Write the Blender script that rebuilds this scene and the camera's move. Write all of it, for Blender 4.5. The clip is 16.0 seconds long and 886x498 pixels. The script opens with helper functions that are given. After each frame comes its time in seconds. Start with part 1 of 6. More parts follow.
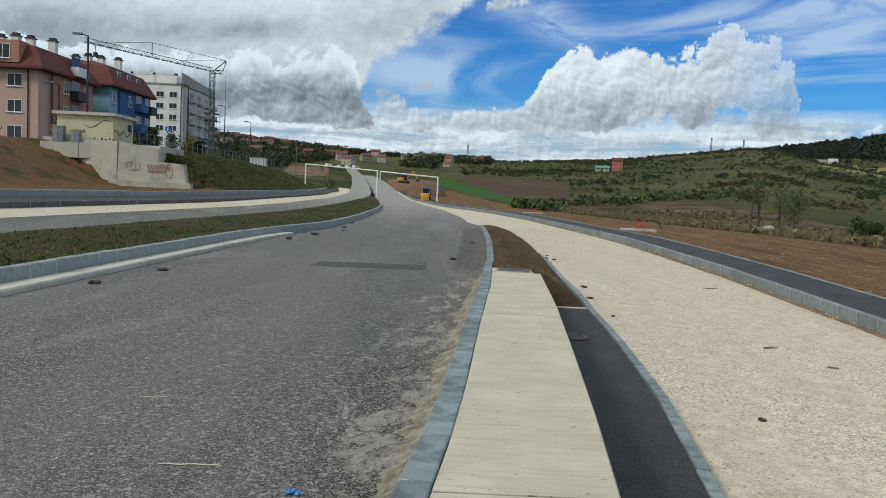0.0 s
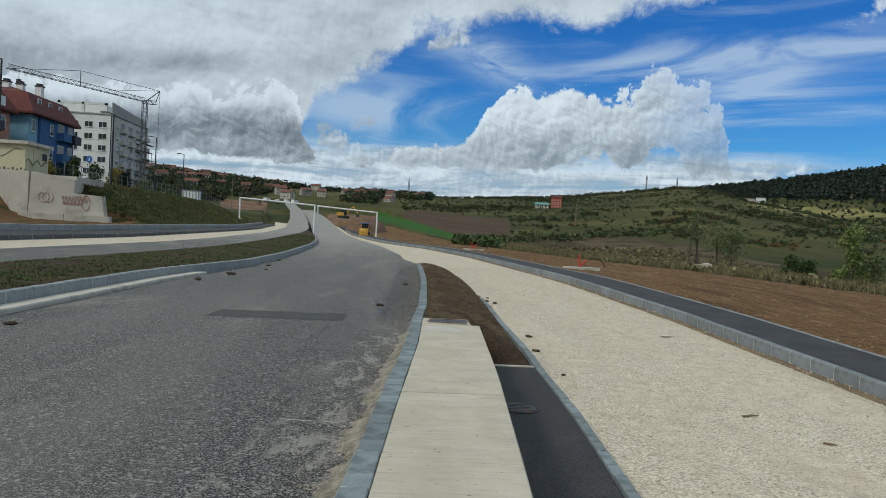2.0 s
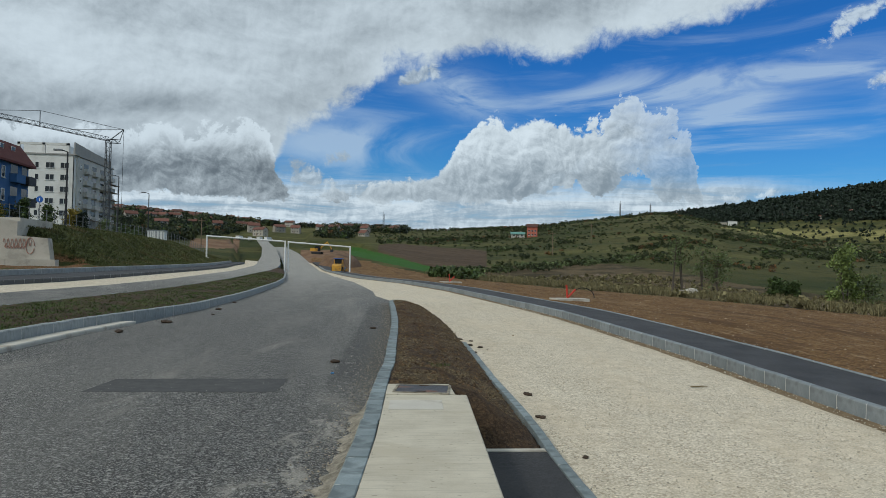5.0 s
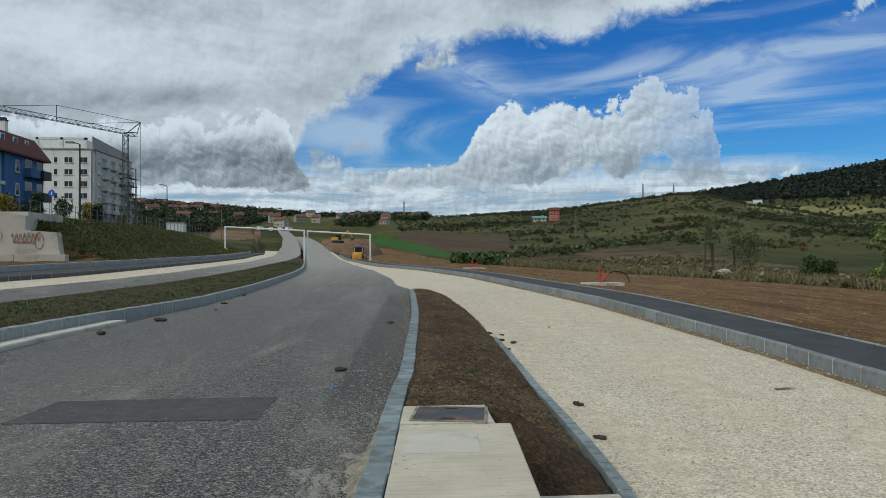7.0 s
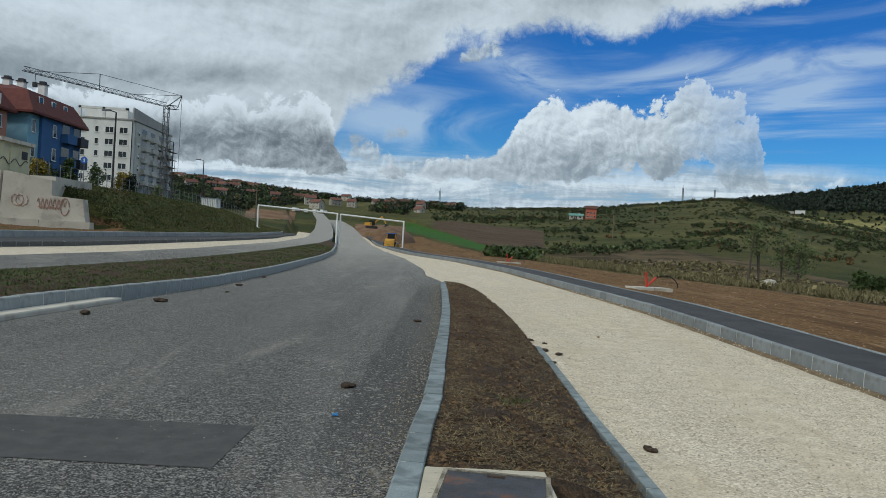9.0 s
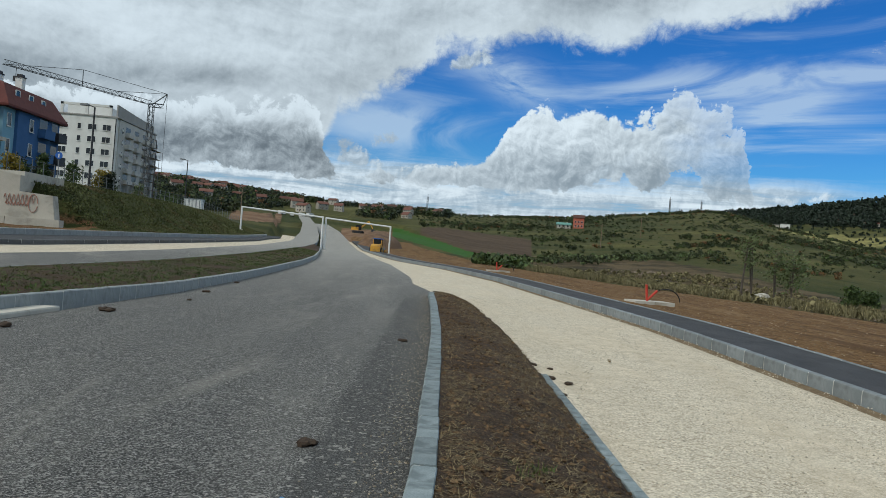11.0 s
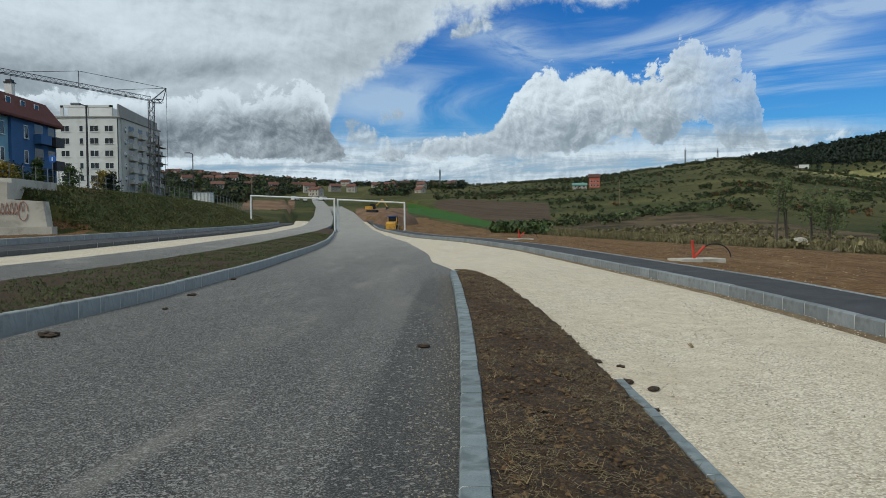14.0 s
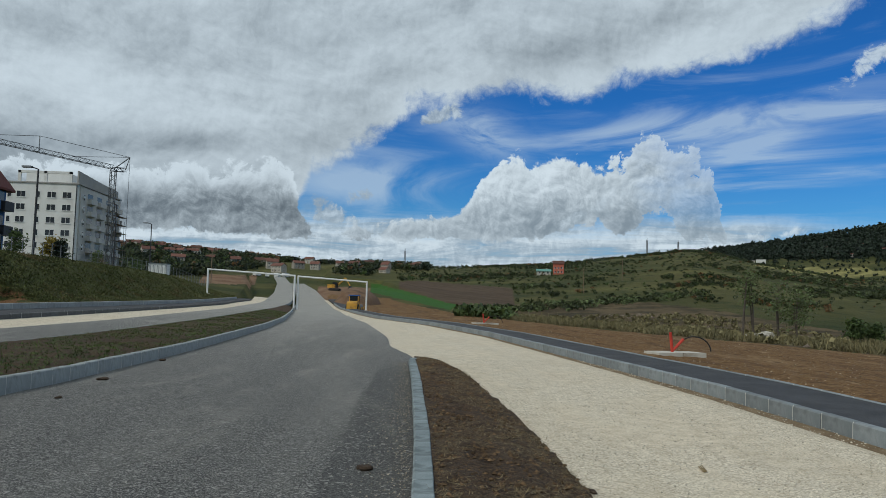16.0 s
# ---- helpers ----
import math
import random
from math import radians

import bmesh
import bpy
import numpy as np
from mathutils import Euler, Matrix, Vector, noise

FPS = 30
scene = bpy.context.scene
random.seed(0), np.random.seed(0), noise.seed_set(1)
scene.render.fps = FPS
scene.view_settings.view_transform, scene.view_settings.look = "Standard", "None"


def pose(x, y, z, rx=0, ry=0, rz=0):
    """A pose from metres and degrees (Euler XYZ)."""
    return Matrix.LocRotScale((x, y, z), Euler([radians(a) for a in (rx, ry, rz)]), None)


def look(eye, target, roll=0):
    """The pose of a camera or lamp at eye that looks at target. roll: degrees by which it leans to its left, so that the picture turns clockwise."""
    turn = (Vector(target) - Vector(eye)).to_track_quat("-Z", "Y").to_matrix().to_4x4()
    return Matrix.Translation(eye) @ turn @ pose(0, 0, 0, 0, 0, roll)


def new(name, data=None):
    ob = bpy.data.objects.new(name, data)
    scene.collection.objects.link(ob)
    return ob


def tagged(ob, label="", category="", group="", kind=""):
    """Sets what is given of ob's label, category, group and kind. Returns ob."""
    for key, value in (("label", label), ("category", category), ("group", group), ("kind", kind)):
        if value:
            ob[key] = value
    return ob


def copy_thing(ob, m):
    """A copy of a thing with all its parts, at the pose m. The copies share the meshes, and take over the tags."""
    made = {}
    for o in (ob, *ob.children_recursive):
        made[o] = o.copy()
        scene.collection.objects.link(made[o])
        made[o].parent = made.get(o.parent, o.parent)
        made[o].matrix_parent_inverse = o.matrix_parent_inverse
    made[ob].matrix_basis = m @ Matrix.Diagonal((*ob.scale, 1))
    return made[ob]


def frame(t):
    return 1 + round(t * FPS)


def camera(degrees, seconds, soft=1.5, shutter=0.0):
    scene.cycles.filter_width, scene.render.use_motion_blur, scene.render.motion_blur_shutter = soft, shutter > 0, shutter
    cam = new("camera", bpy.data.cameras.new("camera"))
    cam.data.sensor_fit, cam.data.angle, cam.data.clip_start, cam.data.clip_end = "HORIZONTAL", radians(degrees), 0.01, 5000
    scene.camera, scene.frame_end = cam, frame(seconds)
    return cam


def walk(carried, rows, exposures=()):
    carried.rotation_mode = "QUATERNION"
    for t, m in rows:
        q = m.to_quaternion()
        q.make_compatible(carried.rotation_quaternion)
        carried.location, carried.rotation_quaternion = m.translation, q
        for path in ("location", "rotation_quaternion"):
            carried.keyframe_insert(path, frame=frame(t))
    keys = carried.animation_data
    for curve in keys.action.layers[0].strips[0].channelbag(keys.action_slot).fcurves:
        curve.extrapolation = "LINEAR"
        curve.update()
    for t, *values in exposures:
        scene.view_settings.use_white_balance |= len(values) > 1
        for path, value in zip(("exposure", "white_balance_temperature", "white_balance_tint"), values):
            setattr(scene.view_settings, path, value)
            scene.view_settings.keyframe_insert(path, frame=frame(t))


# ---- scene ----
cam = camera(60.56, 16.0, soft=0.65)
PATH = [
    (0.0, pose(0.000, 0.000, 1.517, 86.044, -2.671, 0.000)),
    (0.5, pose(0.158, 0.670, 1.531, 86.241, -2.523, -1.598)),
    (1.0, pose(0.252, 1.269, 1.532, 87.068, -2.773, -1.783)),
    (1.5, pose(0.285, 1.878, 1.569, 89.023, -2.500, -3.781)),
    (2.0, pose(0.353, 2.484, 1.578, 88.934, -3.030, -4.425)),
    (2.5, pose(0.397, 3.157, 1.578, 91.588, -3.313, -4.321)),
    (3.0, pose(0.494, 3.833, 1.572, 91.078, -3.434, -4.528)),
    (3.5, pose(0.543, 4.453, 1.565, 91.253, -2.945, -4.789)),
    (4.0, pose(0.604, 5.092, 1.574, 91.617, -2.309, -5.975)),
    (4.5, pose(0.677, 5.699, 1.591, 91.595, -1.503, -6.549)),
    (7.0, pose(0.945, 8.913, 1.549, 90.411, 0.137, -4.555)),
    (7.5, pose(0.954, 9.549, 1.561, 90.700, 0.689, -5.660)),
    (8.0, pose(0.999, 10.179, 1.555, 90.657, 0.933, -6.149)),
    (8.5, pose(1.002, 10.811, 1.537, 89.597, -3.157, -2.043)),
    (11.0, pose(0.994, 13.687, 1.550, 90.215, -4.533, -3.098)),
    (11.5, pose(1.045, 14.227, 1.532, 88.508, -4.637, -2.477)),
    (12.0, pose(1.014, 14.804, 1.505, 87.103, -5.670, -1.352)),
    (12.5, pose(1.032, 15.393, 1.502, 87.718, -5.430, -1.533)),
    (13.0, pose(1.044, 15.957, 1.498, 87.896, -4.831, -0.887)),
    (13.5, pose(1.044, 16.530, 1.560, 87.904, -1.365, -1.305)),
    (14.0, pose(1.088, 17.113, 1.569, 88.088, 0.549, -1.833)),
    (14.5, pose(1.096, 17.710, 1.568, 90.081, -0.736, -1.985)),
    (15.0, pose(1.157, 18.284, 1.546, 90.993, -1.576, -2.184)),
    (15.5, pose(1.195, 18.862, 1.534, 91.667, -1.806, -2.157)),
    (16.0, pose(1.263, 19.460, 1.583, 94.277, -1.449, -4.593)),
]
walk(cam, PATH, [(0.0, 0.02, 6250, 8), (1.0, -0.02, 6250, 8), (2.5, -0.22, 6100, 7), (8.0, -0.22, 6100, 7), (12.5, -0.02, 6150, 7), (14.0, -0.14, 6150, 7), (16.0, -0.28, 6100, 7)])

# ---- light and sky ----
SUN_AZ, SUN_EL = -125.0, 42.0        # degrees from +y towards +x, and above the horizon


class Nodes:
    """Small helper to write node arithmetic."""
    def __init__(self, tree):
        self.t = tree

    def add(self, kind, **kw):
        n = self.t.nodes.new(kind)
        for k, v in kw.items():
            setattr(n, k, v)
        return n

    def put(self, sock, v):
        if isinstance(v, bpy.types.NodeSocket):
            self.t.links.new(v, sock)
        else:
            sock.default_value = v

    def m(self, op, a, b=0.0, c=0.0):
        n = self.add("ShaderNodeMath", operation=op)
        for s, v in zip(n.inputs, (a, b, c)):
            self.put(s, v)
        return n.outputs[0]

    def mapr(self, v, a, b, lo=0.0, hi=1.0):
        n = self.add("ShaderNodeMapRange", interpolation_type="SMOOTHSTEP")
        for s, w in zip(n.inputs, (v, a, b, lo, hi)):
            self.put(s, w)
        return n.outputs[0]

    def mix(self, f, a, b, blend="MIX"):
        n = self.add("ShaderNodeMix", data_type="RGBA", blend_type=blend)
        for s, w in ((n.inputs[0], f), (n.inputs[6], a), (n.inputs[7], b)):
            self.put(s, (*w, 1.0) if isinstance(w, tuple) and len(w) == 3 else w)
        return n.outputs[2]

    def noise(self, vec, scale, detail=4.0, rough=0.55, dist=0.0):
        n = self.add("ShaderNodeTexNoise")
        self.put(n.inputs["Vector"], vec)
        n.inputs["Scale"].default_value, n.inputs["Detail"].default_value = scale, detail
        n.inputs["Roughness"].default_value, n.inputs["Distortion"].default_value = rough, dist
        return n.outputs["Fac"]

    def xyz(self, x, y, z):
        n = self.add("ShaderNodeCombineXYZ")
        for s, w in zip(n.inputs, (x, y, z)):
            self.put(s, w)
        return n.outputs[0]

    def split(self, v):
        n = self.add("ShaderNodeSeparateXYZ")
        self.put(n.inputs[0], v)
        return n.outputs


world = bpy.data.worlds.new("sky")
scene.world = world
world.use_nodes = True
world.node_tree.nodes.clear()
N = Nodes(world.node_tree)
sky = N.add("ShaderNodeTexSky", sky_type="NISHITA", sun_disc=False, sun_elevation=radians(SUN_EL), sun_rotation=radians(SUN_AZ),
            air_density=1.0, dust_density=0.6, ozone_density=2.2)
way = N.add("ShaderNodeTexCoord").outputs["Generated"]
wx, wy, wz = N.split(way)
az = N.m("MULTIPLY", N.m("ARCTAN2", wx, wy), 57.2958)
el = N.m("MULTIPLY", N.m("ARCSINE", wz), 57.2958)
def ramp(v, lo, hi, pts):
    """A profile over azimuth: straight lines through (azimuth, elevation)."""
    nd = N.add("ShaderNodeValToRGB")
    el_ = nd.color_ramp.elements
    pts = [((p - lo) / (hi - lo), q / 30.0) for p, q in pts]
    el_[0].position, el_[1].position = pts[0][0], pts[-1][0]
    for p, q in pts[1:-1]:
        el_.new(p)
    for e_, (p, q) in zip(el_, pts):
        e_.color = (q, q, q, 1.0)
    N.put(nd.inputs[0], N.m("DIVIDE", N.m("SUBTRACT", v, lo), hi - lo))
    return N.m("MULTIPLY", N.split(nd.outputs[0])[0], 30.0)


def blob(a, e, sa, se, lean=0.0):
    """A soft hump in the sky round azimuth a and elevation e."""
    da, de = N.m("SUBTRACT", az, a), N.m("SUBTRACT", el, e)
    de = N.m("SUBTRACT", de, N.m("MULTIPLY", da, lean))
    q = N.m("ADD", N.m("POWER", N.m("ABSOLUTE", N.m("DIVIDE", da, sa)), 2.0), N.m("POWER", N.m("ABSOLUTE", N.m("DIVIDE", de, se)), 2.0))
    return N.m("EXPONENT", N.m("MULTIPLY", q, -1.0))


def total(parts):
    out = parts[0]
    for p in parts[1:]:
        out = N.m("ADD", out, p)
    return out


def plane(da=0.0, de=0.0, ka=1.0, ke=1.0, w=0.0):
    """Sky coordinates in degrees, moved by da and de, stretched by ka and ke."""
    return N.xyz(N.m("MULTIPLY", N.m("ADD", az, da), ka), N.m("MULTIPLY", N.m("ADD", el, de), ke), w)


def billow(da=0.0, de=0.0):
    """Rounded heaps of heaps, like the top of a cauliflower."""
    wob = N.add("ShaderNodeTexNoise")
    N.put(wob.inputs["Vector"], plane(da, de, 1, 1, 4.0))
    wob.inputs["Scale"].default_value, wob.inputs["Detail"].default_value = 0.42, 4.0
    add = N.add("ShaderNodeVectorMath", operation="MULTIPLY_ADD")
    N.put(add.inputs[0], wob.outputs["Color"])
    add.inputs[1].default_value = (2.6, 2.2, 0.0)
    N.put(add.inputs[2], plane(da, de))
    vor = N.add("ShaderNodeTexVoronoi", voronoi_dimensions="2D", normalize=True)
    N.put(vor.inputs["Vector"], add.outputs[0])
    for k, v in (("Scale", 0.5), ("Detail", 5.0), ("Roughness", 0.62), ("Lacunarity", 2.2)):
        vor.inputs[k].default_value = v
    return N.m("SUBTRACT", 1.0, vor.outputs["Distance"])


heap, heap_lit = billow(), billow(-0.22, 0.3)
soft = N.noise(plane(0, 0, 0.075, 0.13, 3.7), 1.0, 8.0, 0.58, 0.4)
soft_lit = N.noise(plane(-1.4, 1.3, 0.075, 0.13, 3.7), 1.0, 8.0, 0.58, 0.4)
puff = N.noise(plane(0, 0, 0.30, 0.36, 9.1), 1.0, 9.0, 0.62, 0.3)
streak = N.noise(N.xyz(N.m("ADD", N.m("MULTIPLY", az, 0.05), N.m("MULTIPLY", el, 0.06)), N.m("MULTIPLY", N.m("SUBTRACT", el, N.m("MULTIPLY", az, 0.06)), 0.3), 1.3), 1.0, 8.0, 0.58, 1.2)
wisp = N.noise(N.xyz(N.m("SUBTRACT", N.m("MULTIPLY", az, 0.10), N.m("MULTIPLY", el, 0.20)), N.m("ADD", N.m("MULTIPLY", el, 0.45), N.m("MULTIPLY", az, 0.16)), 6.3), 1.0, 8.0, 0.62, 0.9)
band = N.noise(plane(0, 0, 0.07, 0.62, 5.2), 1.0, 9.0, 0.64, 0.5)
fold = N.m("SUBTRACT", heap, heap_lit)
rough_ = N.m("ADD", N.m("MULTIPLY", N.m("SUBTRACT", heap, 0.66), 4.6), N.m("MULTIPLY", N.m("SUBTRACT", puff, 0.5), 4.0))

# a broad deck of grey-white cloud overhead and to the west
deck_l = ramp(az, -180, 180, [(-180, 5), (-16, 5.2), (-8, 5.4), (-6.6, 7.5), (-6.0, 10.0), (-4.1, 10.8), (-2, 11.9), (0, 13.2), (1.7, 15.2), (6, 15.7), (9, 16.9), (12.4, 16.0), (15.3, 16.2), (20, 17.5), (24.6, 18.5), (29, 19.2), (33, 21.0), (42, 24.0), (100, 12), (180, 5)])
deck = total([N.m("SUBTRACT", el, deck_l), N.m("MULTIPLY", N.m("SUBTRACT", soft, 0.5), 5.0), N.m("MULTIPLY", rough_, 0.55)])
deck_d = N.mapr(deck, -0.8, 0.9)
deck_t = total([N.m("MULTIPLY", N.m("SUBTRACT", soft, soft_lit), 1.7), N.m("MULTIPLY", N.m("SUBTRACT", puff, 0.5), 0.6), N.m("MULTIPLY", fold, 0.5), 0.64,
                N.m("MULTIPLY", blob(-15.0, 11.2, 6.0, 0.9, 0.1), -0.45), N.m("MULTIPLY", blob(-30.0, 9.5, 10.0, 2.0), -0.45), N.m("MULTIPLY", blob(-2.0, 13.3, 5.0, 2.2, 0.5), -0.3), N.m("MULTIPLY", blob(14.0, 19.3, 7.0, 1.6, 0.2), -0.35),
                N.m("MULTIPLY", blob(-22.0, 15.0, 6.0, 2.6), 0.25), N.m("MULTIPLY", N.mapr(deck, 2.2, 0.3), 0.12)])
deck_c = N.mix(N.mapr(deck_t, -0.3, 1.2), (2.4, 2.65, 2.9), (7.8, 8.0, 8.2))

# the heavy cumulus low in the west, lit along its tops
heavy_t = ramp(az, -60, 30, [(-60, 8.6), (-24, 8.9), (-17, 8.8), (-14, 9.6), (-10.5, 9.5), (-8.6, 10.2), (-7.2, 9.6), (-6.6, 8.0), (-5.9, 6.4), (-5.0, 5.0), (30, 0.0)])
heavy = N.m("ADD", N.m("MINIMUM", N.m("SUBTRACT", heavy_t, el), N.m("MULTIPLY", N.m("SUBTRACT", el, 4.9), 1.8)), N.m("MULTIPLY", rough_, 0.75))
heavy_d = N.mapr(heavy, -0.1, 0.35)
heavy_s = total([N.m("MULTIPLY", fold, 1.6), N.m("MULTIPLY", N.m("SUBTRACT", puff, 0.5), 1.3), N.m("MULTIPLY", N.m("SUBTRACT", soft, soft_lit), 1.4), N.m("MULTIPLY", N.mapr(heavy, 2.0, 0.0), N.mapr(el, 6.4, 8.6, 0.1, 0.75)), N.mapr(el, 5.4, 9.6, 0.08, 0.42)])
heavy_c = N.mix(N.mapr(heavy_s, -0.45, 1.25), (1.7, 1.9, 2.1), (7.9, 8.1, 8.3))

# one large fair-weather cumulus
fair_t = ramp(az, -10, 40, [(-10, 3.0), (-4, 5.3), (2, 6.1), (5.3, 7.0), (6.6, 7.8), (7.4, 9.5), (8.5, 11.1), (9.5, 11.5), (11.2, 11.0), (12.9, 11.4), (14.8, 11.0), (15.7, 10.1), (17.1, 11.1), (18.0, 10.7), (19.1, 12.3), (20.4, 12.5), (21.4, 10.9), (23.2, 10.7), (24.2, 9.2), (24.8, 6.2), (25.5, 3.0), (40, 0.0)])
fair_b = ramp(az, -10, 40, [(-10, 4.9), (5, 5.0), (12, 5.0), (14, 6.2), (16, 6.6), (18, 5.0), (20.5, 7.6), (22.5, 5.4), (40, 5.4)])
fair = N.m("ADD", N.m("MINIMUM", N.m("SUBTRACT", fair_t, el), N.m("MULTIPLY", N.m("SUBTRACT", el, fair_b), 1.3)), N.m("MULTIPLY", rough_, N.mapr(az, 14.0, 22.0, 0.62, 1.25)))
fair_d = N.m("MULTIPLY", N.mapr(fair, -0.08, 0.32), N.mapr(N.m("ADD", az, N.m("MULTIPLY", N.m("SUBTRACT", puff, 0.5), 14.0)), 26.0, 15.0, 0.55, 1.0))
fair_s = total([N.m("MULTIPLY", fold, 1.7), N.m("MULTIPLY", N.m("SUBTRACT", puff, 0.5), 1.1), N.m("MULTIPLY", N.m("SUBTRACT", soft, soft_lit), 0.8), N.mapr(el, 5.2, 9.8, 0.12, 0.66), N.m("MULTIPLY", N.mapr(fair, 1.2, 0.0), 0.2),
                N.m("MULTIPLY", blob(12.5, 6.6, 4.2, 1.3, 0.1), -0.25), N.mapr(az, 15.0, 22.0, 0.0, -0.22)])
fair_c = N.mix(N.mapr(fair_s, -0.35, 1.15), (3.0, 3.35, 3.7), (8.7, 8.85, 9.0))

# grey scraps before the layered sky, and the small clouds in the east
scrap = total([blob(-4.8, 7.4, 1.3, 1.1), blob(-1.6, 8.0, 1.5, 0.9, 0.2), N.m("MULTIPLY", blob(-3.6, 6.3, 3.0, 0.8), 0.8), blob(3.6, 14.0, 2.6, 0.8, 0.35), blob(14.2, 6.6, 1.9, 0.7, 0.5), N.m("MULTIPLY", blob(32.7, 15.3, 2.0, 1.3, 0.6), 0.8), blob(35.4, 17.2, 1.5, 0.8, 0.2), blob(36.4, 12.8, 1.8, 0.7, 0.2), N.m("MULTIPLY", blob(28.0, 5.4, 3.5, 0.5, 0.1), 0.9)])
scrap_d = N.m("MULTIPLY", N.mapr(N.m("ADD", N.m("SUBTRACT", scrap, 0.62), N.m("MULTIPLY", rough_, 0.42)), 0.0, 0.4), 0.85)
scrap_c = N.mix(N.mapr(N.m("ADD", N.m("MULTIPLY", fold, 1.4), N.m("ADD", puff, N.mapr(az, 12.0, 36.0, -0.12, 0.25))), 0.15, 0.95), (3.9, 4.3, 4.7), (7.8, 8.1, 8.4))

# thin streaks high up, and the layered band above the hills
veil = total([N.m("MULTIPLY", blob(-1.5, 9.2, 5.0, 2.0), N.mapr(streak, 0.40, 0.60)), N.m("MULTIPLY", blob(7.6, 13.0, 3.4, 1.5, -0.3), N.mapr(wisp, 0.28, 0.58)), N.m("MULTIPLY", blob(22.0, 12.9, 9.0, 1.3, 0.05), N.mapr(streak, 0.40, 0.66)),
              N.m("MULTIPLY", blob(33.0, 13.4, 7.0, 0.7, 0.02), N.mapr(streak, 0.42, 0.66)), N.m("MULTIPLY", blob(26.5, 10.2, 5.0, 3.0), N.mapr(streak, 0.38, 0.68)), N.m("MULTIPLY", blob(32.3, 9.6, 2.6, 0.35), N.mapr(streak, 0.35, 0.6)),
              N.m("MULTIPLY", N.mapr(streak, 0.50, 0.74), 0.35), N.m("MULTIPLY", blob(25.0, 7.0, 7.0, 1.8), N.mapr(streak, 0.36, 0.62))])
veil = N.m("MULTIPLY", N.m("MINIMUM", veil, 1.0), 0.6)
low = N.m("MULTIPLY", N.mapr(N.m("ADD", el, N.m("MULTIPLY", N.m("SUBTRACT", band, 0.5), 6.0)), 7.6, 5.2), N.mapr(band, 0.32, 0.46, 0.45, 1.0))
low = N.m("MULTIPLY", low, N.mapr(az, 36.0, 25.0, 0.15, 1.0))
low_c = N.mix(N.mapr(N.m("ADD", band, N.m("MULTIPLY", fold, 0.35)), 0.38, 0.62), (4.3, 4.9, 5.5), (8.3, 8.5, 8.7))

blue = N.mix(1.0, sky.outputs[0], N.mix(N.mapr(el, 15.0, 4.0), (0.16, 0.53, 1.0), (0.30, 0.68, 1.02)), "MULTIPLY")
out = N.mix(veil, blue, (6.6, 7.3, 8.0))
out = N.mix(low, out, low_c)
out = N.mix(deck_d, out, deck_c)
out = N.mix(fair_d, out, fair_c)
out = N.mix(heavy_d, out, heavy_c)
out = N.mix(scrap_d, out, scrap_c)
out = N.mix(1.0, out, (0.93, 1.0, 1.03), "MULTIPLY")
bg = N.add("ShaderNodeBackground")
N.put(bg.inputs[0], out)
bg.inputs[1].default_value = 0.1
N.t.links.new(bg.outputs[0], N.add("ShaderNodeOutputWorld").inputs[0])

sun = new("sun", bpy.data.lights.new("sun", "SUN"))
sun.data.energy, sun.data.angle, sun.data.color = 1.9, radians(12), (1.0, 0.92, 0.80)
sun.matrix_world = look((0, 0, 60), (math.sin(radians(SUN_AZ)) * -60, math.cos(radians(SUN_AZ)) * -60, 60 - 60 * math.tan(radians(SUN_EL))))

# ---- materials ----
def material(name, c1, c2, scale=2.0, rough=0.85, bump=0.3, fine=60.0, metal=0.0, dist=0.02, c3=None, s3=0.2, extra=None, island=0.0, obj=0.0):
    """A surface with a coarse and a fine variation of colour, and relief. c3: stains at the scale s3."""
    mt = bpy.data.materials.new(name)
    mt.use_nodes = True
    n = Nodes(mt.node_tree)
    bsdf = mt.node_tree.nodes["Principled BSDF"]
    pos = n.add("ShaderNodeTexCoord").outputs["Object"]
    a, b = n.noise(pos, scale, 5.0, 0.6), n.noise(pos, fine, 3.0, 0.65)
    f = n.mapr(n.m("ADD", n.m("MULTIPLY", a, 0.6), n.m("MULTIPLY", b, 0.4)), 0.33, 0.67)
    col = n.mix(f, c1, c2)
    if c3:
        col = n.mix(n.mapr(n.noise(pos, s3, 6.0, 0.65, 0.5), 0.5, 0.68), col, c3)
    if extra:
        col = extra(n, col, pos)
    if obj or island:
        g = n.add("ShaderNodeObjectInfo").outputs["Random"] if obj else n.add("ShaderNodeNewGeometry").outputs["Random Per Island"]
        k = obj or island
        v = n.m("ADD", n.m("MULTIPLY", g, 2 * k), 1 - k)
        col = n.mix(1.0, col, n.xyz(v, v, v), "MULTIPLY")
    n.put(bsdf.inputs["Base Color"], col)
    n.put(bsdf.inputs["Roughness"], n.m("ADD", n.m("MULTIPLY", b, 0.2), rough - 0.1))
    bsdf.inputs["Metallic"].default_value = metal
    bsdf.inputs["Specular IOR Level"].default_value = 0.35
    if bump:
        bp = n.add("ShaderNodeBump")
        bp.inputs["Strength"].default_value, bp.inputs["Distance"].default_value = bump, dist
        n.put(bp.inputs["Height"], b)
        n.put(bsdf.inputs["Normal"], bp.outputs[0])
    return mt


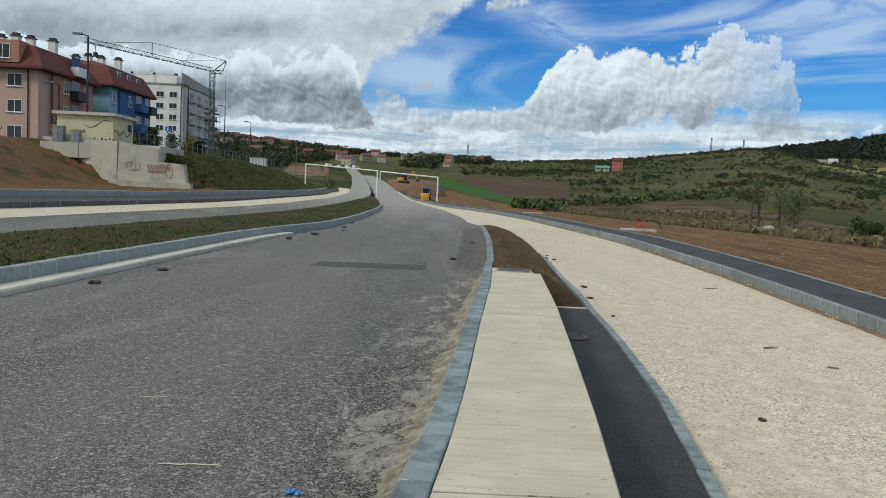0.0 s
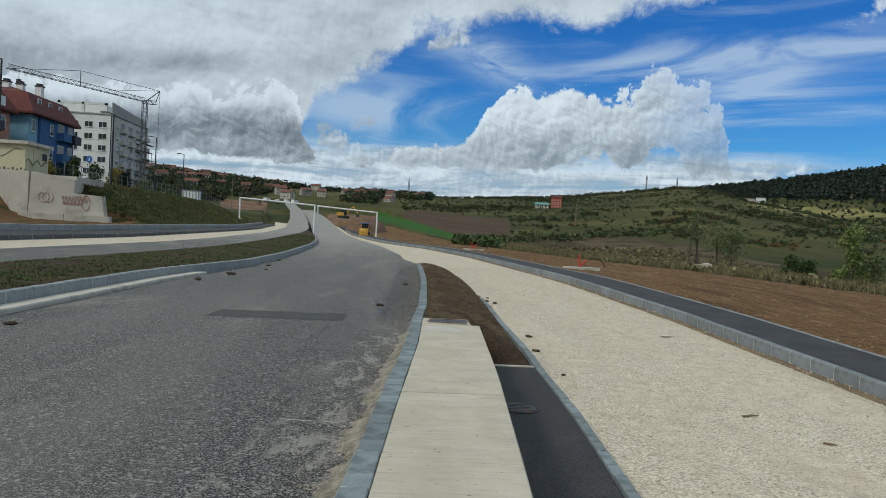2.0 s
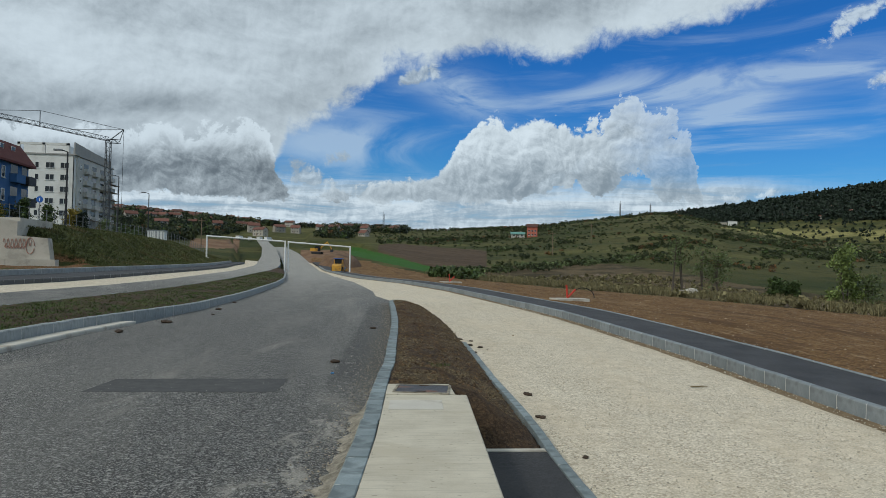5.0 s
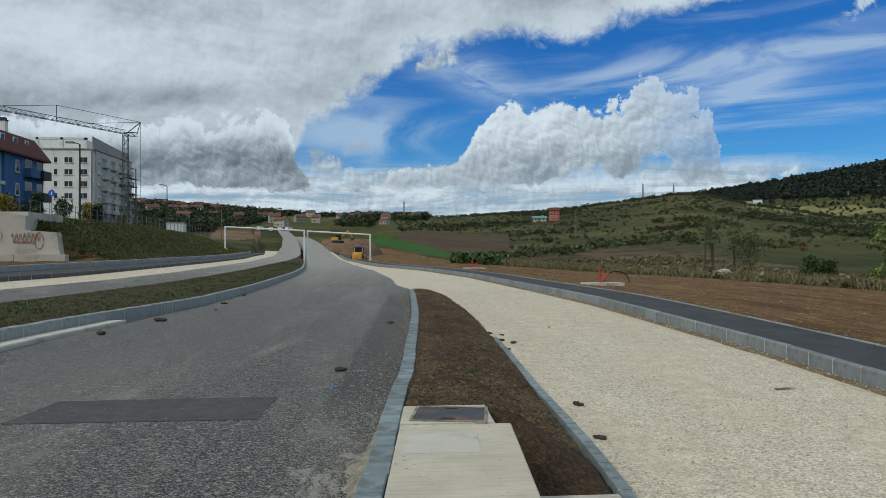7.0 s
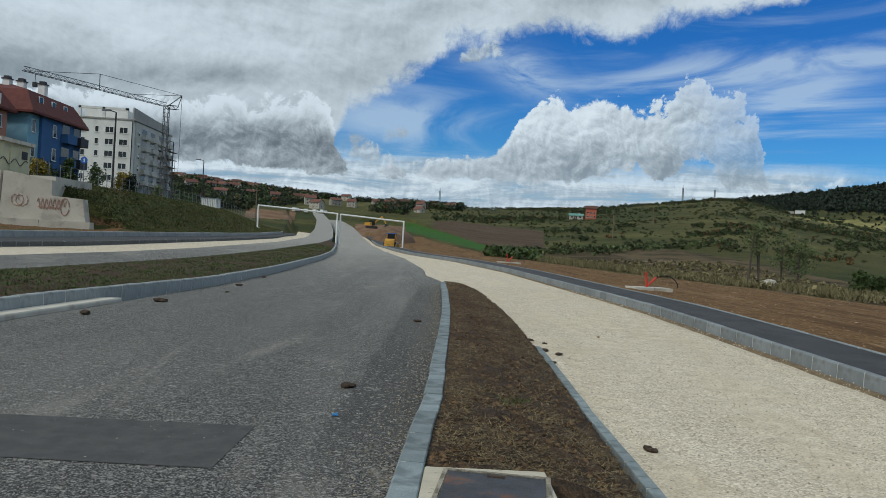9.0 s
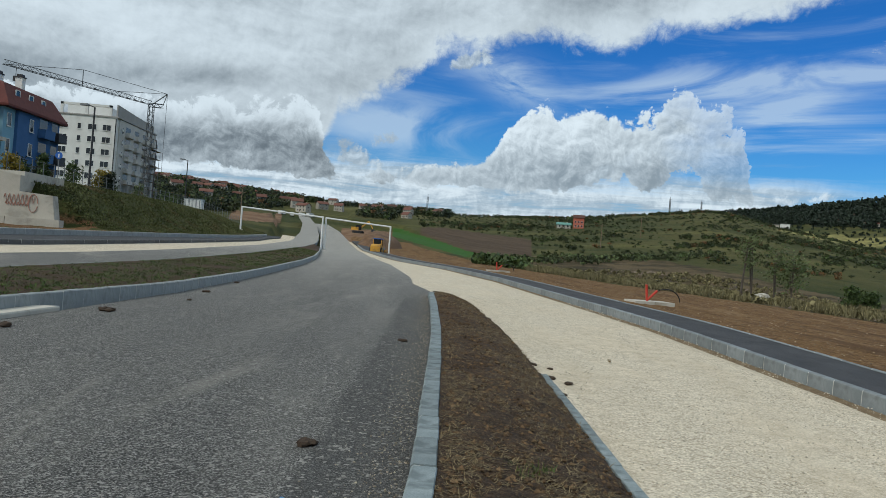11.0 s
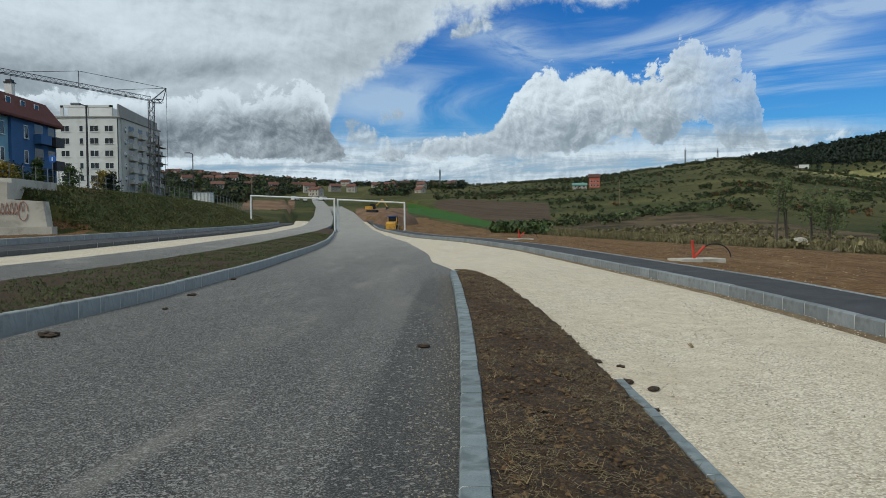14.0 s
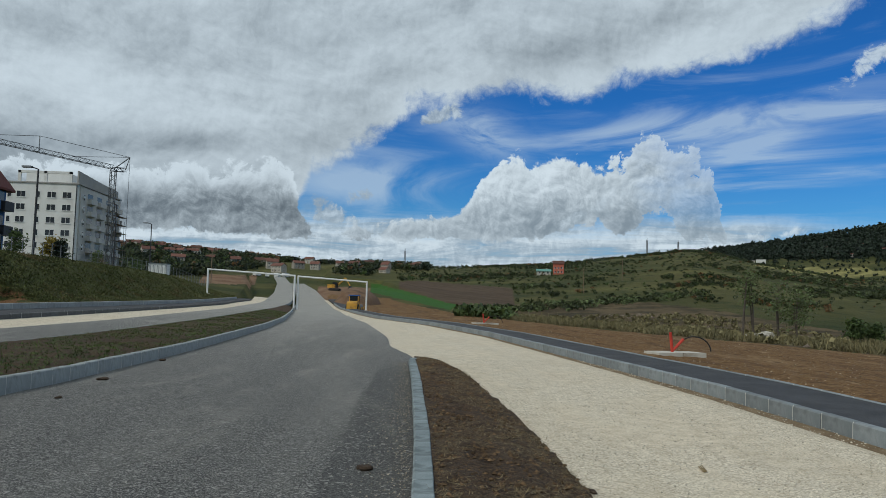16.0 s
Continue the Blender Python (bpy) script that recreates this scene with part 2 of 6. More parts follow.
def grains(n, col, pos, scale, dark, light, power=1.6, amount=0.8):
    """Single grains, each of its own shade, with dark gaps between them."""
    g = n.add("ShaderNodeTexVoronoi")
    n.put(g.inputs["Vector"], pos)
    g.inputs["Scale"].default_value = scale
    r = n.m("POWER", n.split(g.outputs["Color"])[0], power)
    tone = n.mix(r, dark, light)
    tone = n.mix(n.m("MULTIPLY", n.mapr(g.outputs["Distance"], 0.45, 0.8), 0.5), tone, dark)
    return n.mix(amount, col, tone)


def asphalt_marks(n, col, pos):
    """Pale bruises and dust dragged along the lane, and bright single grains."""
    x, y, z = n.split(pos)
    col = grains(n, col, pos, 88.0, (0.012, 0.012, 0.012), (0.46, 0.45, 0.42), 2.4, 0.85)
    drag = n.noise(n.xyz(n.m("MULTIPLY", x, 1.0), n.m("MULTIPLY", y, 0.22), z), 0.8, 6.0, 0.68, 0.6)
    col = n.mix(n.m("MULTIPLY", n.mapr(drag, 0.52, 0.74), 0.55), col, (0.34, 0.32, 0.275))
    wide = n.noise(n.xyz(x, n.m("MULTIPLY", y, 0.12), z), 0.35, 4.0, 0.6)
    col = n.mix(n.m("MULTIPLY", n.mapr(wide, 0.42, 0.68), 0.4), col, (0.245, 0.235, 0.21))
    scuff = n.noise(n.xyz(n.m("MULTIPLY", x, 1.0), n.m("MULTIPLY", y, 1.6), z), 1.3, 8.0, 0.75, 1.2)
    col = n.mix(n.m("MULTIPLY", n.mapr(scuff, 0.64, 0.76), 0.5), col, (0.42, 0.39, 0.33))
    # the lane turns paler along y, from 22 m to 120 m
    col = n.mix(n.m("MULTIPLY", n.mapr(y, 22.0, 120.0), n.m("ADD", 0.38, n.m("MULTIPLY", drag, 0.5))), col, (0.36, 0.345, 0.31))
    # cement spilt along the island kerb
    off = n.m("SUBTRACT", x, n.m("SUBTRACT", n.m("MULTIPLY", y, 0.092), 0.54))
    near = n.m("MULTIPLY", n.mapr(off, -1.5, -0.35), n.mapr(off, 0.6, 0.1))
    near = n.m("MULTIPLY", near, n.mapr(y, 21.0, 14.0))
    spill = n.noise(n.xyz(n.m("MULTIPLY", x, 2.4), n.m("MULTIPLY", y, 1.1), z), 1.0, 8.0, 0.72, 0.8)
    col = n.mix(n.m("MULTIPLY", n.mapr(n.m("ADD", spill, n.m("MULTIPLY", near, 0.13)), 0.62, 0.72), n.m("MULTIPLY", near, 0.6)), col, (0.46, 0.43, 0.37))
    g = n.add("ShaderNodeTexVoronoi")
    n.put(g.inputs["Vector"], pos)
    g.inputs["Scale"].default_value = 34.0
    # the strip beside the kerb was left unrolled: darker, with less dust
    edge = n.m("MULTIPLY", n.mapr(n.m("ADD", n.m("SUBTRACT", x, n.m("ADD", n.m("MULTIPLY", y, 0.043), 0.28)), n.m("MULTIPLY", n.m("SUBTRACT", drag, 0.5), 0.5)), -0.85, -0.7), n.m("MULTIPLY", n.mapr(y, 16.0, 19.0), n.mapr(y, 44.0, 38.0)))
    col = n.mix(n.m("MULTIPLY", edge, 0.5), col, (0.035, 0.035, 0.035))
    return n.mix(n.m("MULTIPLY", n.mapr(n.split(g.outputs["Color"])[0], 0.9, 0.98), 0.55), col, (0.46, 0.44, 0.40))


def gravel_marks(n, col, pos):
    x, y, z = n.split(pos)
    tracks = n.noise(n.xyz(x, n.m("MULTIPLY", y, 0.10), z), 1.0, 4.0, 0.6)
    col = n.mix(n.m("MULTIPLY", n.mapr(tracks, 0.45, 0.7), 0.35), col, (0.40, 0.345, 0.245))
    g = n.add("ShaderNodeTexVoronoi")
    n.put(g.inputs["Vector"], pos)
    g.inputs["Scale"].default_value = 44.0
    col = n.mix(n.m("MULTIPLY", n.mapr(g.outputs["Distance"], 0.4, 0.75), 0.3), col, (0.34, 0.29, 0.21))
    clot = n.noise(n.xyz(n.m("MULTIPLY", x, 1.4), y, z), 1.7, 7.0, 0.72, 0.5)
    col = n.mix(n.m("MULTIPLY", n.mapr(clot, 0.5, 0.68), 0.5), col, (0.33, 0.28, 0.205))
    rough = n.mapr(n.noise(n.xyz(x, n.m("MULTIPLY", y, 0.3), z), 0.7, 4.0, 0.6), 0.35, 0.6)
    return grains(n, col, pos, 38.0, (0.20, 0.165, 0.115), (0.92, 0.84, 0.68), 0.75, n.m("ADD", n.m("MULTIPLY", rough, 0.38), 0.2))


def fine_grains(n, col, pos):
    return grains(n, col, pos, 95.0, (0.014, 0.014, 0.015), (0.11, 0.11, 0.112), 2.0, 0.7)


def earth_grains(n, col, pos):
    col = grains(n, col, pos, 26.0, (0.012, 0.007, 0.0035), (0.15, 0.088, 0.042), 1.6, 0.5)
    return grains(n, col, pos, 75.0, (0.014, 0.008, 0.004), (0.20, 0.13, 0.07), 2.4, 0.35)


def slab_marks(n, col, pos):
    """Brush lines across the concrete and small holes."""
    x, y, z = n.split(pos)
    brush = n.noise(n.xyz(n.m("MULTIPLY", x, 1.6), n.m("MULTIPLY", y, 26.0), z), 1.0, 4.0, 0.7)
    col = n.mix(n.m("MULTIPLY", n.mapr(brush, 0.46, 0.70), 0.5), col, (0.34, 0.31, 0.25))
    hole = n.noise(n.xyz(n.m("MULTIPLY", x, 14.0), n.m("MULTIPLY", y, 30.0), z), 1.0, 2.0, 0.5)
    return n.mix(n.m("MULTIPLY", n.mapr(hole, 0.66, 0.73), 0.8), col, (0.13, 0.115, 0.09))


M = {}
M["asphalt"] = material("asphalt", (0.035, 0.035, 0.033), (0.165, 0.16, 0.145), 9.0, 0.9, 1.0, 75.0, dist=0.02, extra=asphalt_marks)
M["asphalt_new"] = material("asphalt_new", (0.028, 0.028, 0.03), (0.06, 0.06, 0.062), 3.0, 0.85, 0.8, 150.0, dist=0.008, c3=(0.085, 0.08, 0.075), s3=1.0, extra=fine_grains)
M["asphalt_walk"] = material("asphalt_walk", (0.028, 0.028, 0.03), (0.06, 0.06, 0.063), 1.2, 0.85, 0.6, 110.0, dist=0.008)
M["patch"] = material("asphalt_patch", (0.05, 0.05, 0.05), (0.085, 0.083, 0.08), 5.0, 0.9, 0.6, 140.0, dist=0.006)
M["gravel"] = material("limestone_gravel", (0.47, 0.39, 0.27), (0.74, 0.64, 0.485), 3.5, 0.95, 0.8, 40.0, dist=0.014, c3=(0.65, 0.57, 0.43), s3=0.5, extra=gravel_marks)
M["concrete"] = material("slab_concrete", (0.44, 0.395, 0.305), (0.59, 0.54, 0.43), 2.0, 0.9, 0.5, 90.0, dist=0.006, c3=(0.47, 0.42, 0.32), s3=0.9, extra=slab_marks)
M["kerb"] = material("kerb_concrete", (0.135, 0.17, 0.18), (0.26, 0.30, 0.305), 2.5, 0.8, 0.35, 80.0, dist=0.004, c3=(0.12, 0.145, 0.15), s3=2.5, obj=0.17)
M["kerb_pale"] = material("kerb_concrete_pale", (0.155, 0.18, 0.19), (0.255, 0.28, 0.285), 2.5, 0.85, 0.35, 80.0, dist=0.004, c3=(0.17, 0.185, 0.19), s3=2.0, obj=0.16)
M["kerb_far"] = material("kerb_concrete_light", (0.27, 0.275, 0.265), (0.38, 0.385, 0.37), 2.0, 0.85, 0.3, 60.0, c3=(0.24, 0.235, 0.22), s3=1.2, obj=0.08)
M["kerb_median"] = material("kerb_concrete_grey", (0.22, 0.24, 0.24), (0.33, 0.35, 0.345), 2.0, 0.85, 0.35, 80.0, dist=0.004, c3=(0.18, 0.19, 0.185), s3=1.6, obj=0.06)
M["kerb_low"] = material("kerb_concrete_dark", (0.07, 0.07, 0.07), (0.12, 0.12, 0.118), 2.0, 0.85, 0.3, 60.0, obj=0.15)
M["gutter"] = material("gutter_concrete", (0.46, 0.43, 0.37), (0.56, 0.53, 0.46), 2.0, 0.9, 0.3, 60.0, dist=0.005, c3=(0.34, 0.30, 0.24), s3=1.2)
M["mortar"] = material("mortar_haunch", (0.13, 0.115, 0.085), (0.40, 0.36, 0.285), 7.0, 0.95, 0.9, 40.0, dist=0.03)
M["soil"] = material("topsoil", (0.018, 0.010, 0.005), (0.105, 0.06, 0.027), 5.0, 0.97, 1.0, 30.0, dist=0.06, c3=(0.12, 0.074, 0.036), s3=1.6, extra=earth_grains)
M["clod"] = material("soil_clod", (0.04, 0.028, 0.02), (0.09, 0.062, 0.042), 8.0, 0.97, 0.9, 60.0, dist=0.02)
M["stone"] = material("loose_stone", (0.42, 0.38, 0.30), (0.62, 0.57, 0.47), 6.0, 0.9, 0.3, 40.0, island=0.35)
M["grass"] = material("grass_blades", (0.034, 0.062, 0.012), (0.09, 0.125, 0.028), 0.6, 0.8, 0.0, 4.0, c3=(0.10, 0.08, 0.028), s3=0.35, island=0.45)
M["wall_concrete"] = material("cast_concrete", (0.40, 0.375, 0.32), (0.50, 0.47, 0.41), 0.8, 0.9, 0.3, 25.0, c3=(0.31, 0.29, 0.25), s3=0.6)
M["metal_white"] = material("white_painted_steel", (0.70, 0.70, 0.68), (0.80, 0.80, 0.78), 2.0, 0.5, 0.0, 20.0)
M["steel"] = material("galvanised_steel", (0.16, 0.17, 0.18), (0.24, 0.25, 0.26), 2.0, 0.5, 0.0, 20.0, metal=0.5)
M["rust"] = material("rusty_cover", (0.055, 0.055, 0.06), (0.10, 0.10, 0.11), 5.0, 0.6, 0.3, 60.0, metal=0.6, c3=(0.25, 0.11, 0.05), s3=2.2)

# ---- mesh helpers ----
class Geo:
    """Collects vertices and faces of one mesh."""
    def __init__(self):
        self.v, self.f = [], []

    def quad(self, *pts):
        i = len(self.v)
        self.v += [tuple(p) for p in pts]
        self.f.append(tuple(range(i, i + len(pts))))
        return self

    def box(self, x0, y0, z0, x1, y1, z1, m=None):
        i = len(self.v)
        pts = [Vector((x, y, z)) for z in (z0, z1) for x, y in ((x0, y0), (x1, y0), (x1, y1), (x0, y1))]
        self.v += [tuple(m @ p) if m else tuple(p) for p in pts]
        self.f += [tuple(i + k for k in q) for q in ((3, 2, 1, 0), (4, 5, 6, 7), (0, 1, 5, 4), (1, 2, 6, 5), (2, 3, 7, 6), (3, 0, 4, 7))]
        return self

    def rod(self, a, b, r, r2=None, n=8, caps=True):
        a, b = Vector(a), Vector(b)
        r2 = r if r2 is None else r2
        u = (b - a).normalized()
        s = u.orthogonal().normalized()
        w = u.cross(s)
        i = len(self.v)
        for c, q in ((a, r), (b, r2)):
            self.v += [tuple(c + (s * math.cos(k * math.tau / n) + w * math.sin(k * math.tau / n)) * q) for k in range(n)]
        self.f += [(i + k, i + (k + 1) % n, i + n + (k + 1) % n, i + n + k) for k in range(n)]
        if caps:
            self.f += [tuple(i + n - 1 - k for k in range(n)), tuple(i + n + k for k in range(n))]
        return self

    def prism(self, outline, y0, y1, axis="y"):
        """Outline of (x, z) drawn out from y0 to y1."""
        n, i = len(outline), len(self.v)
        for y in (y0, y1):
            self.v += [(p, y, q) if axis == "y" else (y, p, q) for p, q in outline]
        self.f += [(i + k, i + (k + 1) % n, i + n + (k + 1) % n, i + n + k) for k in range(n)]
        self.f += [tuple(i + n - 1 - k for k in range(n)), tuple(i + n + k for k in range(n))]
        return self

    def lump(self, c, r, rng, squash=0.7, rings=4, seg=7):
        """An uneven rounded clump."""
        i = len(self.v)
        self.v.append((c[0], c[1], c[2] + r * squash * rng.uniform(0.8, 1.15)))
        for a in range(1, rings):
            t = math.pi * a / rings
            for k in range(seg):
                p = (k + rng.uniform(-0.3, 0.3)) * math.tau / seg
                q = r * rng.uniform(0.72, 1.25)
                self.v.append((c[0] + q * math.sin(t) * math.cos(p), c[1] + q * math.sin(t) * math.sin(p), c[2] + q * squash * math.cos(t)))
        self.v.append((c[0], c[1], c[2] - r * squash))
        last = len(self.v) - 1
        for k in range(seg):
            self.f.append((i, i + 1 + k, i + 1 + (k + 1) % seg))
            for a in range(rings - 2):
                b = i + 1 + a * seg
                self.f.append((b + k, b + seg + k, b + seg + (k + 1) % seg, b + (k + 1) % seg))
            b = i + 1 + (rings - 2) * seg
            self.f.append((b + k, last, b + (k + 1) % seg))
        return self

    def mesh(self, name, mat=None, smooth=False):
        me = bpy.data.meshes.new(name)
        me.from_pydata(self.v, [], self.f)
        if mat:
            me.materials.append(mat)
        if smooth:
            me.polygons.foreach_set("use_smooth", [True] * len(me.polygons))
        me.update()
        return me


def thing(name, label, category, group="", kind="", at=None, geo=None, mat=None, smooth=False):
    ob = new(name, geo.mesh(name, mat, smooth) if geo else None)
    if at is not None:
        ob.matrix_basis = at
    return tagged(ob, label, category, group, kind)


def part(name, geo, mat, parent, label="", at=None, smooth=False):
    """Links a mesh as one object under a thing or under a part."""
    ob = new(name, geo if isinstance(geo, bpy.types.Mesh) else geo.mesh(name, mat, smooth))
    ob.parent = parent
    if at is not None:
        ob.matrix_basis = at
    return tagged(ob, label)


# ---- the lie of the land ----
def curve(*pts):
    xs, ys = [p[0] for p in pts], [p[1] for p in pts]
    return lambda y: np.interp(y, xs, ys)


def ease(a, b, x):
    u = np.clip((x - a) / (b - a), 0, 1)
    return u * u * (3 - 2 * u)


RISE = curve((-80, 0), (45, 0), (150, 0.8), (200, 2.4), (260, 5.6), (340, 9.5), (420, 11.5))


def main_z(x, y):
    return -0.13 + 0.012 * np.minimum(np.maximum(x - 1.0, -7), 0) + RISE(y)


def gravel_z(y):
    a, b = -1.45 + 0.0365 * y, -0.15 + RISE(y)
    return -np.logaddexp(-a * 14, -b * 14) / 14


def left_z(x, y):
    return 0.02 + 0.065 * np.maximum(0, -5.5 - x) + RISE(y)


# edge lines: x for each y
ISLE = curve((-30, -2.6), (-3, -0.85), (3.7, -0.2), (4.73, -0.07), (6.47, 0.1), (9.2, 0.33), (13.67, 0.75), (17.2, 1.0), (19, 1.17), (23.7, 1.44), (28.5, 1.69), (33.5, 1.87), (37, 1.98), (41.4, 2.08))
SLAB_R = curve((-30, -1.5), (-3, 0.2), (3.84, 1.0), (5.3, 1.17), (7.74, 1.42), (11.12, 1.75), (15.8, 2.12))
STRIP_R = curve((-30, -0.6), (-3, 1.35), (6.45, 2.47), (9.52, 2.84), (12.8, 3.05), (15.72, 3.13), (17.1, 3.2), (20.8, 3.31), (24, 3.4), (28, 3.5), (32, 3.45))
SOIL_R = curve((10, 3.0), (15.7, 3.14), (17.1, 3.22), (20.8, 3.34), (24, 3.44), (28.1, 3.52), (30.2, 3.53), (34.5, 3.4), (38.1, 3.27), (41, 3.0), (42.6, 2.6))
RIGHT = curve((-60, 9.6), (10, 9.4), (15, 9.36), (24, 9.25), (32, 8.75), (38, 8.4), (46, 8.15), (62, 7.2), (78, 5.0), (94, 0.9), (110, -1.4), (130, -3.6), (160, -7.0), (200, -11.5), (260, -19), (340, -31))
ASPH_K = curve((-60, -2), (41, 2.05), (43.5, 2.4), (46, 2.2), (50, 1.65), (57, 1.6), (78, 0.15), (94, -1.6), (110, -2.9), (130, -4.6), (160, -7.6), (200, -12.0), (260, -19.5), (340, -31.5))
ASPH_R = lambda y: np.where(np.asarray(y) < 41, ISLE(y) + 0.06, ASPH_K(y))
LEFT = curve((-60, -6.3), (10, -6.3), (25, -6.0), (30, -5.6), (36, -5.3), (50, -5.3), (66, -5.6), (80, -6.4), (104, -8.6), (130, -11.3), (160, -14.2), (200, -18.6), (260, -26.4), (340, -38.5))
MED_L = curve((-60, -9.7), (10, -9.6), (34, -9.2), (50, -9.15), (66, -9.35), (90, -10.3), (107, -11.0), (130, -12.6), (160, -15.2), (200, -19.4), (260, -27.2), (340, -39.3))
PALE_R = curve((-60, -11.8), (20, -11.6), (57, -11.7), (75, -12.4), (90, -13.0), (130, -16.2), (160, -19.6), (200, -24), (260, -31.5), (340, -44))
PALE_L = curve((-60, -13.6), (23, -13.6), (50, -13.9), (80, -14.7), (102, -15.7), (120, -17.6), (140, -19.2), (160, -22), (200, -27.5), (260, -37.5), (340, -52))
WALK_L = curve((-60, -16.8), (30, -16.9), (60, -17.2), (92, -17.7), (110, -18.6), (140, -21.5), (160, -24.4), (200, -30), (260, -40), (340, -55))

RIDGE = curve((-180, 2.0), (-60, 2.0), (-40, 2.4), (-30, 2.8), (-19, 3.4), (-16, 3.45), (-11, 3.15), (-8, 2.95), (-3.5, 2.8), (0.5, 2.72), (5, 2.75), (9, 2.95), (13, 3.2), (17, 3.7), (20.5, 4.1), (21.5, 4.25), (23, 4.15), (24.2, 3.9), (26.6, 3.3), (29, 2.9), (31.3, 2.4), (35, 2.1), (60, 2.0), (180, 2.0))
FAR = curve((-180, 0), (16, 0), (20, 3.7), (22.5, 4.15), (24.5, 4.45), (27, 4.75), (31, 5.35), (35, 5.95), (40, 6.5), (50, 6.6), (70, 5), (180, 0))
RDIST = curve((-180, 700), (-60, 640), (-16, 640), (-5, 680), (3, 720), (10, 760), (22, 760), (35, 700), (180, 700))
CREST = curve((-60, 4.2), (40, 4.4), (60, 4.7), (130, 5.0), (150, 4.6), (175, 3.9), (200, 3.4), (400, 6))


def land(x, y, rough=True):
    """Height of the open ground."""
    x, y = np.asarray(x, float), np.asarray(y, float)
    r, a = np.hypot(x, y), np.degrees(np.arctan2(x, y))
    # right of the road: a levelled brown field that falls gently to a valley
    edge = RIGHT(y) + 2.1
    side = np.maximum(x - edge, 0)
    near = np.minimum(gravel_z(y), RISE(y)) + 0.16 - 0.034 * np.minimum(side, 34) - 0.35 * ease(4, 40, side) - 2.4 * ease(38, 80, side)
    d, top = RDIST(a), 1.55 + np.tan(np.radians(RIDGE(a))) * RDIST(a)
    start = np.where(a > -4, 120.0, 190.0)
    s = np.clip((r - start) / (d - start), 0, 1.0)
    hill = (top + 2.0) * (0.62 * s + 0.38 * s * s * (3 - 2 * s)) - 2.2
    hill = hill - np.maximum(r - d, 0) * 0.05
    s2 = np.clip((r - 800) / 900, 0, 1)
    hill2 = (1.55 + np.tan(np.radians(FAR(a))) * 1700) * s2 - 8 * (1 - s2) - 0.1 * np.maximum(r - 1700, 0)
    right = np.maximum(np.where(side > 30, np.maximum(near, hill), near), np.where(r > 820, hill2, -50.0))
    # left: a mown bank up to a terrace, then the village hill
    foot = WALK_L(y) - 0.25
    off = np.maximum(foot - x, 0)
    fz = left_z(foot, np.minimum(y, 140)) + 0.18 + (RISE(y) - RISE(np.minimum(y, 140)))
    bank = fz + np.maximum(CREST(y) - fz, 0.6) * np.where(y < 67.2, ease(9.0, 21.0, off) * (1 - ease(65.9, 67.2, y)) + ease(0, 9.5, off) * ease(65.9, 67.2, y), ease(0, 9.5, off)) + 0.028 * np.maximum(off - 10, 0) * (1 - ease(110, 240, off))
    left = np.where(off > 20, np.maximum(bank, hill), bank)
    mid = np.minimum(main_z(x, y), left_z(x, y)) - 0.45
    mid = np.where(x > 1.0 + 0 * y, np.minimum(mid, gravel_z(y) - 0.45), mid)
    mid = np.where((y > 300) & (x > foot) & (x < edge), np.maximum(mid, hill), mid)
    z = np.where(x > edge, right, np.where(x < foot, left, mid))
    z = np.where(y > 350, np.maximum(hill, z * 0 + hill), z)
    z = np.where((x > edge) & (r > 820), np.maximum(z, hill2), z)
    behind = ease(-10, -60, y)
    return z * (1 - behind) + behind * np.where(x > edge, -0.5, np.where(x < foot, 1.2, mid))


def land_at(x, y):
    return float(land(x, y))


# ---- ground sheet ----
def zones(x, y):
    """How far a place is bare earth, ploughed, sown green, scrub, orange cutting."""
    r, a = np.hypot(x, y), np.degrees(np.arctan2(x, y))
    side = x - (RIGHT(y) + 2.1)
    bare = ((side > -0.5) & (side < 24 - 0.05 * np.clip(y - 60, 0, 200)) & (y < 230)).astype(float)
    foot = WALK_L(y) - 0.25
    cut = ((x < foot) & (x > foot - 26) & (y < 66.5)).astype(float)
    el = np.degrees(np.arctan2(land(x, y) - 1.55, r))
    plough = ((a > 1.2) & (a < 9.5) & (el > -0.1 - 0.0 * a) & (el < 1.75 - 0.06 * np.abs(a - 3)) & (el > 1.35 - 0.26 * (a - 0.0)) & (r > 130)).astype(float)
    green = ((a > -0.6) & (a < 7.9) & (el < 1.25 - 0.225 * a) & (el > 0.72 - 0.20 * a) & (r > 120)).astype(float)
    works = (((a > -4.2) & (a < -0.6) & (el > -0.1) & (el < 1.15) & (r > 150)) | ((a > -12) & (a < -8.5) & (el > 1.1) & (el < 1.75) & (r > 170))).astype(float)
    scrub = ((side > 24) & (side < 75) & (r < 210)).astype(float)
    wood = ((r > 830) & (el > 3.75 + 0.12 * np.sin(a * 2.3)) & (a > 18)).astype(float)
    # sunlit strips of the right-hand slope, painted as paler grass
    sunlit_meadow = ((a > 24) & (a < 44) & (el > 2.55 + 0.1 * np.sin(a * 1.7)) & (el < 3.35 - 0.03 * (a - 24)) & (r > 560)).astype(float)
    return {"sunlit_meadow": sunlit_meadow, "bare": np.maximum(bare, 0), "cut": cut, "plough": plough, "green": green, "works": works, "scrub": scrub, "wood": wood}


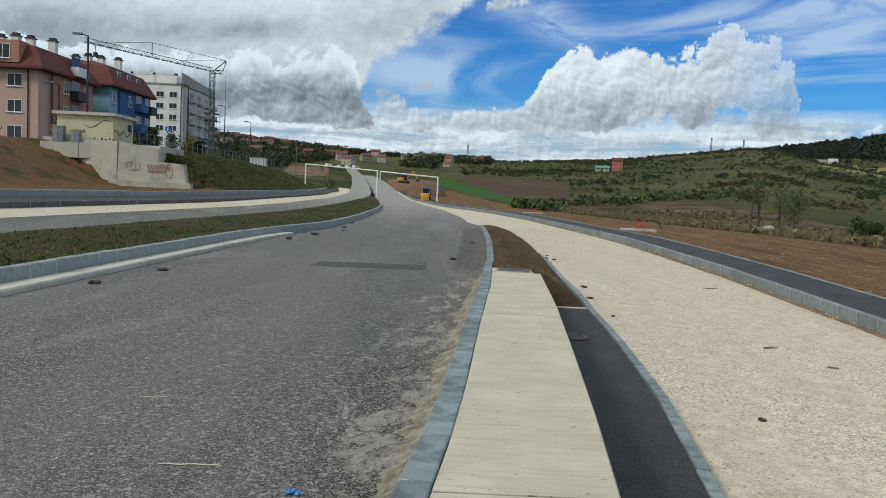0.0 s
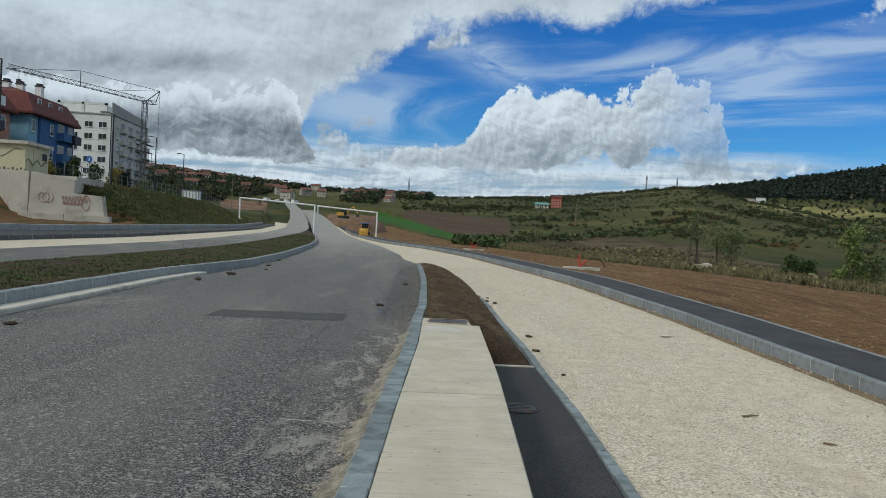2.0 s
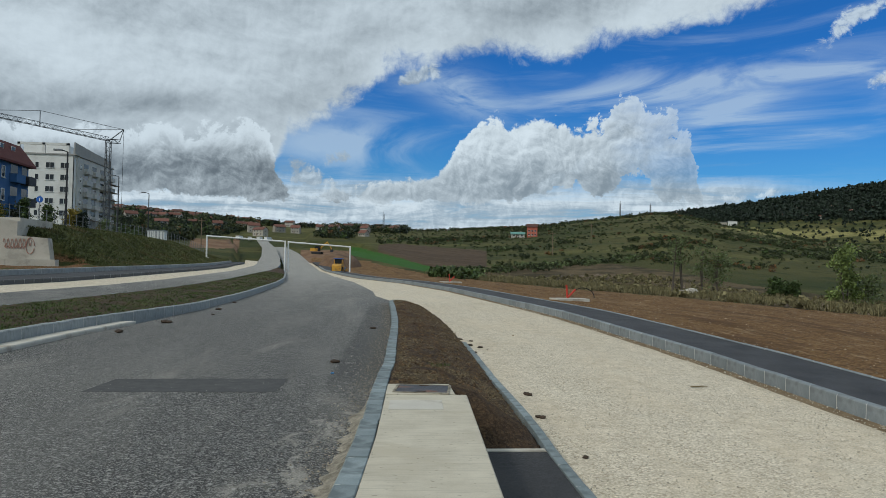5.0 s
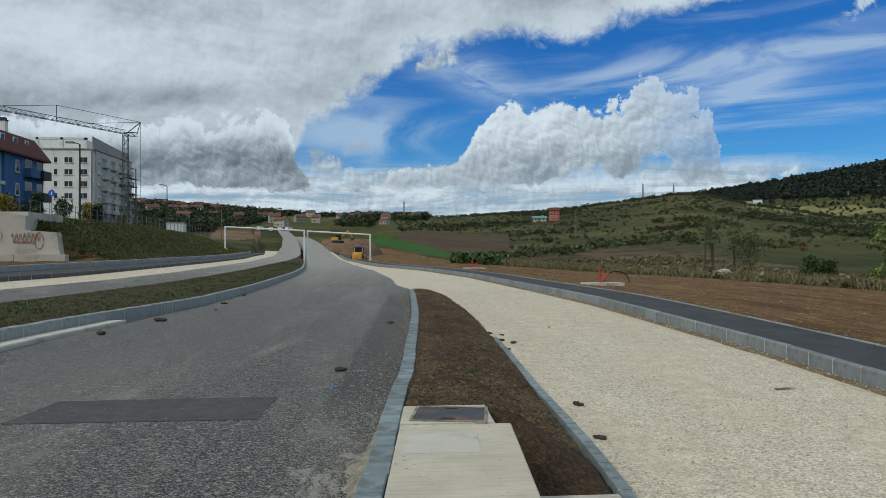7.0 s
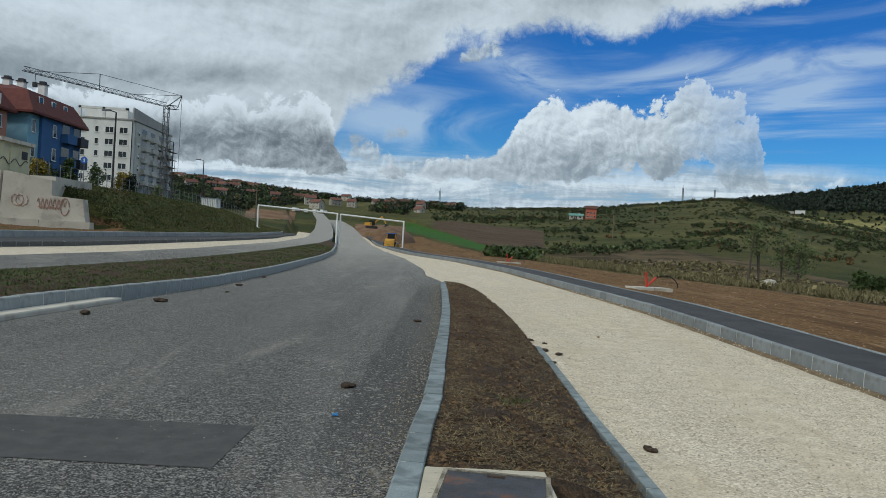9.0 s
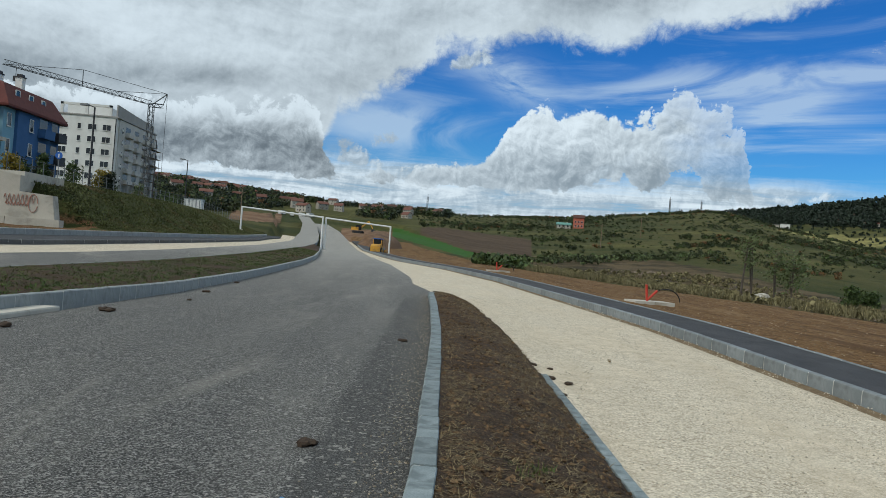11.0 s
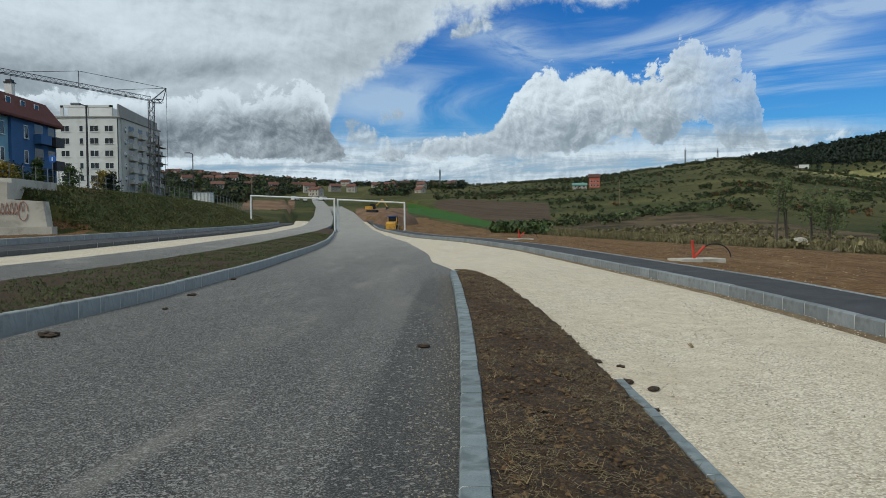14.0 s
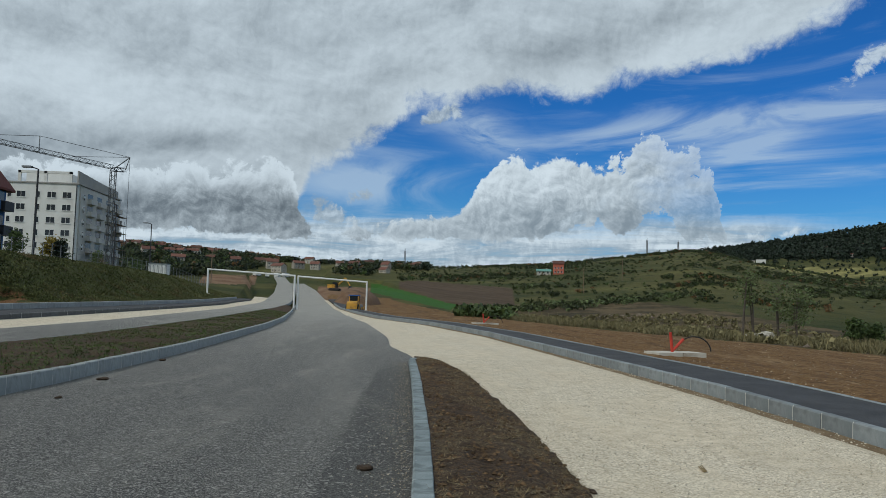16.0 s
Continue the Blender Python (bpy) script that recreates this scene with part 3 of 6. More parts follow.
def ground_sheet():
    az_ = np.radians(np.concatenate([np.arange(-180, -50, 5), np.arange(-50, 56, 0.4), np.arange(56, 180, 5)]))
    rr = np.concatenate([[0.6], np.geomspace(2, 900, 330), np.geomspace(920, 4200, 40)])
    A, R = np.meshgrid(az_, rr)
    X, Y = np.sin(A) * R, np.cos(A) * R
    Z = land(X, Y)
    rng = np.random.RandomState(3)
    Z = Z + np.where((R > 45) & (R < 900), rng.uniform(-0.08, 0.08, Z.shape) * np.clip(R / 120, 0.3, 3), 0)
    nr, na = X.shape
    verts = np.stack([X, Y, Z], -1).reshape(-1, 3)
    i = np.arange(nr * na).reshape(nr, na)
    j = np.roll(i, -1, 1)
    faces = np.stack([i[:-1], j[:-1], j[1:], i[1:]], -1).reshape(-1, 4)[:, ::-1]
    me = bpy.data.meshes.new("ground")
    me.from_pydata(verts.tolist(), [], faces.tolist())
    for k, v in zones(X, Y).items():
        at = me.attributes.new(k, "FLOAT", "POINT")
        at.data.foreach_set("value", v.reshape(-1).astype(np.float32))
    me.polygons.foreach_set("use_smooth", [True] * len(me.polygons))
    me.materials.append(ground_material())
    return tagged(new("ground", me), "open hillsides of grass, scrub and ploughed fields round the road works", "ground", kind="structure")


def ground_material():
    mt = bpy.data.materials.new("open_ground")
    mt.use_nodes = True
    n = Nodes(mt.node_tree)
    bsdf = mt.node_tree.nodes["Principled BSDF"]
    pos = n.add("ShaderNodeTexCoord").outputs["Object"]
    x, y, z = n.split(pos)
    big, mid, fine = n.noise(pos, 0.012, 5.0, 0.6), n.noise(pos, 0.09, 5.0, 0.65), n.noise(pos, 2.2, 5.0, 0.7)
    near = n.noise(pos, 9.0, 4.0, 0.7)
    grass = n.mix(n.mapr(big, 0.38, 0.62), (0.04, 0.042, 0.012), (0.086, 0.074, 0.026))
    # pale meadows, sunlight put into the grass colour, and terraces, long across the slope
    terr = n.noise(n.xyz(n.m("MULTIPLY", x, 0.006), n.m("MULTIPLY", y, 0.022), n.m("MULTIPLY", z, 0.03)), 1.0, 6.0, 0.62, 0.6)
    grass = n.mix(n.m("MULTIPLY", n.mapr(terr, 0.5, 0.66), 0.75), grass, (0.125, 0.112, 0.038))
    grass = n.mix(n.m("MULTIPLY", n.mapr(terr, 0.46, 0.34), 0.7), grass, (0.03, 0.038, 0.012))
    grass = n.mix(n.m("MULTIPLY", n.mapr(mid, 0.5, 0.66), 0.8), grass, (0.022, 0.026, 0.009))
    grass = n.mix(n.m("MULTIPLY", n.mapr(fine, 0.4, 0.7), 0.5), grass, (0.05, 0.085, 0.016))

    def zone(name, col, colour, hard=0.12):
        at = n.add("ShaderNodeAttribute", attribute_name=name).outputs["Fac"]
        f = n.mapr(n.m("ADD", at, n.m("MULTIPLY", n.m("SUBTRACT", fine, 0.5), 0.6)), 0.5 - hard, 0.5 + hard)
        return n.mix(f, col, colour)
    earth = n.mix(n.mapr(near, 0.35, 0.65), (0.105, 0.055, 0.021), (0.25, 0.15, 0.066))
    earth = n.mix(n.m("MULTIPLY", n.mapr(n.noise(n.xyz(n.m("MULTIPLY", x, 0.6), n.m("MULTIPLY", y, 0.1), z), 1.0, 4.0, 0.7), 0.48, 0.66), 0.8), earth, (0.095, 0.052, 0.023))
    earth = n.mix(n.m("MULTIPLY", n.mapr(n.noise(n.xyz(n.m("MULTIPLY", x, 0.35), n.m("MULTIPLY", y, 0.05), 3.0), 1.0, 6.0, 0.72), 0.54, 0.68), 0.55), earth, (0.30, 0.195, 0.10))
    earth = n.mix(n.m("MULTIPLY", n.mapr(near, 0.66, 0.74), 0.7), earth, (0.34, 0.25, 0.15))
    earth = n.mix(n.m("MULTIPLY", n.mapr(fine, 0.5, 0.66), 0.75), earth, (0.075, 0.04, 0.017))
    earth = n.mix(n.m("MULTIPLY", n.mapr(n.noise(n.xyz(n.m("MULTIPLY", x, 1.6), n.m("MULTIPLY", y, 0.35), 7.0), 1.0, 6.0, 0.75), 0.55, 0.68), 0.75), earth, (0.36, 0.25, 0.14))
    furrow = n.noise(n.xyz(n.m("ADD", n.m("MULTIPLY", x, 0.5), n.m("MULTIPLY", y, 0.18)), n.m("MULTIPLY", y, 0.012), 0.0), 1.0, 3.0, 0.6)
    col = zone("scrub", grass, n.mix(n.mapr(mid, 0.4, 0.6), (0.045, 0.036, 0.018), (0.115, 0.085, 0.045)))
    col = zone("plough", col, n.mix(n.mapr(furrow, 0.4, 0.6), (0.062, 0.042, 0.027), (0.092, 0.064, 0.04)))
    col = zone("green", col, n.mix(fine, (0.028, 0.085, 0.014), (0.045, 0.115, 0.022)))
    col = zone("works", col, n.mix(n.mapr(mid, 0.4, 0.6), (0.15, 0.085, 0.05), (0.22, 0.14, 0.085)))
    # sunlight on the dry grass is put into this pale yellow-green
    col = zone("sunlit_meadow", col, n.mix(n.mapr(mid, 0.35, 0.65), (0.13, 0.125, 0.042), (0.26, 0.235, 0.09)))
    col = zone("wood", col, (0.008, 0.014, 0.010))
    cutc = n.mix(n.mapr(near, 0.4, 0.6), (0.095, 0.05, 0.023), (0.20, 0.11, 0.052))
    cutc = n.mix(n.mapr(n.noise(pos, 0.45, 6.0, 0.75), 0.5, 0.6), cutc, (0.05, 0.058, 0.018))
    col = zone("cut", col, cutc)
    col = zone("bare", col, earth)
    n.put(bsdf.inputs["Base Color"], col)
    bsdf.inputs["Roughness"].default_value = 0.97
    bsdf.inputs["Specular IOR Level"].default_value = 0.15
    bp = n.add("ShaderNodeBump")
    bp.inputs["Strength"].default_value, bp.inputs["Distance"].default_value = 0.8, 0.12
    n.put(bp.inputs["Height"], n.m("ADD", near, fine))
    n.put(bsdf.inputs["Normal"], bp.outputs[0])
    return mt


ground = ground_sheet()


# ---- roads ----
def ribbon(name, label, lo, hi, zf, y0, y1, mat, category, across=6, step=0.5, skirt=0.3, wob=0.0, kind="structure"):
    """A surface between two edge lines, with edges that go down into the ground."""
    n = 2
    ys = [y0]
    while ys[-1] < y1:
        ys.append(min(y1, ys[-1] + step * max(1.0, ys[-1] / 25)))
    rng = random.Random(name)
    g = Geo()
    for y in ys:
        a, b = float(lo(y)) + rng.uniform(-wob, wob), float(hi(y)) + rng.uniform(-wob, wob)
        row = [(a, -skirt)] + [(a + (b - a) * k / across, 0.0) for k in range(across + 1)] + [(b, -skirt)]
        g.v += [(x, y, float(zf(x, y)) + dz) for x, dz in row]
    w = across + 3
    for i in range(len(ys) - 1):
        for k in range(w - 1):
            g.f.append((i * w + k, i * w + k + 1, (i + 1) * w + k + 1, (i + 1) * w + k))
    return thing(name, label, category, kind=kind, geo=g, mat=mat)


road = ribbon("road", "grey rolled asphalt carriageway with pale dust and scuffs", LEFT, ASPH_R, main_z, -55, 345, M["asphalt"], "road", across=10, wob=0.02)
GRAV_L = lambda y: np.where(y < 41, SOIL_R(y) * 0 + np.maximum(STRIP_R(y), 1.0) + 0.1, ASPH_R(y) - 0.3)
ribbon("gravel_road", "pale crushed limestone road bed not yet paved", GRAV_L, RIGHT, lambda x, y: gravel_z(y) - 0.02 - 0.07 * ease(0.7, 0.1, RIGHT(y) - x), -55, 200, M["gravel"], "gravel road", across=24)
ribbon("road_2", "grey asphalt carriageway beyond the planted median", PALE_R, MED_L, left_z, -55, 345, M["asphalt"], "road")
ribbon("gravel_verge", "pale crushed limestone strip beside the far carriageway", PALE_L, lambda y: PALE_R(y) + 0.03, lambda x, y: left_z(x, y) - 0.02, -55, 165, M["gravel"], "gravel strip")
ribbon("pavement", "dark asphalt footway behind the kerb", lambda y: RIGHT(y) + 0.18, lambda y: RIGHT(y) + 1.98, lambda x, y: gravel_z(y) + 0.2, -55, 200, M["asphalt_walk"], "footway", across=3)
ribbon("pavement_2", "dark asphalt footway at the foot of the bank", WALK_L, PALE_L, lambda x, y: left_z(PALE_L(y), y) + 0.12 + 0.02 * (PALE_L(y) - x), -55, 150, M["asphalt_walk"], "footway", across=3)

# ---- kerbs ----
M["mortar_pale"] = material("pale_joint_mortar", (0.50, 0.49, 0.45), (0.62, 0.61, 0.57), 3.0, 0.9, 0.2, 60.0)
def kerb_mesh(name, w, h, length, mat, soft=0.02):
    """One kerb stone, its front top edge chamfered; x from 0 (front) to w, along y."""
    g = Geo()
    g.prism([(0, -0.25), (w, -0.25), (w, h - 0.008), (w - 0.008, h), (soft, h), (0.004, h - soft * 0.8), (0, h - soft)], 0.0, length - 0.018)
    cut = len(g.f)
    g.prism([(0.002, -0.25), (w - 0.002, -0.25), (w - 0.002, h - 0.01), (soft, h - 0.002), (0.002, h - soft)], length - 0.018, length)
    me = g.mesh(name, mat)
    me.materials.append(M["mortar_pale"])
    for p in me.polygons[cut:]:
        p.material_index = 1
    return me


def kerb_row(name, label, line, zf, y0, y1, w, h, mat, length=0.8, side=1, limit=300, seed=1, soft=0.02):
    """Single stones along a line; side 1: the front looks to -x."""
    rng = random.Random(seed)
    top = thing(name, label, "kerb", kind="structure")
    me = kerb_mesh("kerb_stone", w, h, length, mat, soft)
    rest, y, count = Geo(), y0, 0
    while y < y1:
        x, x2 = float(line(y)), float(line(y + length))
        z, z2 = float(zf(y)), float(zf(y + length))
        turn = -math.degrees(math.atan2(x2 - x, length))
        tilt = math.degrees(math.atan2(z2 - z, length))
        m = pose(x + rng.uniform(-0.006, 0.006), y, z + rng.uniform(-0.006, 0.006), tilt, 0, turn + rng.uniform(-0.35, 0.35))
        if side < 0:
            m = m @ Matrix.Translation((0, length, 0)) @ pose(0, 0, 0, 0, 0, 180)
        if count < limit:
            part("kerb_stone", me, None, top, at=m)
        else:
            i = len(rest.v)
            rest.v += [tuple(m @ v.co) for v in me.vertices]
            rest.f += [tuple(i + k for k in p.vertices) for p in me.polygons]
        count += 1
        y += length * math.cos(math.radians(turn))
    if rest.v:
        tagged(part("kerb_run", rest, mat, top), kind="stuff")
    return top


# island: stones set low beside the slab, then standing proud beside the soil
ISLE_TOP = curve((-20, 0.0), (15, 0.005), (19, 0.03), (24, 0.05), (44, 0.05))
kerb_row("kerb", "blue-grey concrete kerb stones beside the slab and planting island", ISLE, lambda y: ISLE_TOP(y) - 0.2, -8, 41.2, 0.19, 0.2, M["kerb"], seed=2)
tip = thing("kerb_nose", "rounded grey concrete kerb nose of the island", "kerb", kind="structure")
for k in range(4):
    a0 = math.pi * (1.0 - k / 4.0)
    g = Geo()
    for s in range(2):
        for r0, zz in ((0.22, -0.3), (0.42, -0.3), (0.42, 0.035), (0.405, 0.05), (0.22, 0.05)):
            a = a0 - (math.pi / 4) * (s * 0.97 + 0.015)
            g.v.append((2.5 + r0 * math.cos(a), 41.35 + 1.5 * r0 * math.sin(a), zz))
    g.f = [(k2, (k2 + 1) % 5, 5 + (k2 + 1) % 5, 5 + k2) for k2 in range(5)] + [(4, 3, 2, 1, 0), (5, 6, 7, 8, 9)]
    part("kerb_stone", g, M["kerb"], tip)
# narrow edging on the far side of the footway strip and the soil
kerb_row("edging", "narrow blue-grey concrete edging stones along the dark footway strip and soil", STRIP_R, lambda y: gravel_z(y) + 0.055 - 0.075 * ease(17, 22, y), -8, 25.5, 0.13, 0.165, M["kerb"], seed=3, soft=0.006)
# right-hand kerb of the gravel road
kerb_row("kerb", "pale grey concrete kerb stones standing proud of the gravel road", RIGHT, lambda y: gravel_z(y) - 0.1, 4, 170, 0.17, 0.325, M["kerb_pale"], seed=4, length=0.8, limit=130)
# planted median
MED_TOP = curve((-60, 0.1), (30, 0.11), (50, 0.12), (66, 0.2), (345, 0.2))
MED_K = lambda y: LEFT(y) - 0.46 * (1 - ease(28, 36, y))
kerb_row("kerb", "blue-grey concrete kerb stones along the planted median", lambda y: MED_K(y), lambda y: main_z(-5.5, y) - 0.02, -6, 200, 0.18, 0.33, M["kerb_median"], side=-1, seed=5, limit=130)
kerb_row("kerb", "low pale concrete kerb at the far edge of the median", lambda y: MED_L(y), lambda y: left_z(MED_L(y), y) - 0.1, 0, 170, 0.12, 0.13, M["kerb_pale"], seed=6, length=1.0, limit=60)
kerb_row("kerb", "dark weathered kerb stones before the far footway", lambda y: PALE_L(y) + 0.08, lambda y: left_z(PALE_L(y), y) - 0.02, 5, 138, 0.18, 0.20, M["kerb_low"], side=-1, seed=7, length=1.0, limit=80)
kerb_row("kerb", "low concrete retaining blocks at the foot of the grassy bank", lambda y: WALK_L(y) + 0.1, lambda y: left_z(PALE_L(y), y) + 0.17, 5, 142, 0.25, 0.31, M["kerb_far"], side=-1, seed=8, length=2.0, limit=80)

# concrete gutter beside the median kerb
gut = thing("gutter", "cast concrete gutter strip beside the median kerb", "gutter", kind="structure")
y = -6.0
while y < 29.0:
    g = Geo()
    x0, x1 = float(LEFT(y)), float(LEFT(y + 3.9))
    za = float(main_z(-6, 10)) + 0.1
    g.v = [(x0 - 0.44, y, -0.5), (x0 + 0.0, y, -0.5), (x0 + 0.02, y, za - 0.03), (x0, y, za), (x0 - 0.44, y, za - 0.015)]
    y2 = min(y + 3.88, 29.8)
    g.v += [(x1 + (p[0] - x0), y2, p[2]) for p in g.v]
    g.f = [(k, (k + 1) % 5, 5 + (k + 1) % 5, 5 + k) for k in range(5)] + [(4, 3, 2, 1, 0), (5, 6, 7, 8, 9)]
    part("gutter_piece", g, M["gutter"], gut)
    y += 3.9

# ---- slab, footway strip, service pit ----
slab = thing("concrete_slab", "pale brushed concrete slab path between kerb and dark strip", "concrete path", kind="structure")


def slab_piece(y0, y1, lo, hi, z=0.0, t=0.22, name="slab", mat="concrete", parent=slab, n=8):
    g = Geo()
    for k in range(n + 1):
        y = y0 + (y1 - y0) * k / n
        a, b = float(lo(y)), float(hi(y))
        h = float(z(y)) if callable(z) else z
        g.v += [(a, y, h - t), (b, y, h - t), (b, y, h - 0.012), (b - 0.012, y, h), (a + 0.012, y, h), (a, y, h - 0.012)]
    for k in range(n):
        for q in range(6):
            g.f.append((k * 6 + q, k * 6 + (q + 1) % 6, (k + 1) * 6 + (q + 1) % 6, (k + 1) * 6 + q))
    g.f += [(5, 4, 3, 2, 1, 0), tuple(n * 6 + q for q in range(6))]
    return part(name, g, M[mat], parent)


EDGE = lambda y: ISLE(y) + 0.192
for a, b in ((-8.0, -2.2), (-2.18, 3.80), (3.82, 10.0), (10.02, 15.82)):
    slab_piece(a, b, EDGE, SLAB_R)
slab_piece(15.825, 16.62, EDGE, lambda y: EDGE(y) * 0 + 1.97 + 0.02 * (y - 15.6), z=0.012)
slab_piece(14.82, 15.42, lambda y: EDGE(y) + 0.06, lambda y: EDGE(y) + 0.7, z=0.004, t=0.03, name="smooth_panel", mat="gutter", n=2)
pit = thing("access_cover", "dark rust-edged steel access cover set in the concrete", "access cover", at=pose(1.59, 16.2, 0.012, 0, 0, -9.0))
g = Geo()
for s in ((-0.36, -0.34, 0.36, -0.31), (-0.36, 0.29, 0.36, 0.32), (-0.36, -0.31, -0.33, 0.29), (0.33, -0.31, 0.36, 0.29)):
    g.box(s[0], s[1], -0.01, s[2], s[3], 0.012)
part("frame", g, M["mortar"], pit)
part("cover", Geo().box(-0.325, -0.305, -0.01, 0.325, 0.285, 0.006), M["rust"], pit)
for yy in (-0.25, 0.22):
    part("handle", Geo().box(-0.06, yy, 0.006, 0.06, yy + 0.03, 0.012), M["clod"], pit, "dark recessed lifting handle")
strip = thing("footway_strip", "black fresh asphalt strip between slab and edging", "footway", kind="structure")
STRIP_Z = lambda y: gravel_z(y) + 0.2
slab_piece(-8, 15.66, lambda y: SLAB_R(y) + 0.015, lambda y: STRIP_R(y) - 0.004, z=STRIP_Z, t=0.2, name="surface", mat="asphalt_new", parent=strip, n=14)
slab_piece(15.665, 15.76, lambda y: SLAB_R(y) + 0.015, lambda y: STRIP_R(y) - 0.01, z=lambda y: STRIP_Z(y) + 0.015, t=0.2, name="end_edging", mat="gutter", parent=strip, n=1)
man = thing("manhole_cover", "round dark cast-iron manhole cover in the asphalt strip", "manhole cover", at=pose(2.34, 12.9, float(STRIP_Z(12.9)), 2.1))
g = Geo().rod((0, 0, -0.02), (0, 0, 0.012), 0.30, n=28)
part("rim", g, M["asphalt_new"], man)
part("lid", Geo().rod((0, 0, 0.0), (0, 0, 0.017), 0.245, n=28), M["rust"], man)
for k in range(5):
    part("rib", Geo().box(-0.17, -0.17 + k * 0.075, 0.017, 0.17, -0.145 + k * 0.075, 0.022), M["rust"], man)
# fresh rectangular repair in the carriageway
g = Geo()
for k in range(9):
    t = k / 8
    for x, y in ((-2.95 + 2.6 * t, 17.0 - 0.15 * t), (-2.85 + 2.55 * t, 18.2 - 0.1 * t)):
        g.v.append((x, y, float(main_z(x, y)) + 0.005))
g.f = [(2 * k, 2 * k + 2, 2 * k + 3, 2 * k + 1) for k in range(8)]
thing("road_patch", "darker smooth asphalt repair in the carriageway", "road patch", kind="structure", geo=g, mat=M["patch"])


# ---- soil and planting ----
def soil_bed(name, label, lo, hi, prof, y0, y1, mat, step=0.12, across=26, seed=5, amp=0.045):
    """Uneven earth between two lines; prof(u, y) gives its height."""
    g = Geo()
    ys = np.arange(y0, y1 + 1e-6, step)
    for y in ys:
        a, b = float(lo(y)), float(hi(y))
        for k in range(across + 1):
            u = k / across
            x = a + (b - a) * u
            rim = 0.3 + 0.7 * min(1.0, 6 * u)
            z = float(prof(u, y)) + amp * rim * (noise.noise((x * 3.1, y * 3.1, seed)) + 0.7 * noise.noise((x * 11, y * 11, seed)))
            g.v.append((x, y, z))
    w = across + 1
    g.f = [(i * w + k, i * w + k + 1, (i + 1) * w + k + 1, (i + 1) * w + k) for i in range(len(ys) - 1) for k in range(across)]
    return thing(name, label, "soil bed", kind="structure", geo=g, mat=mat, smooth=True)


def isle_soil(u, y):
    """The bed falls from the kerb to the lower gravel road, then dips at its edge."""
    z0 = float(ISLE_TOP(y)) - 0.02
    ze = min(float(gravel_z(y)) + 0.17, z0)
    if u < 0.93:
        s = u / 0.93
        z = z0 + (ze - z0) * (0.55 * s + 0.45 * s * s) + 0.03 * math.sin(math.pi * s)
        return ze - 0.03 + (z - ze + 0.03) * float(ease(15.72, 16.6, y))
    return ze + (float(gravel_z(y)) - 0.07 - ze) * (u - 0.93) / 0.07


def BED_L(y):
    return np.where(y < 15.83, SLAB_R(y) - 0.01, np.where(y < 16.63, 1.965 + 0.02 * (y - 15.6), ISLE(y) + 0.19))


soil = soil_bed("soil_bed", "dark brown topsoil bed with dry grass clippings", BED_L,
                lambda y: SOIL_R(y) + 0.06, isle_soil, 15.74, 42.6, M["soil"])
# side of the slab above the lower footway strip
g = Geo()
for k in range(30):
    y = -8 + k * 0.82
    x = float(SLAB_R(y))
    g.v += [(x - 0.02, y, -0.1), (x + 0.01, y, float(gravel_z(y)) - 0.05)]
g.f = [(2 * k, 2 * k + 2, 2 * k + 3, 2 * k + 1) for k in range(29)]
thing("retaining_face", "plain concrete side of the raised slab path", "retaining face", kind="structure", geo=g, mat=M["gutter"])

MED_IN = lambda y: MED_K(y) - 0.18
median = soil_bed("median_bed", "planted median of patchy grass and brown earth", lambda y: MED_L(y) + 0.12, MED_IN,
                  lambda u, y: (1 - u) * (float(left_z(MED_L(y), y)) + 0.03) + u * (float(main_z(-5.5, y)) + 0.29) + 0.06 * math.sin(math.pi * u),
                  -6, 130, M["soil"], step=0.5, across=14, seed=9, amp=0.04)


def blades(name, label, spots, mat, category="grass", size=(0.05, 0.13), per=5, lay=0.5, seed=1, width=0.006):
    """Tufts of single grass blades on the given spots (x, y, z)."""
    rng = np.random.RandomState(seed)
    p = np.repeat(np.asarray(spots), per, 0)
    n = len(p)
    p = p + np.c_[rng.normal(0, 0.035, (n, 2)), np.zeros(n)]
    a, ln = rng.uniform(0, math.tau, n), rng.uniform(size[0], size[1], n)
    up = np.clip(rng.normal(1 - lay, 0.25, n), 0.06, 1.0)
    out = np.sqrt(np.maximum(0, 1 - up ** 2))
    tip_ = p + np.c_[np.cos(a) * out * ln, np.sin(a) * out * ln, up * ln]
    s = np.c_[-np.sin(a), np.cos(a), np.zeros(n)] * width * rng.uniform(0.7, 1.6, (n, 1))
    v = np.stack([p - s, p + s, tip_], 1).reshape(-1, 3)
    me = bpy.data.meshes.new(name)
    me.from_pydata(v.tolist(), [], np.arange(3 * n).reshape(-1, 3).tolist())
    me.materials.append(mat)
    return tagged(new(name, me), label, category, kind="stuff")


M["dirt"] = material("kerb_dirt", (0.13, 0.09, 0.05), (0.24, 0.18, 0.11), 3.0, 0.95, 0.7, 30.0, dist=0.02)
M["scrap"] = material("blue_plastic", (0.03, 0.18, 0.42), (0.05, 0.24, 0.5), 20.0, 0.4, 0.0, 60.0)
M["grit"] = material("kerb_grit", (0.20, 0.165, 0.115), (0.40, 0.35, 0.27), 5.0, 0.95, 0.0, 30.0, island=0.5)
M["field_stone"] = material("field_stone", (0.16, 0.11, 0.06), (0.34, 0.26, 0.17), 2.0, 0.95, 0.0, 12.0, island=0.5)
M["crumb"] = material("earth_crumb", (0.045, 0.027, 0.014), (0.16, 0.10, 0.05), 5.0, 0.97, 0.0, 30.0, island=0.5)
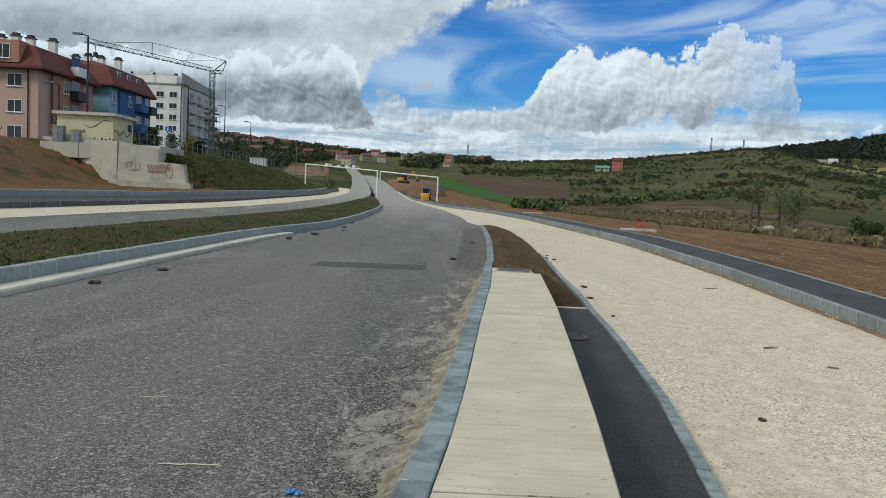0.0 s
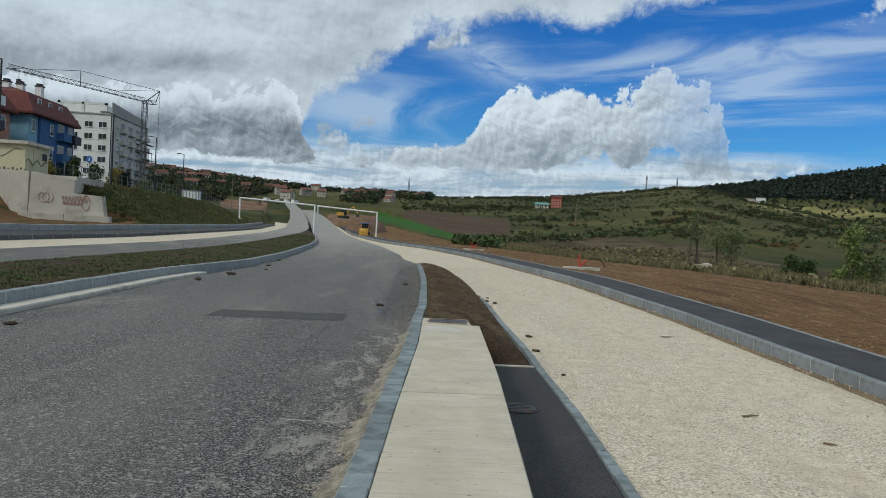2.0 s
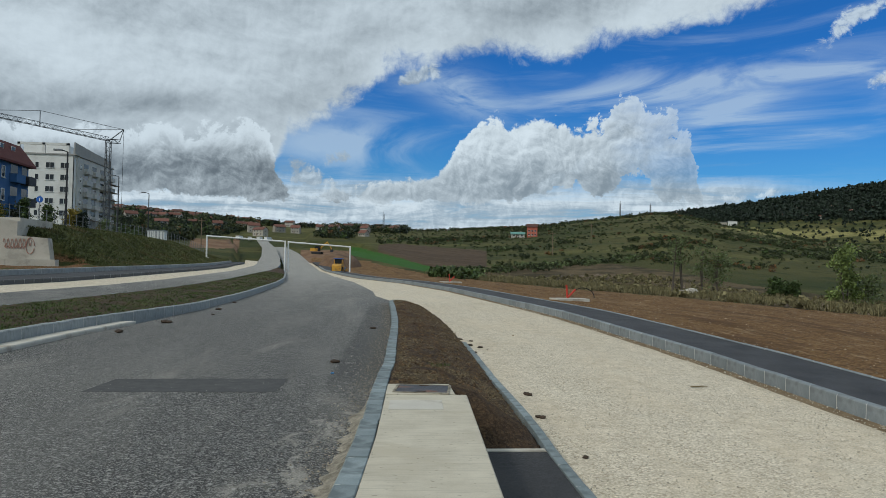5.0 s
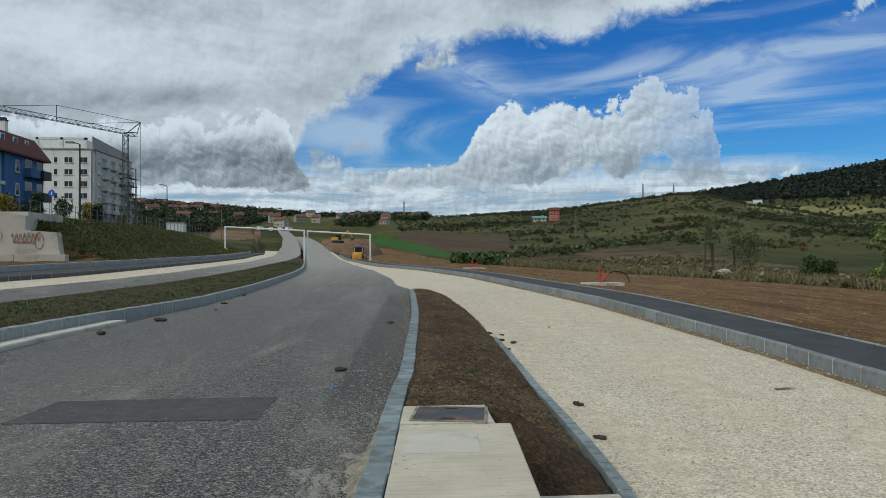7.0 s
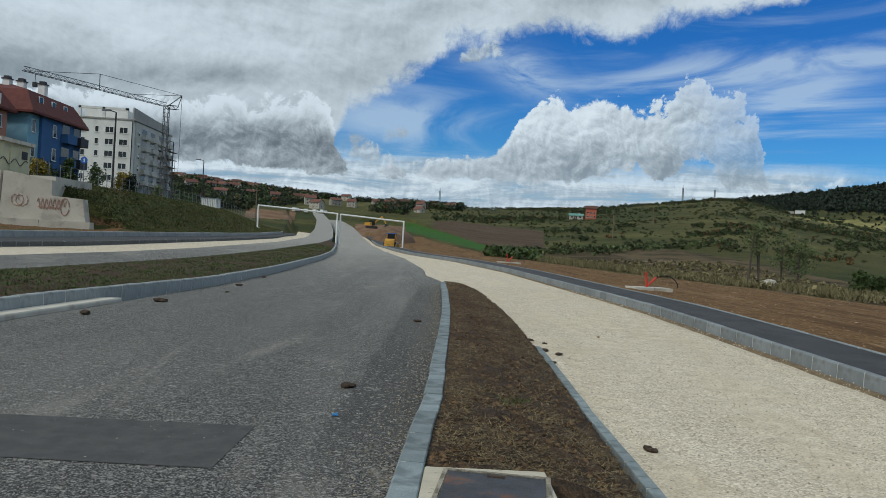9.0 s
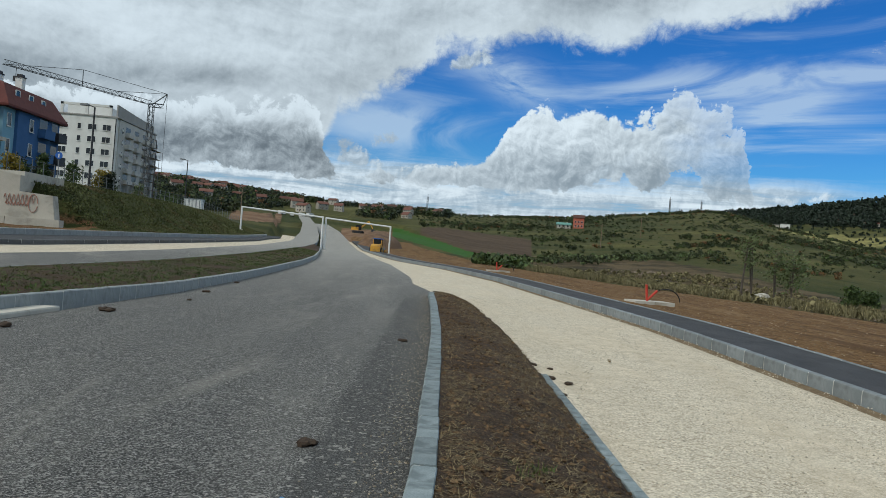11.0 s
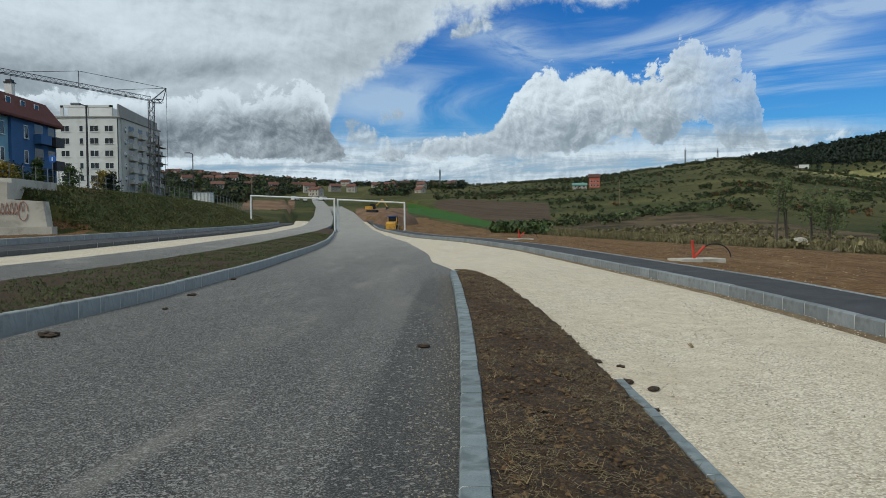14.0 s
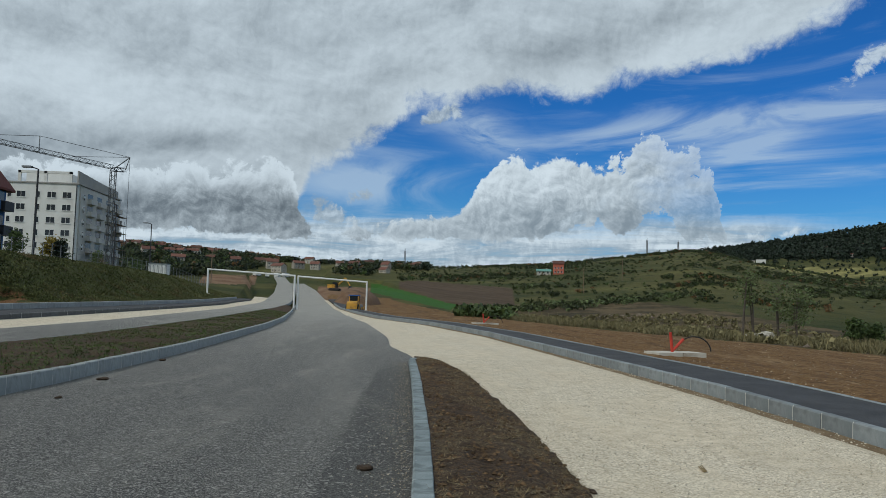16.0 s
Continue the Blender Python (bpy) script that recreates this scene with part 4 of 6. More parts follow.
M["straw"] = material("dry_clippings", (0.13, 0.095, 0.045), (0.22, 0.17, 0.09), 3.0, 0.9, 0.0, 10.0, island=0.4)
rng = np.random.RandomState(11)
spots = []
for k in range(21000):
    y = 7 + 90 * rng.rand() ** 1.5
    u = rng.rand()
    a, b = float(MED_L(y)) + 0.15, float(MED_IN(y))
    x = a + (b - a) * u
    if noise.noise((x * 0.7, y * 0.35, 4.0)) + 0.25 * rng.randn() > -0.16 - 0.1 * (y > 40):
        spots.append((x, y, (1 - u) * (float(left_z(a, y)) + 0.03) + u * (float(main_z(-5.5, y)) + 0.29) + 0.06 * math.sin(math.pi * u)))
blades("grass", "short patchy green grass on the median", spots, M["grass"], per=6, size=(0.035, 0.11), lay=0.6, seed=2, width=0.010)
spots = []
for k in range(15000):
    y = 16.75 + 25 * rng.rand() ** 1.3
    u = 0.02 + 0.9 * rng.rand()
    a, b = float(ISLE(y)) + 0.19, float(SOIL_R(y)) + 0.06
    x = a + (b - a) * u
    if x > float(BED_L(y)) + 0.03 and noise.noise((x * 1.1, y * 0.6, 8.0)) + 0.2 * rng.randn() > -0.08:
        spots.append((x, y, isle_soil(u, y) + 0.01))
blades("grass_clippings", "dry brown grass clippings lying on the topsoil", spots, M["straw"], category="grass clippings", per=3, size=(0.04, 0.12), lay=0.95, seed=3, width=0.0035)
blades("weed", "small green weed sprouting in the topsoil", [(2.05 + 0.1 * rng.randn(), 19.6 + 0.12 * rng.randn(), isle_soil(0.4, 19.6) + 0.01) for k in range(26)], M["grass"], category="weed", per=6, size=(0.04, 0.1), lay=0.4, seed=4)


def pebbles(name, label, spots, mat, category, size=(0.006, 0.02), seed=1):
    """Many small angular stones."""
    rng = np.random.RandomState(seed)
    p = np.asarray(spots)
    n = len(p)
    o = np.array([(1, 0, 0), (0, 1, 0), (-1, 0, 0), (0, -1, 0), (0, 0, 1), (0, 0, -1)], float)
    r = (size[0] + (size[1] - size[0]) * rng.rand(n) ** 2.5)[:, None, None]
    a = rng.rand(n) * math.tau
    v = o[None] * rng.uniform(0.6, 1.3, (n, 6, 1)) * r * np.array([1, 1, 0.7])
    c, s = np.cos(a)[:, None], np.sin(a)[:, None]
    v = np.stack([v[..., 0] * c - v[..., 1] * s, v[..., 0] * s + v[..., 1] * c, v[..., 2]], -1) + p[:, None, :]
    f = np.array([(0, 1, 4), (1, 2, 4), (2, 3, 4), (3, 0, 4), (1, 0, 5), (2, 1, 5), (3, 2, 5), (0, 3, 5)])
    f = (f[None] + 6 * np.arange(n)[:, None, None]).reshape(-1, 3)
    me = bpy.data.meshes.new(name)
    me.from_pydata(v.reshape(-1, 3).tolist(), [], f.tolist())
    me.materials.append(mat)
    return tagged(new(name, me), label, category, kind="stuff")


def on_road(n, lo, hi, y0, y1, zf, power=1.6):
    out = []
    for k in range(n):
        y = y0 + (y1 - y0) * rng.rand() ** power
        x = float(lo(y)) + (float(hi(y)) - float(lo(y))) * rng.rand()
        out.append((x, y, float(zf(x, y))))
    return out


M["chip"] = material("asphalt_chip", (0.10, 0.098, 0.09), (0.30, 0.285, 0.25), 6.0, 0.9, 0.0, 40.0, island=0.6)
pebbles("loose_chippings", "loose grey stone chippings on the asphalt", on_road(26000, LEFT, ISLE, 3.2, 34, lambda x, y: main_z(x, y) + 0.002, 1.8), M["chip"], "chippings", (0.004, 0.014), 5)
near_kerb = []
for k in range(7000):
    y = 2.5 + 40 * rng.rand() ** 1.5
    x = float(ISLE(y)) - 0.03 - abs(rng.normal(0, 0.22))
    near_kerb.append((x, y, float(main_z(x, y)) + 0.004))
pebbles("kerb_grit", "pale grit and crumbs lying along the kerb", near_kerb, M["grit"], "grit", (0.003, 0.014), 6)
pebbles("gravel_stones", "pale angular limestone pieces on the unpaved road", on_road(26000, lambda y: STRIP_R(y) + 0.3, RIGHT, 5, 45, lambda x, y: gravel_z(y) - 0.015, 1.5), M["stone"], "gravel", (0.005, 0.02), 7)
bed = []
for k in range(9000):
    y = 16.75 + 25 * rng.rand() ** 1.4
    u = rng.rand() * 0.93
    a, b = float(ISLE(y)) + 0.19, float(SOIL_R(y)) + 0.06
    if a + (b - a) * u > float(BED_L(y)) + 0.03:
        bed.append((a + (b - a) * u, y, isle_soil(u, y) + 0.002))
pebbles("soil_crumbs", "crumbs of dark earth on the planting bed", bed, M["crumb"], "soil crumbs", (0.008, 0.04), 8)
pebbles("field_stones", "pale stones scattered over the brown field", [(x, y, land_at(x, y) + 0.01) for x, y in ((float(RIGHT(yy)) + 2.4 + 30 * rng.rand() ** 1.4, yy) for yy in (14 + 90 * rng.rand() ** 1.2 for k in range(6000)))], M["field_stone"], "stones", (0.012, 0.045), 9)
# mortar haunch between road and kerb
g = Geo()
for k in range(361):
    y = -3 + k * 0.055
    x = float(ISLE(y))
    w = 0.10 + 0.07 * noise.noise((0.0, y * 1.3, 2.0)) + 0.07 * noise.noise((0.0, y * 6.0, 7.0))
    w *= float(1 - ease(14, 17, y)) + 0.05
    g.v += [(x + 0.01, y, -0.045), (x - w * 0.55, y, -0.085 + 0.035 * noise.noise((1.0, y * 7, 3.0))), (x - w * 1.6, y, float(main_z(x, y)) - 0.004)]
g.f = [(3 * k + q, 3 * k + q + 1, 3 * k + q + 4, 3 * k + q + 3) for k in range(360) for q in range(2)]
thing("mortar_haunch", "rough pale mortar bedding along the kerb foot", "mortar", kind="structure", geo=g, mat=M["mortar"], smooth=True)


def clod(x, y, z, r, seed, label, mat="clod", squash=0.5, category="clod"):
    q = random.Random(seed)
    g = Geo()
    for k in range(5):
        g.lump((q.uniform(-r, r) * 0.6, q.uniform(-r, r) * 0.6, r * squash * 0.5), r * q.uniform(0.4, 0.7), q, squash)
    return thing(category.replace(" ", "_"), label, category, "clods on the road", at=pose(x, y, z), geo=g, mat=M[mat])


for k, (x, y, r) in enumerate(((0.33, 20.02, 0.1), (1.13, 27.5, 0.085), (-4.9, 29.5, 0.16), (-5.2, 26.2, 0.14), (-4.7, 36.5, 0.12), (-4.3, 33.3, 0.08), (-5.0, 42.0, 0.12), (-5.5, 15.0, 0.1), (-5.75, 12.6, 0.12))):
    clod(x, y, float(main_z(x, y)), r, k, "dark clod of mud lying on the asphalt")
for k, (x, y, r) in enumerate(((3.72, 26.65, 0.10), (3.98, 26.3, 0.09), (3.9, 20.2, 0.09), (3.7, 25.4, 0.07), (3.68, 18.4, 0.08), (3.76, 16.13, 0.06), (3.62, 27.9, 0.08), (4.17, 9.45, 0.06), (3.9, 27.6, 0.06), (3.6, 30.2, 0.07), (3.55, 29.2, 0.08))):
    clod(x, y, float(gravel_z(y)) - 0.02, r, 30 + k, "dark clod of earth fallen on the pale gravel")
for x, y, r, a in ((6.12, 13.7, 0.16, 20), (6.58, 12.35, 0.1, -40), (7.6, 21.0, 0.2, 10), (5.4, 29.0, 0.18, 80)):
    g = Geo()
    for k in range(3):
        g.rod((-r, 0.015 * k, 0.012), (r * (0.8 - 0.2 * k), 0.03 * k - 0.02, 0.02), 0.011, 0.006, 6)
    thing("stick", "short dry brown twig lying on the gravel", "twig", "twigs on the gravel", at=pose(x, y, float(gravel_z(y)) - 0.015, 0, 0, a), geo=g, mat=M["straw"])

g = Geo()
for k in range(260):
    y = 4 + 0.6 * k * (1 + k / 400)
    if y > 170:
        break
    x = float(RIGHT(y))
    w = 0.16 + 0.07 * noise.noise((y * 0.8, 0.0, 1.0))
    g.v += [(x + 0.01, y, float(gravel_z(y)) - 0.045), (x - w * 0.5, y, float(gravel_z(y)) - 0.06), (x - w * 1.5, y, float(gravel_z(y)) - 0.09)]
n_ = len(g.v) // 3
g.f = [(3 * k + q, 3 * k + q + 3, 3 * k + q + 4, 3 * k + q + 1) for k in range(n_ - 1) for q in range(2)]
thing("kerb_dirt", "strip of brown earth along the foot of the kerb", "soil strip", kind="structure", geo=g, mat=M["dirt"], smooth=True)
kerb_row("edging", "thin pale concrete edging behind the footway", lambda y: RIGHT(y) + 1.99, lambda y: gravel_z(y) + 0.1, 8, 120, 0.06, 0.13, M["kerb_pale"], seed=12, length=1.0, limit=60)

for x, y, a, seed in ((-0.75, 4.05, 20, 1), (0.35, 18.6, 60, 2)):
    q = random.Random(seed)
    g = Geo()
    for k in range(4):
        g.lump((q.uniform(-0.03, 0.03), q.uniform(-0.02, 0.02), 0.012), 0.02, q, 0.6)
    thing("plastic_scrap", "crumpled scrap of bright blue plastic on the asphalt", "plastic scrap", "scraps", at=pose(x, y, float(main_z(x, y)) + 0.004, 0, 0, a), geo=g, mat=M["scrap"])
for x, y, ln, a in ((-1.45, 4.45, 0.36, 4), (-0.35, 9.3, 0.3, -8), (-2.2, 5.9, 0.22, 12)):
    g = Geo()
    pts = [(-ln / 2 + ln * k / 8, 0.008 * math.sin(k * 1.7)) for k in range(9)]
    g.v = [(px_, py_ + s_ * 0.009, 0.0) for px_, py_ in pts for s_ in (-1, 1)]
    g.f = [(2 * k, 2 * k + 2, 2 * k + 3, 2 * k + 1) for k in range(8)]
    thing("chalk_mark", "short pale scratch on the grey asphalt", "scratch mark", "scratches", kind="structure", at=pose(x, y, float(main_z(x, y)) + 0.007, 0, 0, a), geo=g, mat=M["stone"])

# ---- buildings on the terrace ----
M["pink"] = material("pink_render", (0.46, 0.315, 0.265), (0.53, 0.37, 0.315), 0.5, 0.9, 0.15, 30.0, c3=(0.42, 0.29, 0.24), s3=0.3)
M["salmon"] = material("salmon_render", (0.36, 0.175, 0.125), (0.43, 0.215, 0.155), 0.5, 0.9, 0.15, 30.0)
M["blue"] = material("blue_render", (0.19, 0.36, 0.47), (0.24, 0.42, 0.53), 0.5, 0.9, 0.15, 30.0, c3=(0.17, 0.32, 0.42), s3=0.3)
# deeper blue of the side and its balconies, shade mixed into the colour
M["blue_deep_shade"] = material("deep_blue_shade_render", (0.04, 0.11, 0.25), (0.06, 0.14, 0.30), 0.5, 0.9, 0.15, 30.0)
M["white_render"] = material("white_render", (0.66, 0.66, 0.63), (0.76, 0.76, 0.73), 0.4, 0.9, 0.15, 30.0, c3=(0.60, 0.59, 0.56), s3=0.25)
M["grey_render"] = material("grey_render", (0.30, 0.295, 0.28), (0.38, 0.37, 0.35), 0.4, 0.9, 0.15, 30.0)
M["cream"] = material("cream_render", (0.50, 0.46, 0.29), (0.58, 0.54, 0.36), 0.6, 0.9, 0.15, 30.0, c3=(0.44, 0.40, 0.27), s3=0.5)
M["roof_red"] = material("dark_red_roof", (0.085, 0.02, 0.016), (0.135, 0.034, 0.026), 1.5, 0.75, 0.3, 20.0)
M["tile_red"] = material("red_roof_tile", (0.09, 0.04, 0.03), (0.15, 0.068, 0.048), 0.8, 0.85, 0.3, 12.0, obj=0.35)
M["house_wall"] = material("house_render", (0.30, 0.275, 0.235), (0.42, 0.39, 0.335), 0.4, 0.9, 0.1, 12.0, obj=0.3)
M["frame_white"] = material("white_frame", (0.66, 0.66, 0.64), (0.74, 0.74, 0.72), 2.0, 0.5, 0.0, 20.0)
M["dark_metal"] = material("dark_metal", (0.03, 0.03, 0.033), (0.055, 0.055, 0.06), 2.0, 0.55, 0.0, 20.0, metal=0.3)
M["timber"] = material("scaffold_timber", (0.14, 0.10, 0.07), (0.24, 0.18, 0.12), 3.0, 0.85, 0.2, 30.0)
M["red_paint"] = material("red_paint", (0.42, 0.035, 0.02), (0.52, 0.06, 0.035), 2.0, 0.6, 0.0, 20.0)
M["yellow_paint"] = material("yellow_machine_paint", (0.52, 0.27, 0.03), (0.62, 0.34, 0.05), 2.0, 0.5, 0.0, 20.0, c3=(0.30, 0.17, 0.05), s3=1.5)
M["rubber"] = material("black_rubber", (0.018, 0.018, 0.018), (0.032, 0.032, 0.032), 4.0, 0.8, 0.2, 30.0)


def glass_material():
    mt = bpy.data.materials.new("window_glass")
    mt.use_nodes = True
    b = mt.node_tree.nodes["Principled BSDF"]
    b.inputs["Base Color"].default_value = (0.02, 0.024, 0.028, 1)
    b.inputs["Roughness"].default_value = 0.08
    b.inputs["Specular IOR Level"].default_value = 0.5
    return mt


M["glass"] = glass_material()
WINDOWS = {}


def window(parent, x, y, z, face, w=1.2, h=1.35, leaves=1):
    """A framed window; face '-y' or '+x', its middle at x, y, z on the wall."""
    key = (w, h, leaves)
    if key not in WINDOWS:
        fr, gl, mu, si = Geo(), Geo(), Geo(), Geo()
        t = 0.07
        for yy in (-0.05, 0.05):
            for q in (0.0, t):
                fr.v += [(-w / 2 + q, yy, -h / 2 + q), (w / 2 - q, yy, -h / 2 + q), (w / 2 - q, yy, h / 2 - q), (-w / 2 + q, yy, h / 2 - q)]
        for k in range(4):
            n2 = (k + 1) % 4
            fr.f += [(k, n2, 4 + n2, 4 + k), (8 + n2, 8 + k, 12 + k, 12 + n2), (4 + k, 4 + n2, 12 + n2, 12 + k), (n2, k, 8 + k, 8 + n2)]
        mu.box(-t / 2, -0.045, -h / 2 + t, t / 2, 0.045, h / 2 - t)
        si.box(-w / 2 - 0.08, -0.13, -h / 2 - 0.06, w / 2 + 0.08, -0.03, -h / 2 - 0.002)
        gl.quad((-w / 2 + t, -0.01, -h / 2 + t), (w / 2 - t, -0.01, -h / 2 + t), (w / 2 - t, -0.01, h / 2 - t), (-w / 2 + t, -0.01, h / 2 - t))
        WINDOWS[key] = (fr.mesh("window", M["frame_white"]), gl.mesh("pane", M["glass"]), mu.mesh("mullion", M["frame_white"]), si.mesh("sill", M["frame_white"]))
    a, b, c, d = WINDOWS[key]
    win = part("window", a, None, parent, at=pose(x, y, z, 0, 0, 0 if face == "-y" else 90))
    part("pane", b, None, win)
    part("sill", d, None, win)
    for k in range(1, leaves):
        part("mullion", c, None, win, at=pose(-w / 2 + 0.035 + (w - 0.07) * k / leaves, 0, 0))
    return win


def balcony(parent, x, y, z, length, deep, mat, rail="rail"):
    """A balcony on a wall that looks to +x: slab and parapet."""
    b = part("balcony", Geo().box(x, y - length / 2, z - 0.15, x + deep, y + length / 2, z), mat, parent)
    g = Geo().box(x + deep - 0.1, y - length / 2, z, x + deep, y + length / 2, z + 0.95)
    g.box(x, y - length / 2, z, x + deep - 0.1, y - length / 2 + 0.1, z + 0.95).box(x, y + length / 2 - 0.1, z, x + deep - 0.1, y + length / 2, z + 0.95)
    part("parapet", g, mat, b)
    # door glass; its wide dark sheet also stands in for the shaded recess
    part("door_glass", Geo().box(x - 0.02, y - length / 2 + 0.3, z, x + 0.015, y + length / 2 - 0.3, z + 2.2), M["glass"], b)
    return b


def mansard_block(name, label, x0, x1, y0, y1, z0, ze, zt, wall, side, step=2.2):
    """A block of flats with a steep dark-red roof over projecting eaves."""
    b = thing(name, label, "apartment building", "apartment buildings")
    part("wall", Geo().box(x0, y0, z0, x1, y1, ze), wall, b)
    # side wall: a second tone, darkened for the face away from the sun
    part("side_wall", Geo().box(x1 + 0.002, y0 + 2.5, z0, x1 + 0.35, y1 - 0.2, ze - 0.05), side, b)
    g = Geo()
    o, i = 0.9, 1.5
    base = [(x0 - o, y0 - o), (x1 + o, y0 - o), (x1 + o, y1 + o), (x0 - o, y1 + o)]
    brk = [(x0 + i * 0.4, y0 + i * 0.4), (x1 - i * 0.4, y0 + i * 0.4), (x1 - i * 0.4, y1 - i * 0.4), (x0 + i * 0.4, y1 - i * 0.4)]
    topq = [(x0 + 4, y0 + 4), (x1 - 4, y0 + 4), (x1 - 4, y1 - 4), (x0 + 4, y1 - 4)]
    zb = ze + (zt - ze) * 0.72
    g.v = [(*p, ze - 0.2) for p in base] + [(*p, ze + 0.05) for p in base] + [(*p, zb) for p in brk] + [(*p, zt) for p in topq]
    for k in range(3):
        g.f += [(4 * k + q, 4 * k + (q + 1) % 4, 4 * k + 4 + (q + 1) % 4, 4 * k + 4 + q) for q in range(4)]
    g.f += [(3, 2, 1, 0), (12, 13, 14, 15)]
    roof = part("roof", g, M["roof_red"], b)
    for k, (cx, cy) in enumerate(((x1 - 6.0, y0 + 3.2), (x1 - 4.6, y0 + 3.8), (x1 - 2.7, y0 + 3.4), (x1 - 1.6, y0 + 6.2))):
        hh = 1.25 + 0.3 * (k % 2)
        ch = part("chimney", Geo().box(cx - 0.4, cy - 0.4, zb - 0.6, cx + 0.4, cy + 0.4, zb + hh), M["white_render"], roof)
        part("cap", Geo().box(cx - 0.5, cy - 0.5, zb + hh, cx + 0.5, cy + 0.5, zb + hh + 0.12).box(cx - 0.32, cy - 0.32, zb + hh + 0.12, cx + 0.32, cy + 0.32, zb + hh + 0.4), M["dark_metal"], roof)
    return b, zb


FLOOR = 2.85
# pink block
bz = land_at(-45, 85)
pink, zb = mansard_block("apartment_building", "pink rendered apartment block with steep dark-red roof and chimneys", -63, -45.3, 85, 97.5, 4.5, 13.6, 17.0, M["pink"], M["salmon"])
for r in range(3):
    z = 12.2 - r * FLOOR
    for xx in (-47.9, -54.2, -58.5):
        window(pink, xx, 85, z, "-y", 1.7, 1.4, 2)
    for yy in (90.5, 95.6):
        window(pink, -44.95, yy, z, "+x", 1.2, 1.4, 2 if yy < 93 else 1)
for r in range(4):
    balcony(pink, -44.95, 92.8, 13.9 - r * FLOOR, 2.6, 1.0, M["dark_metal"] if r else M["frame_white"])
g = Geo().box(-50.6, 84.15, 14.0, -47.0, 86.2, 16.4)
part("dormer", g, M["salmon"], pink)
window(pink, -48.8, 84.15, 15.2, "-y", 1.7, 1.6, 2)
part("downpipe", Geo().rod((-46.4, 84.9, 4.5), (-46.4, 84.9, 13.4), 0.07), M["dark_metal"], pink)
part("downpipe", Geo().rod((-44.9, 87.3, 4.5), (-44.9, 87.3, 13.4), 0.07), M["dark_metal"], pink)
# blue block
blue_b, zb = mansard_block("apartment_building", "bright blue apartment block with steep dark-red roof and balconies", -60, -44.0, 100, 113, 4.5, 14.0, 17.6, M["blue"], M["blue_deep_shade"])
for r in range(3):
    z = 12.5 - r * FLOOR
    for yy in (101.2, 105.6):
        window(blue_b, -43.98 if yy < 102.5 else -43.63, yy, z, "+x", 0.9, 1.5, 1)
    balcony(blue_b, -43.65, 108.6, z - 1.0, 2.6, 0.9, M["blue_deep_shade"])
    balcony(blue_b, -43.65, 111.6, z - 1.0, 2.2, 1.1, M["dark_metal"])
    bal = part("balcony", Geo().box(-56.5, 98.6, z - 1.1, -50.6, 100, z - 0.95), M["blue"], blue_b)
    part("parapet", Geo().box(-56.5, 98.6, z - 0.95, -50.6, 98.72, z + 0.0), M["blue"], bal)
    window(blue_b, -53.5, 100, z + 0.1, "-y", 2.6, 1.6, 3)
part("downpipe", Geo().rod((-49.8, 99.9, 4.5), (-49.8, 99.9, 13.8), 0.07), M["dark_metal"], blue_b)
for k in range(3):
    window(blue_b, -43.9 - 0.05 * k, 102.5 + 3.2 * k, 15.4, "+x", 1.0, 1.3, 1)

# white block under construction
# greyer copy of the white, with the shade of the side face painted in
M["side_render"] = material("pale_grey_shade_render", (0.46, 0.455, 0.43), (0.56, 0.55, 0.52), 0.4, 0.9, 0.15, 30.0, c3=(0.38, 0.37, 0.345), s3=0.3)
gx, gy = -64.7, 187.0
gz = land_at(gx, gy) - 0.5
white = thing("apartment_building", "white six-storey apartment block with grey balconies, still under construction", "apartment building", "apartment buildings")
part("wall", Geo().box(-80, gy, gz, gx, 213, 25.6), M["white_render"], white)
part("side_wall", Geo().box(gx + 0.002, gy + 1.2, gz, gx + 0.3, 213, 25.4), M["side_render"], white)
part("roof", Geo().box(-80.2, gy - 0.2, 25.6, gx + 0.5, 213.2, 25.9), M["grey_render"], white)
for r in range(5):
    z = 23.2 - r * 2.72
    for d, lv, w in ((2.1, 2, 1.9), (5.3, 2, 1.9), (8.1, 1, 0.85), (11.6, 2, 1.9), (14.0, 1, 0.85)):
        window(white, gx - d, gy, z, "-y", w, 1.35, lv)
    for yy in (189.0,):
        window(white, gx + 0.3, yy + 1.2, z, "+x", 0.9, 1.4, 1)
    for yy, ln in ((193.6, 3.6), (199.2, 3.6), (205.0, 3.8), (210.4, 3.0)):
        balcony(white, gx + 0.3, yy, z - 1.05, ln, 1.0, M["side_render"])
    part("air_conditioner", Geo().box(gx + 0.302, 187.9 + 1.25, z - 0.2, gx + 0.65, 188.6 + 1.25, z + 0.3), M["frame_white"], white)
g = Geo()
for xx in (-77.2, -71.8, -66.6):
    g.box(xx, gy, 25.9, xx + 0.6, gy + 0.5, 28.3)
g.box(-77.2, gy, 27.8, -66.0, gy + 0.5, 28.31)
part("pergola", g, M["white_render"], white)
part("penthouse", Geo().box(-80, 197, 25.9, -70, 208, 29.3), M["white_render"], white)
part("parapet", Geo().prism([(gy + 0.3, 25.9), (212, 25.9), (212, 27.6), (200, 28.0), (gy + 0.3, 28.6)], gx - 0.3, gx - 0.02, "x"), M["grey_render"], white)
part("downpipe", Geo().rod((gx - 0.15, gy - 0.1, gz), (gx - 0.15, gy - 0.1, 25.4), 0.1), M["dark_metal"], white)
scaf = thing("scaffold", "steel and timber scaffold against the unfinished block", "scaffold")
z0 = land_at(-61, 200) - 0.3
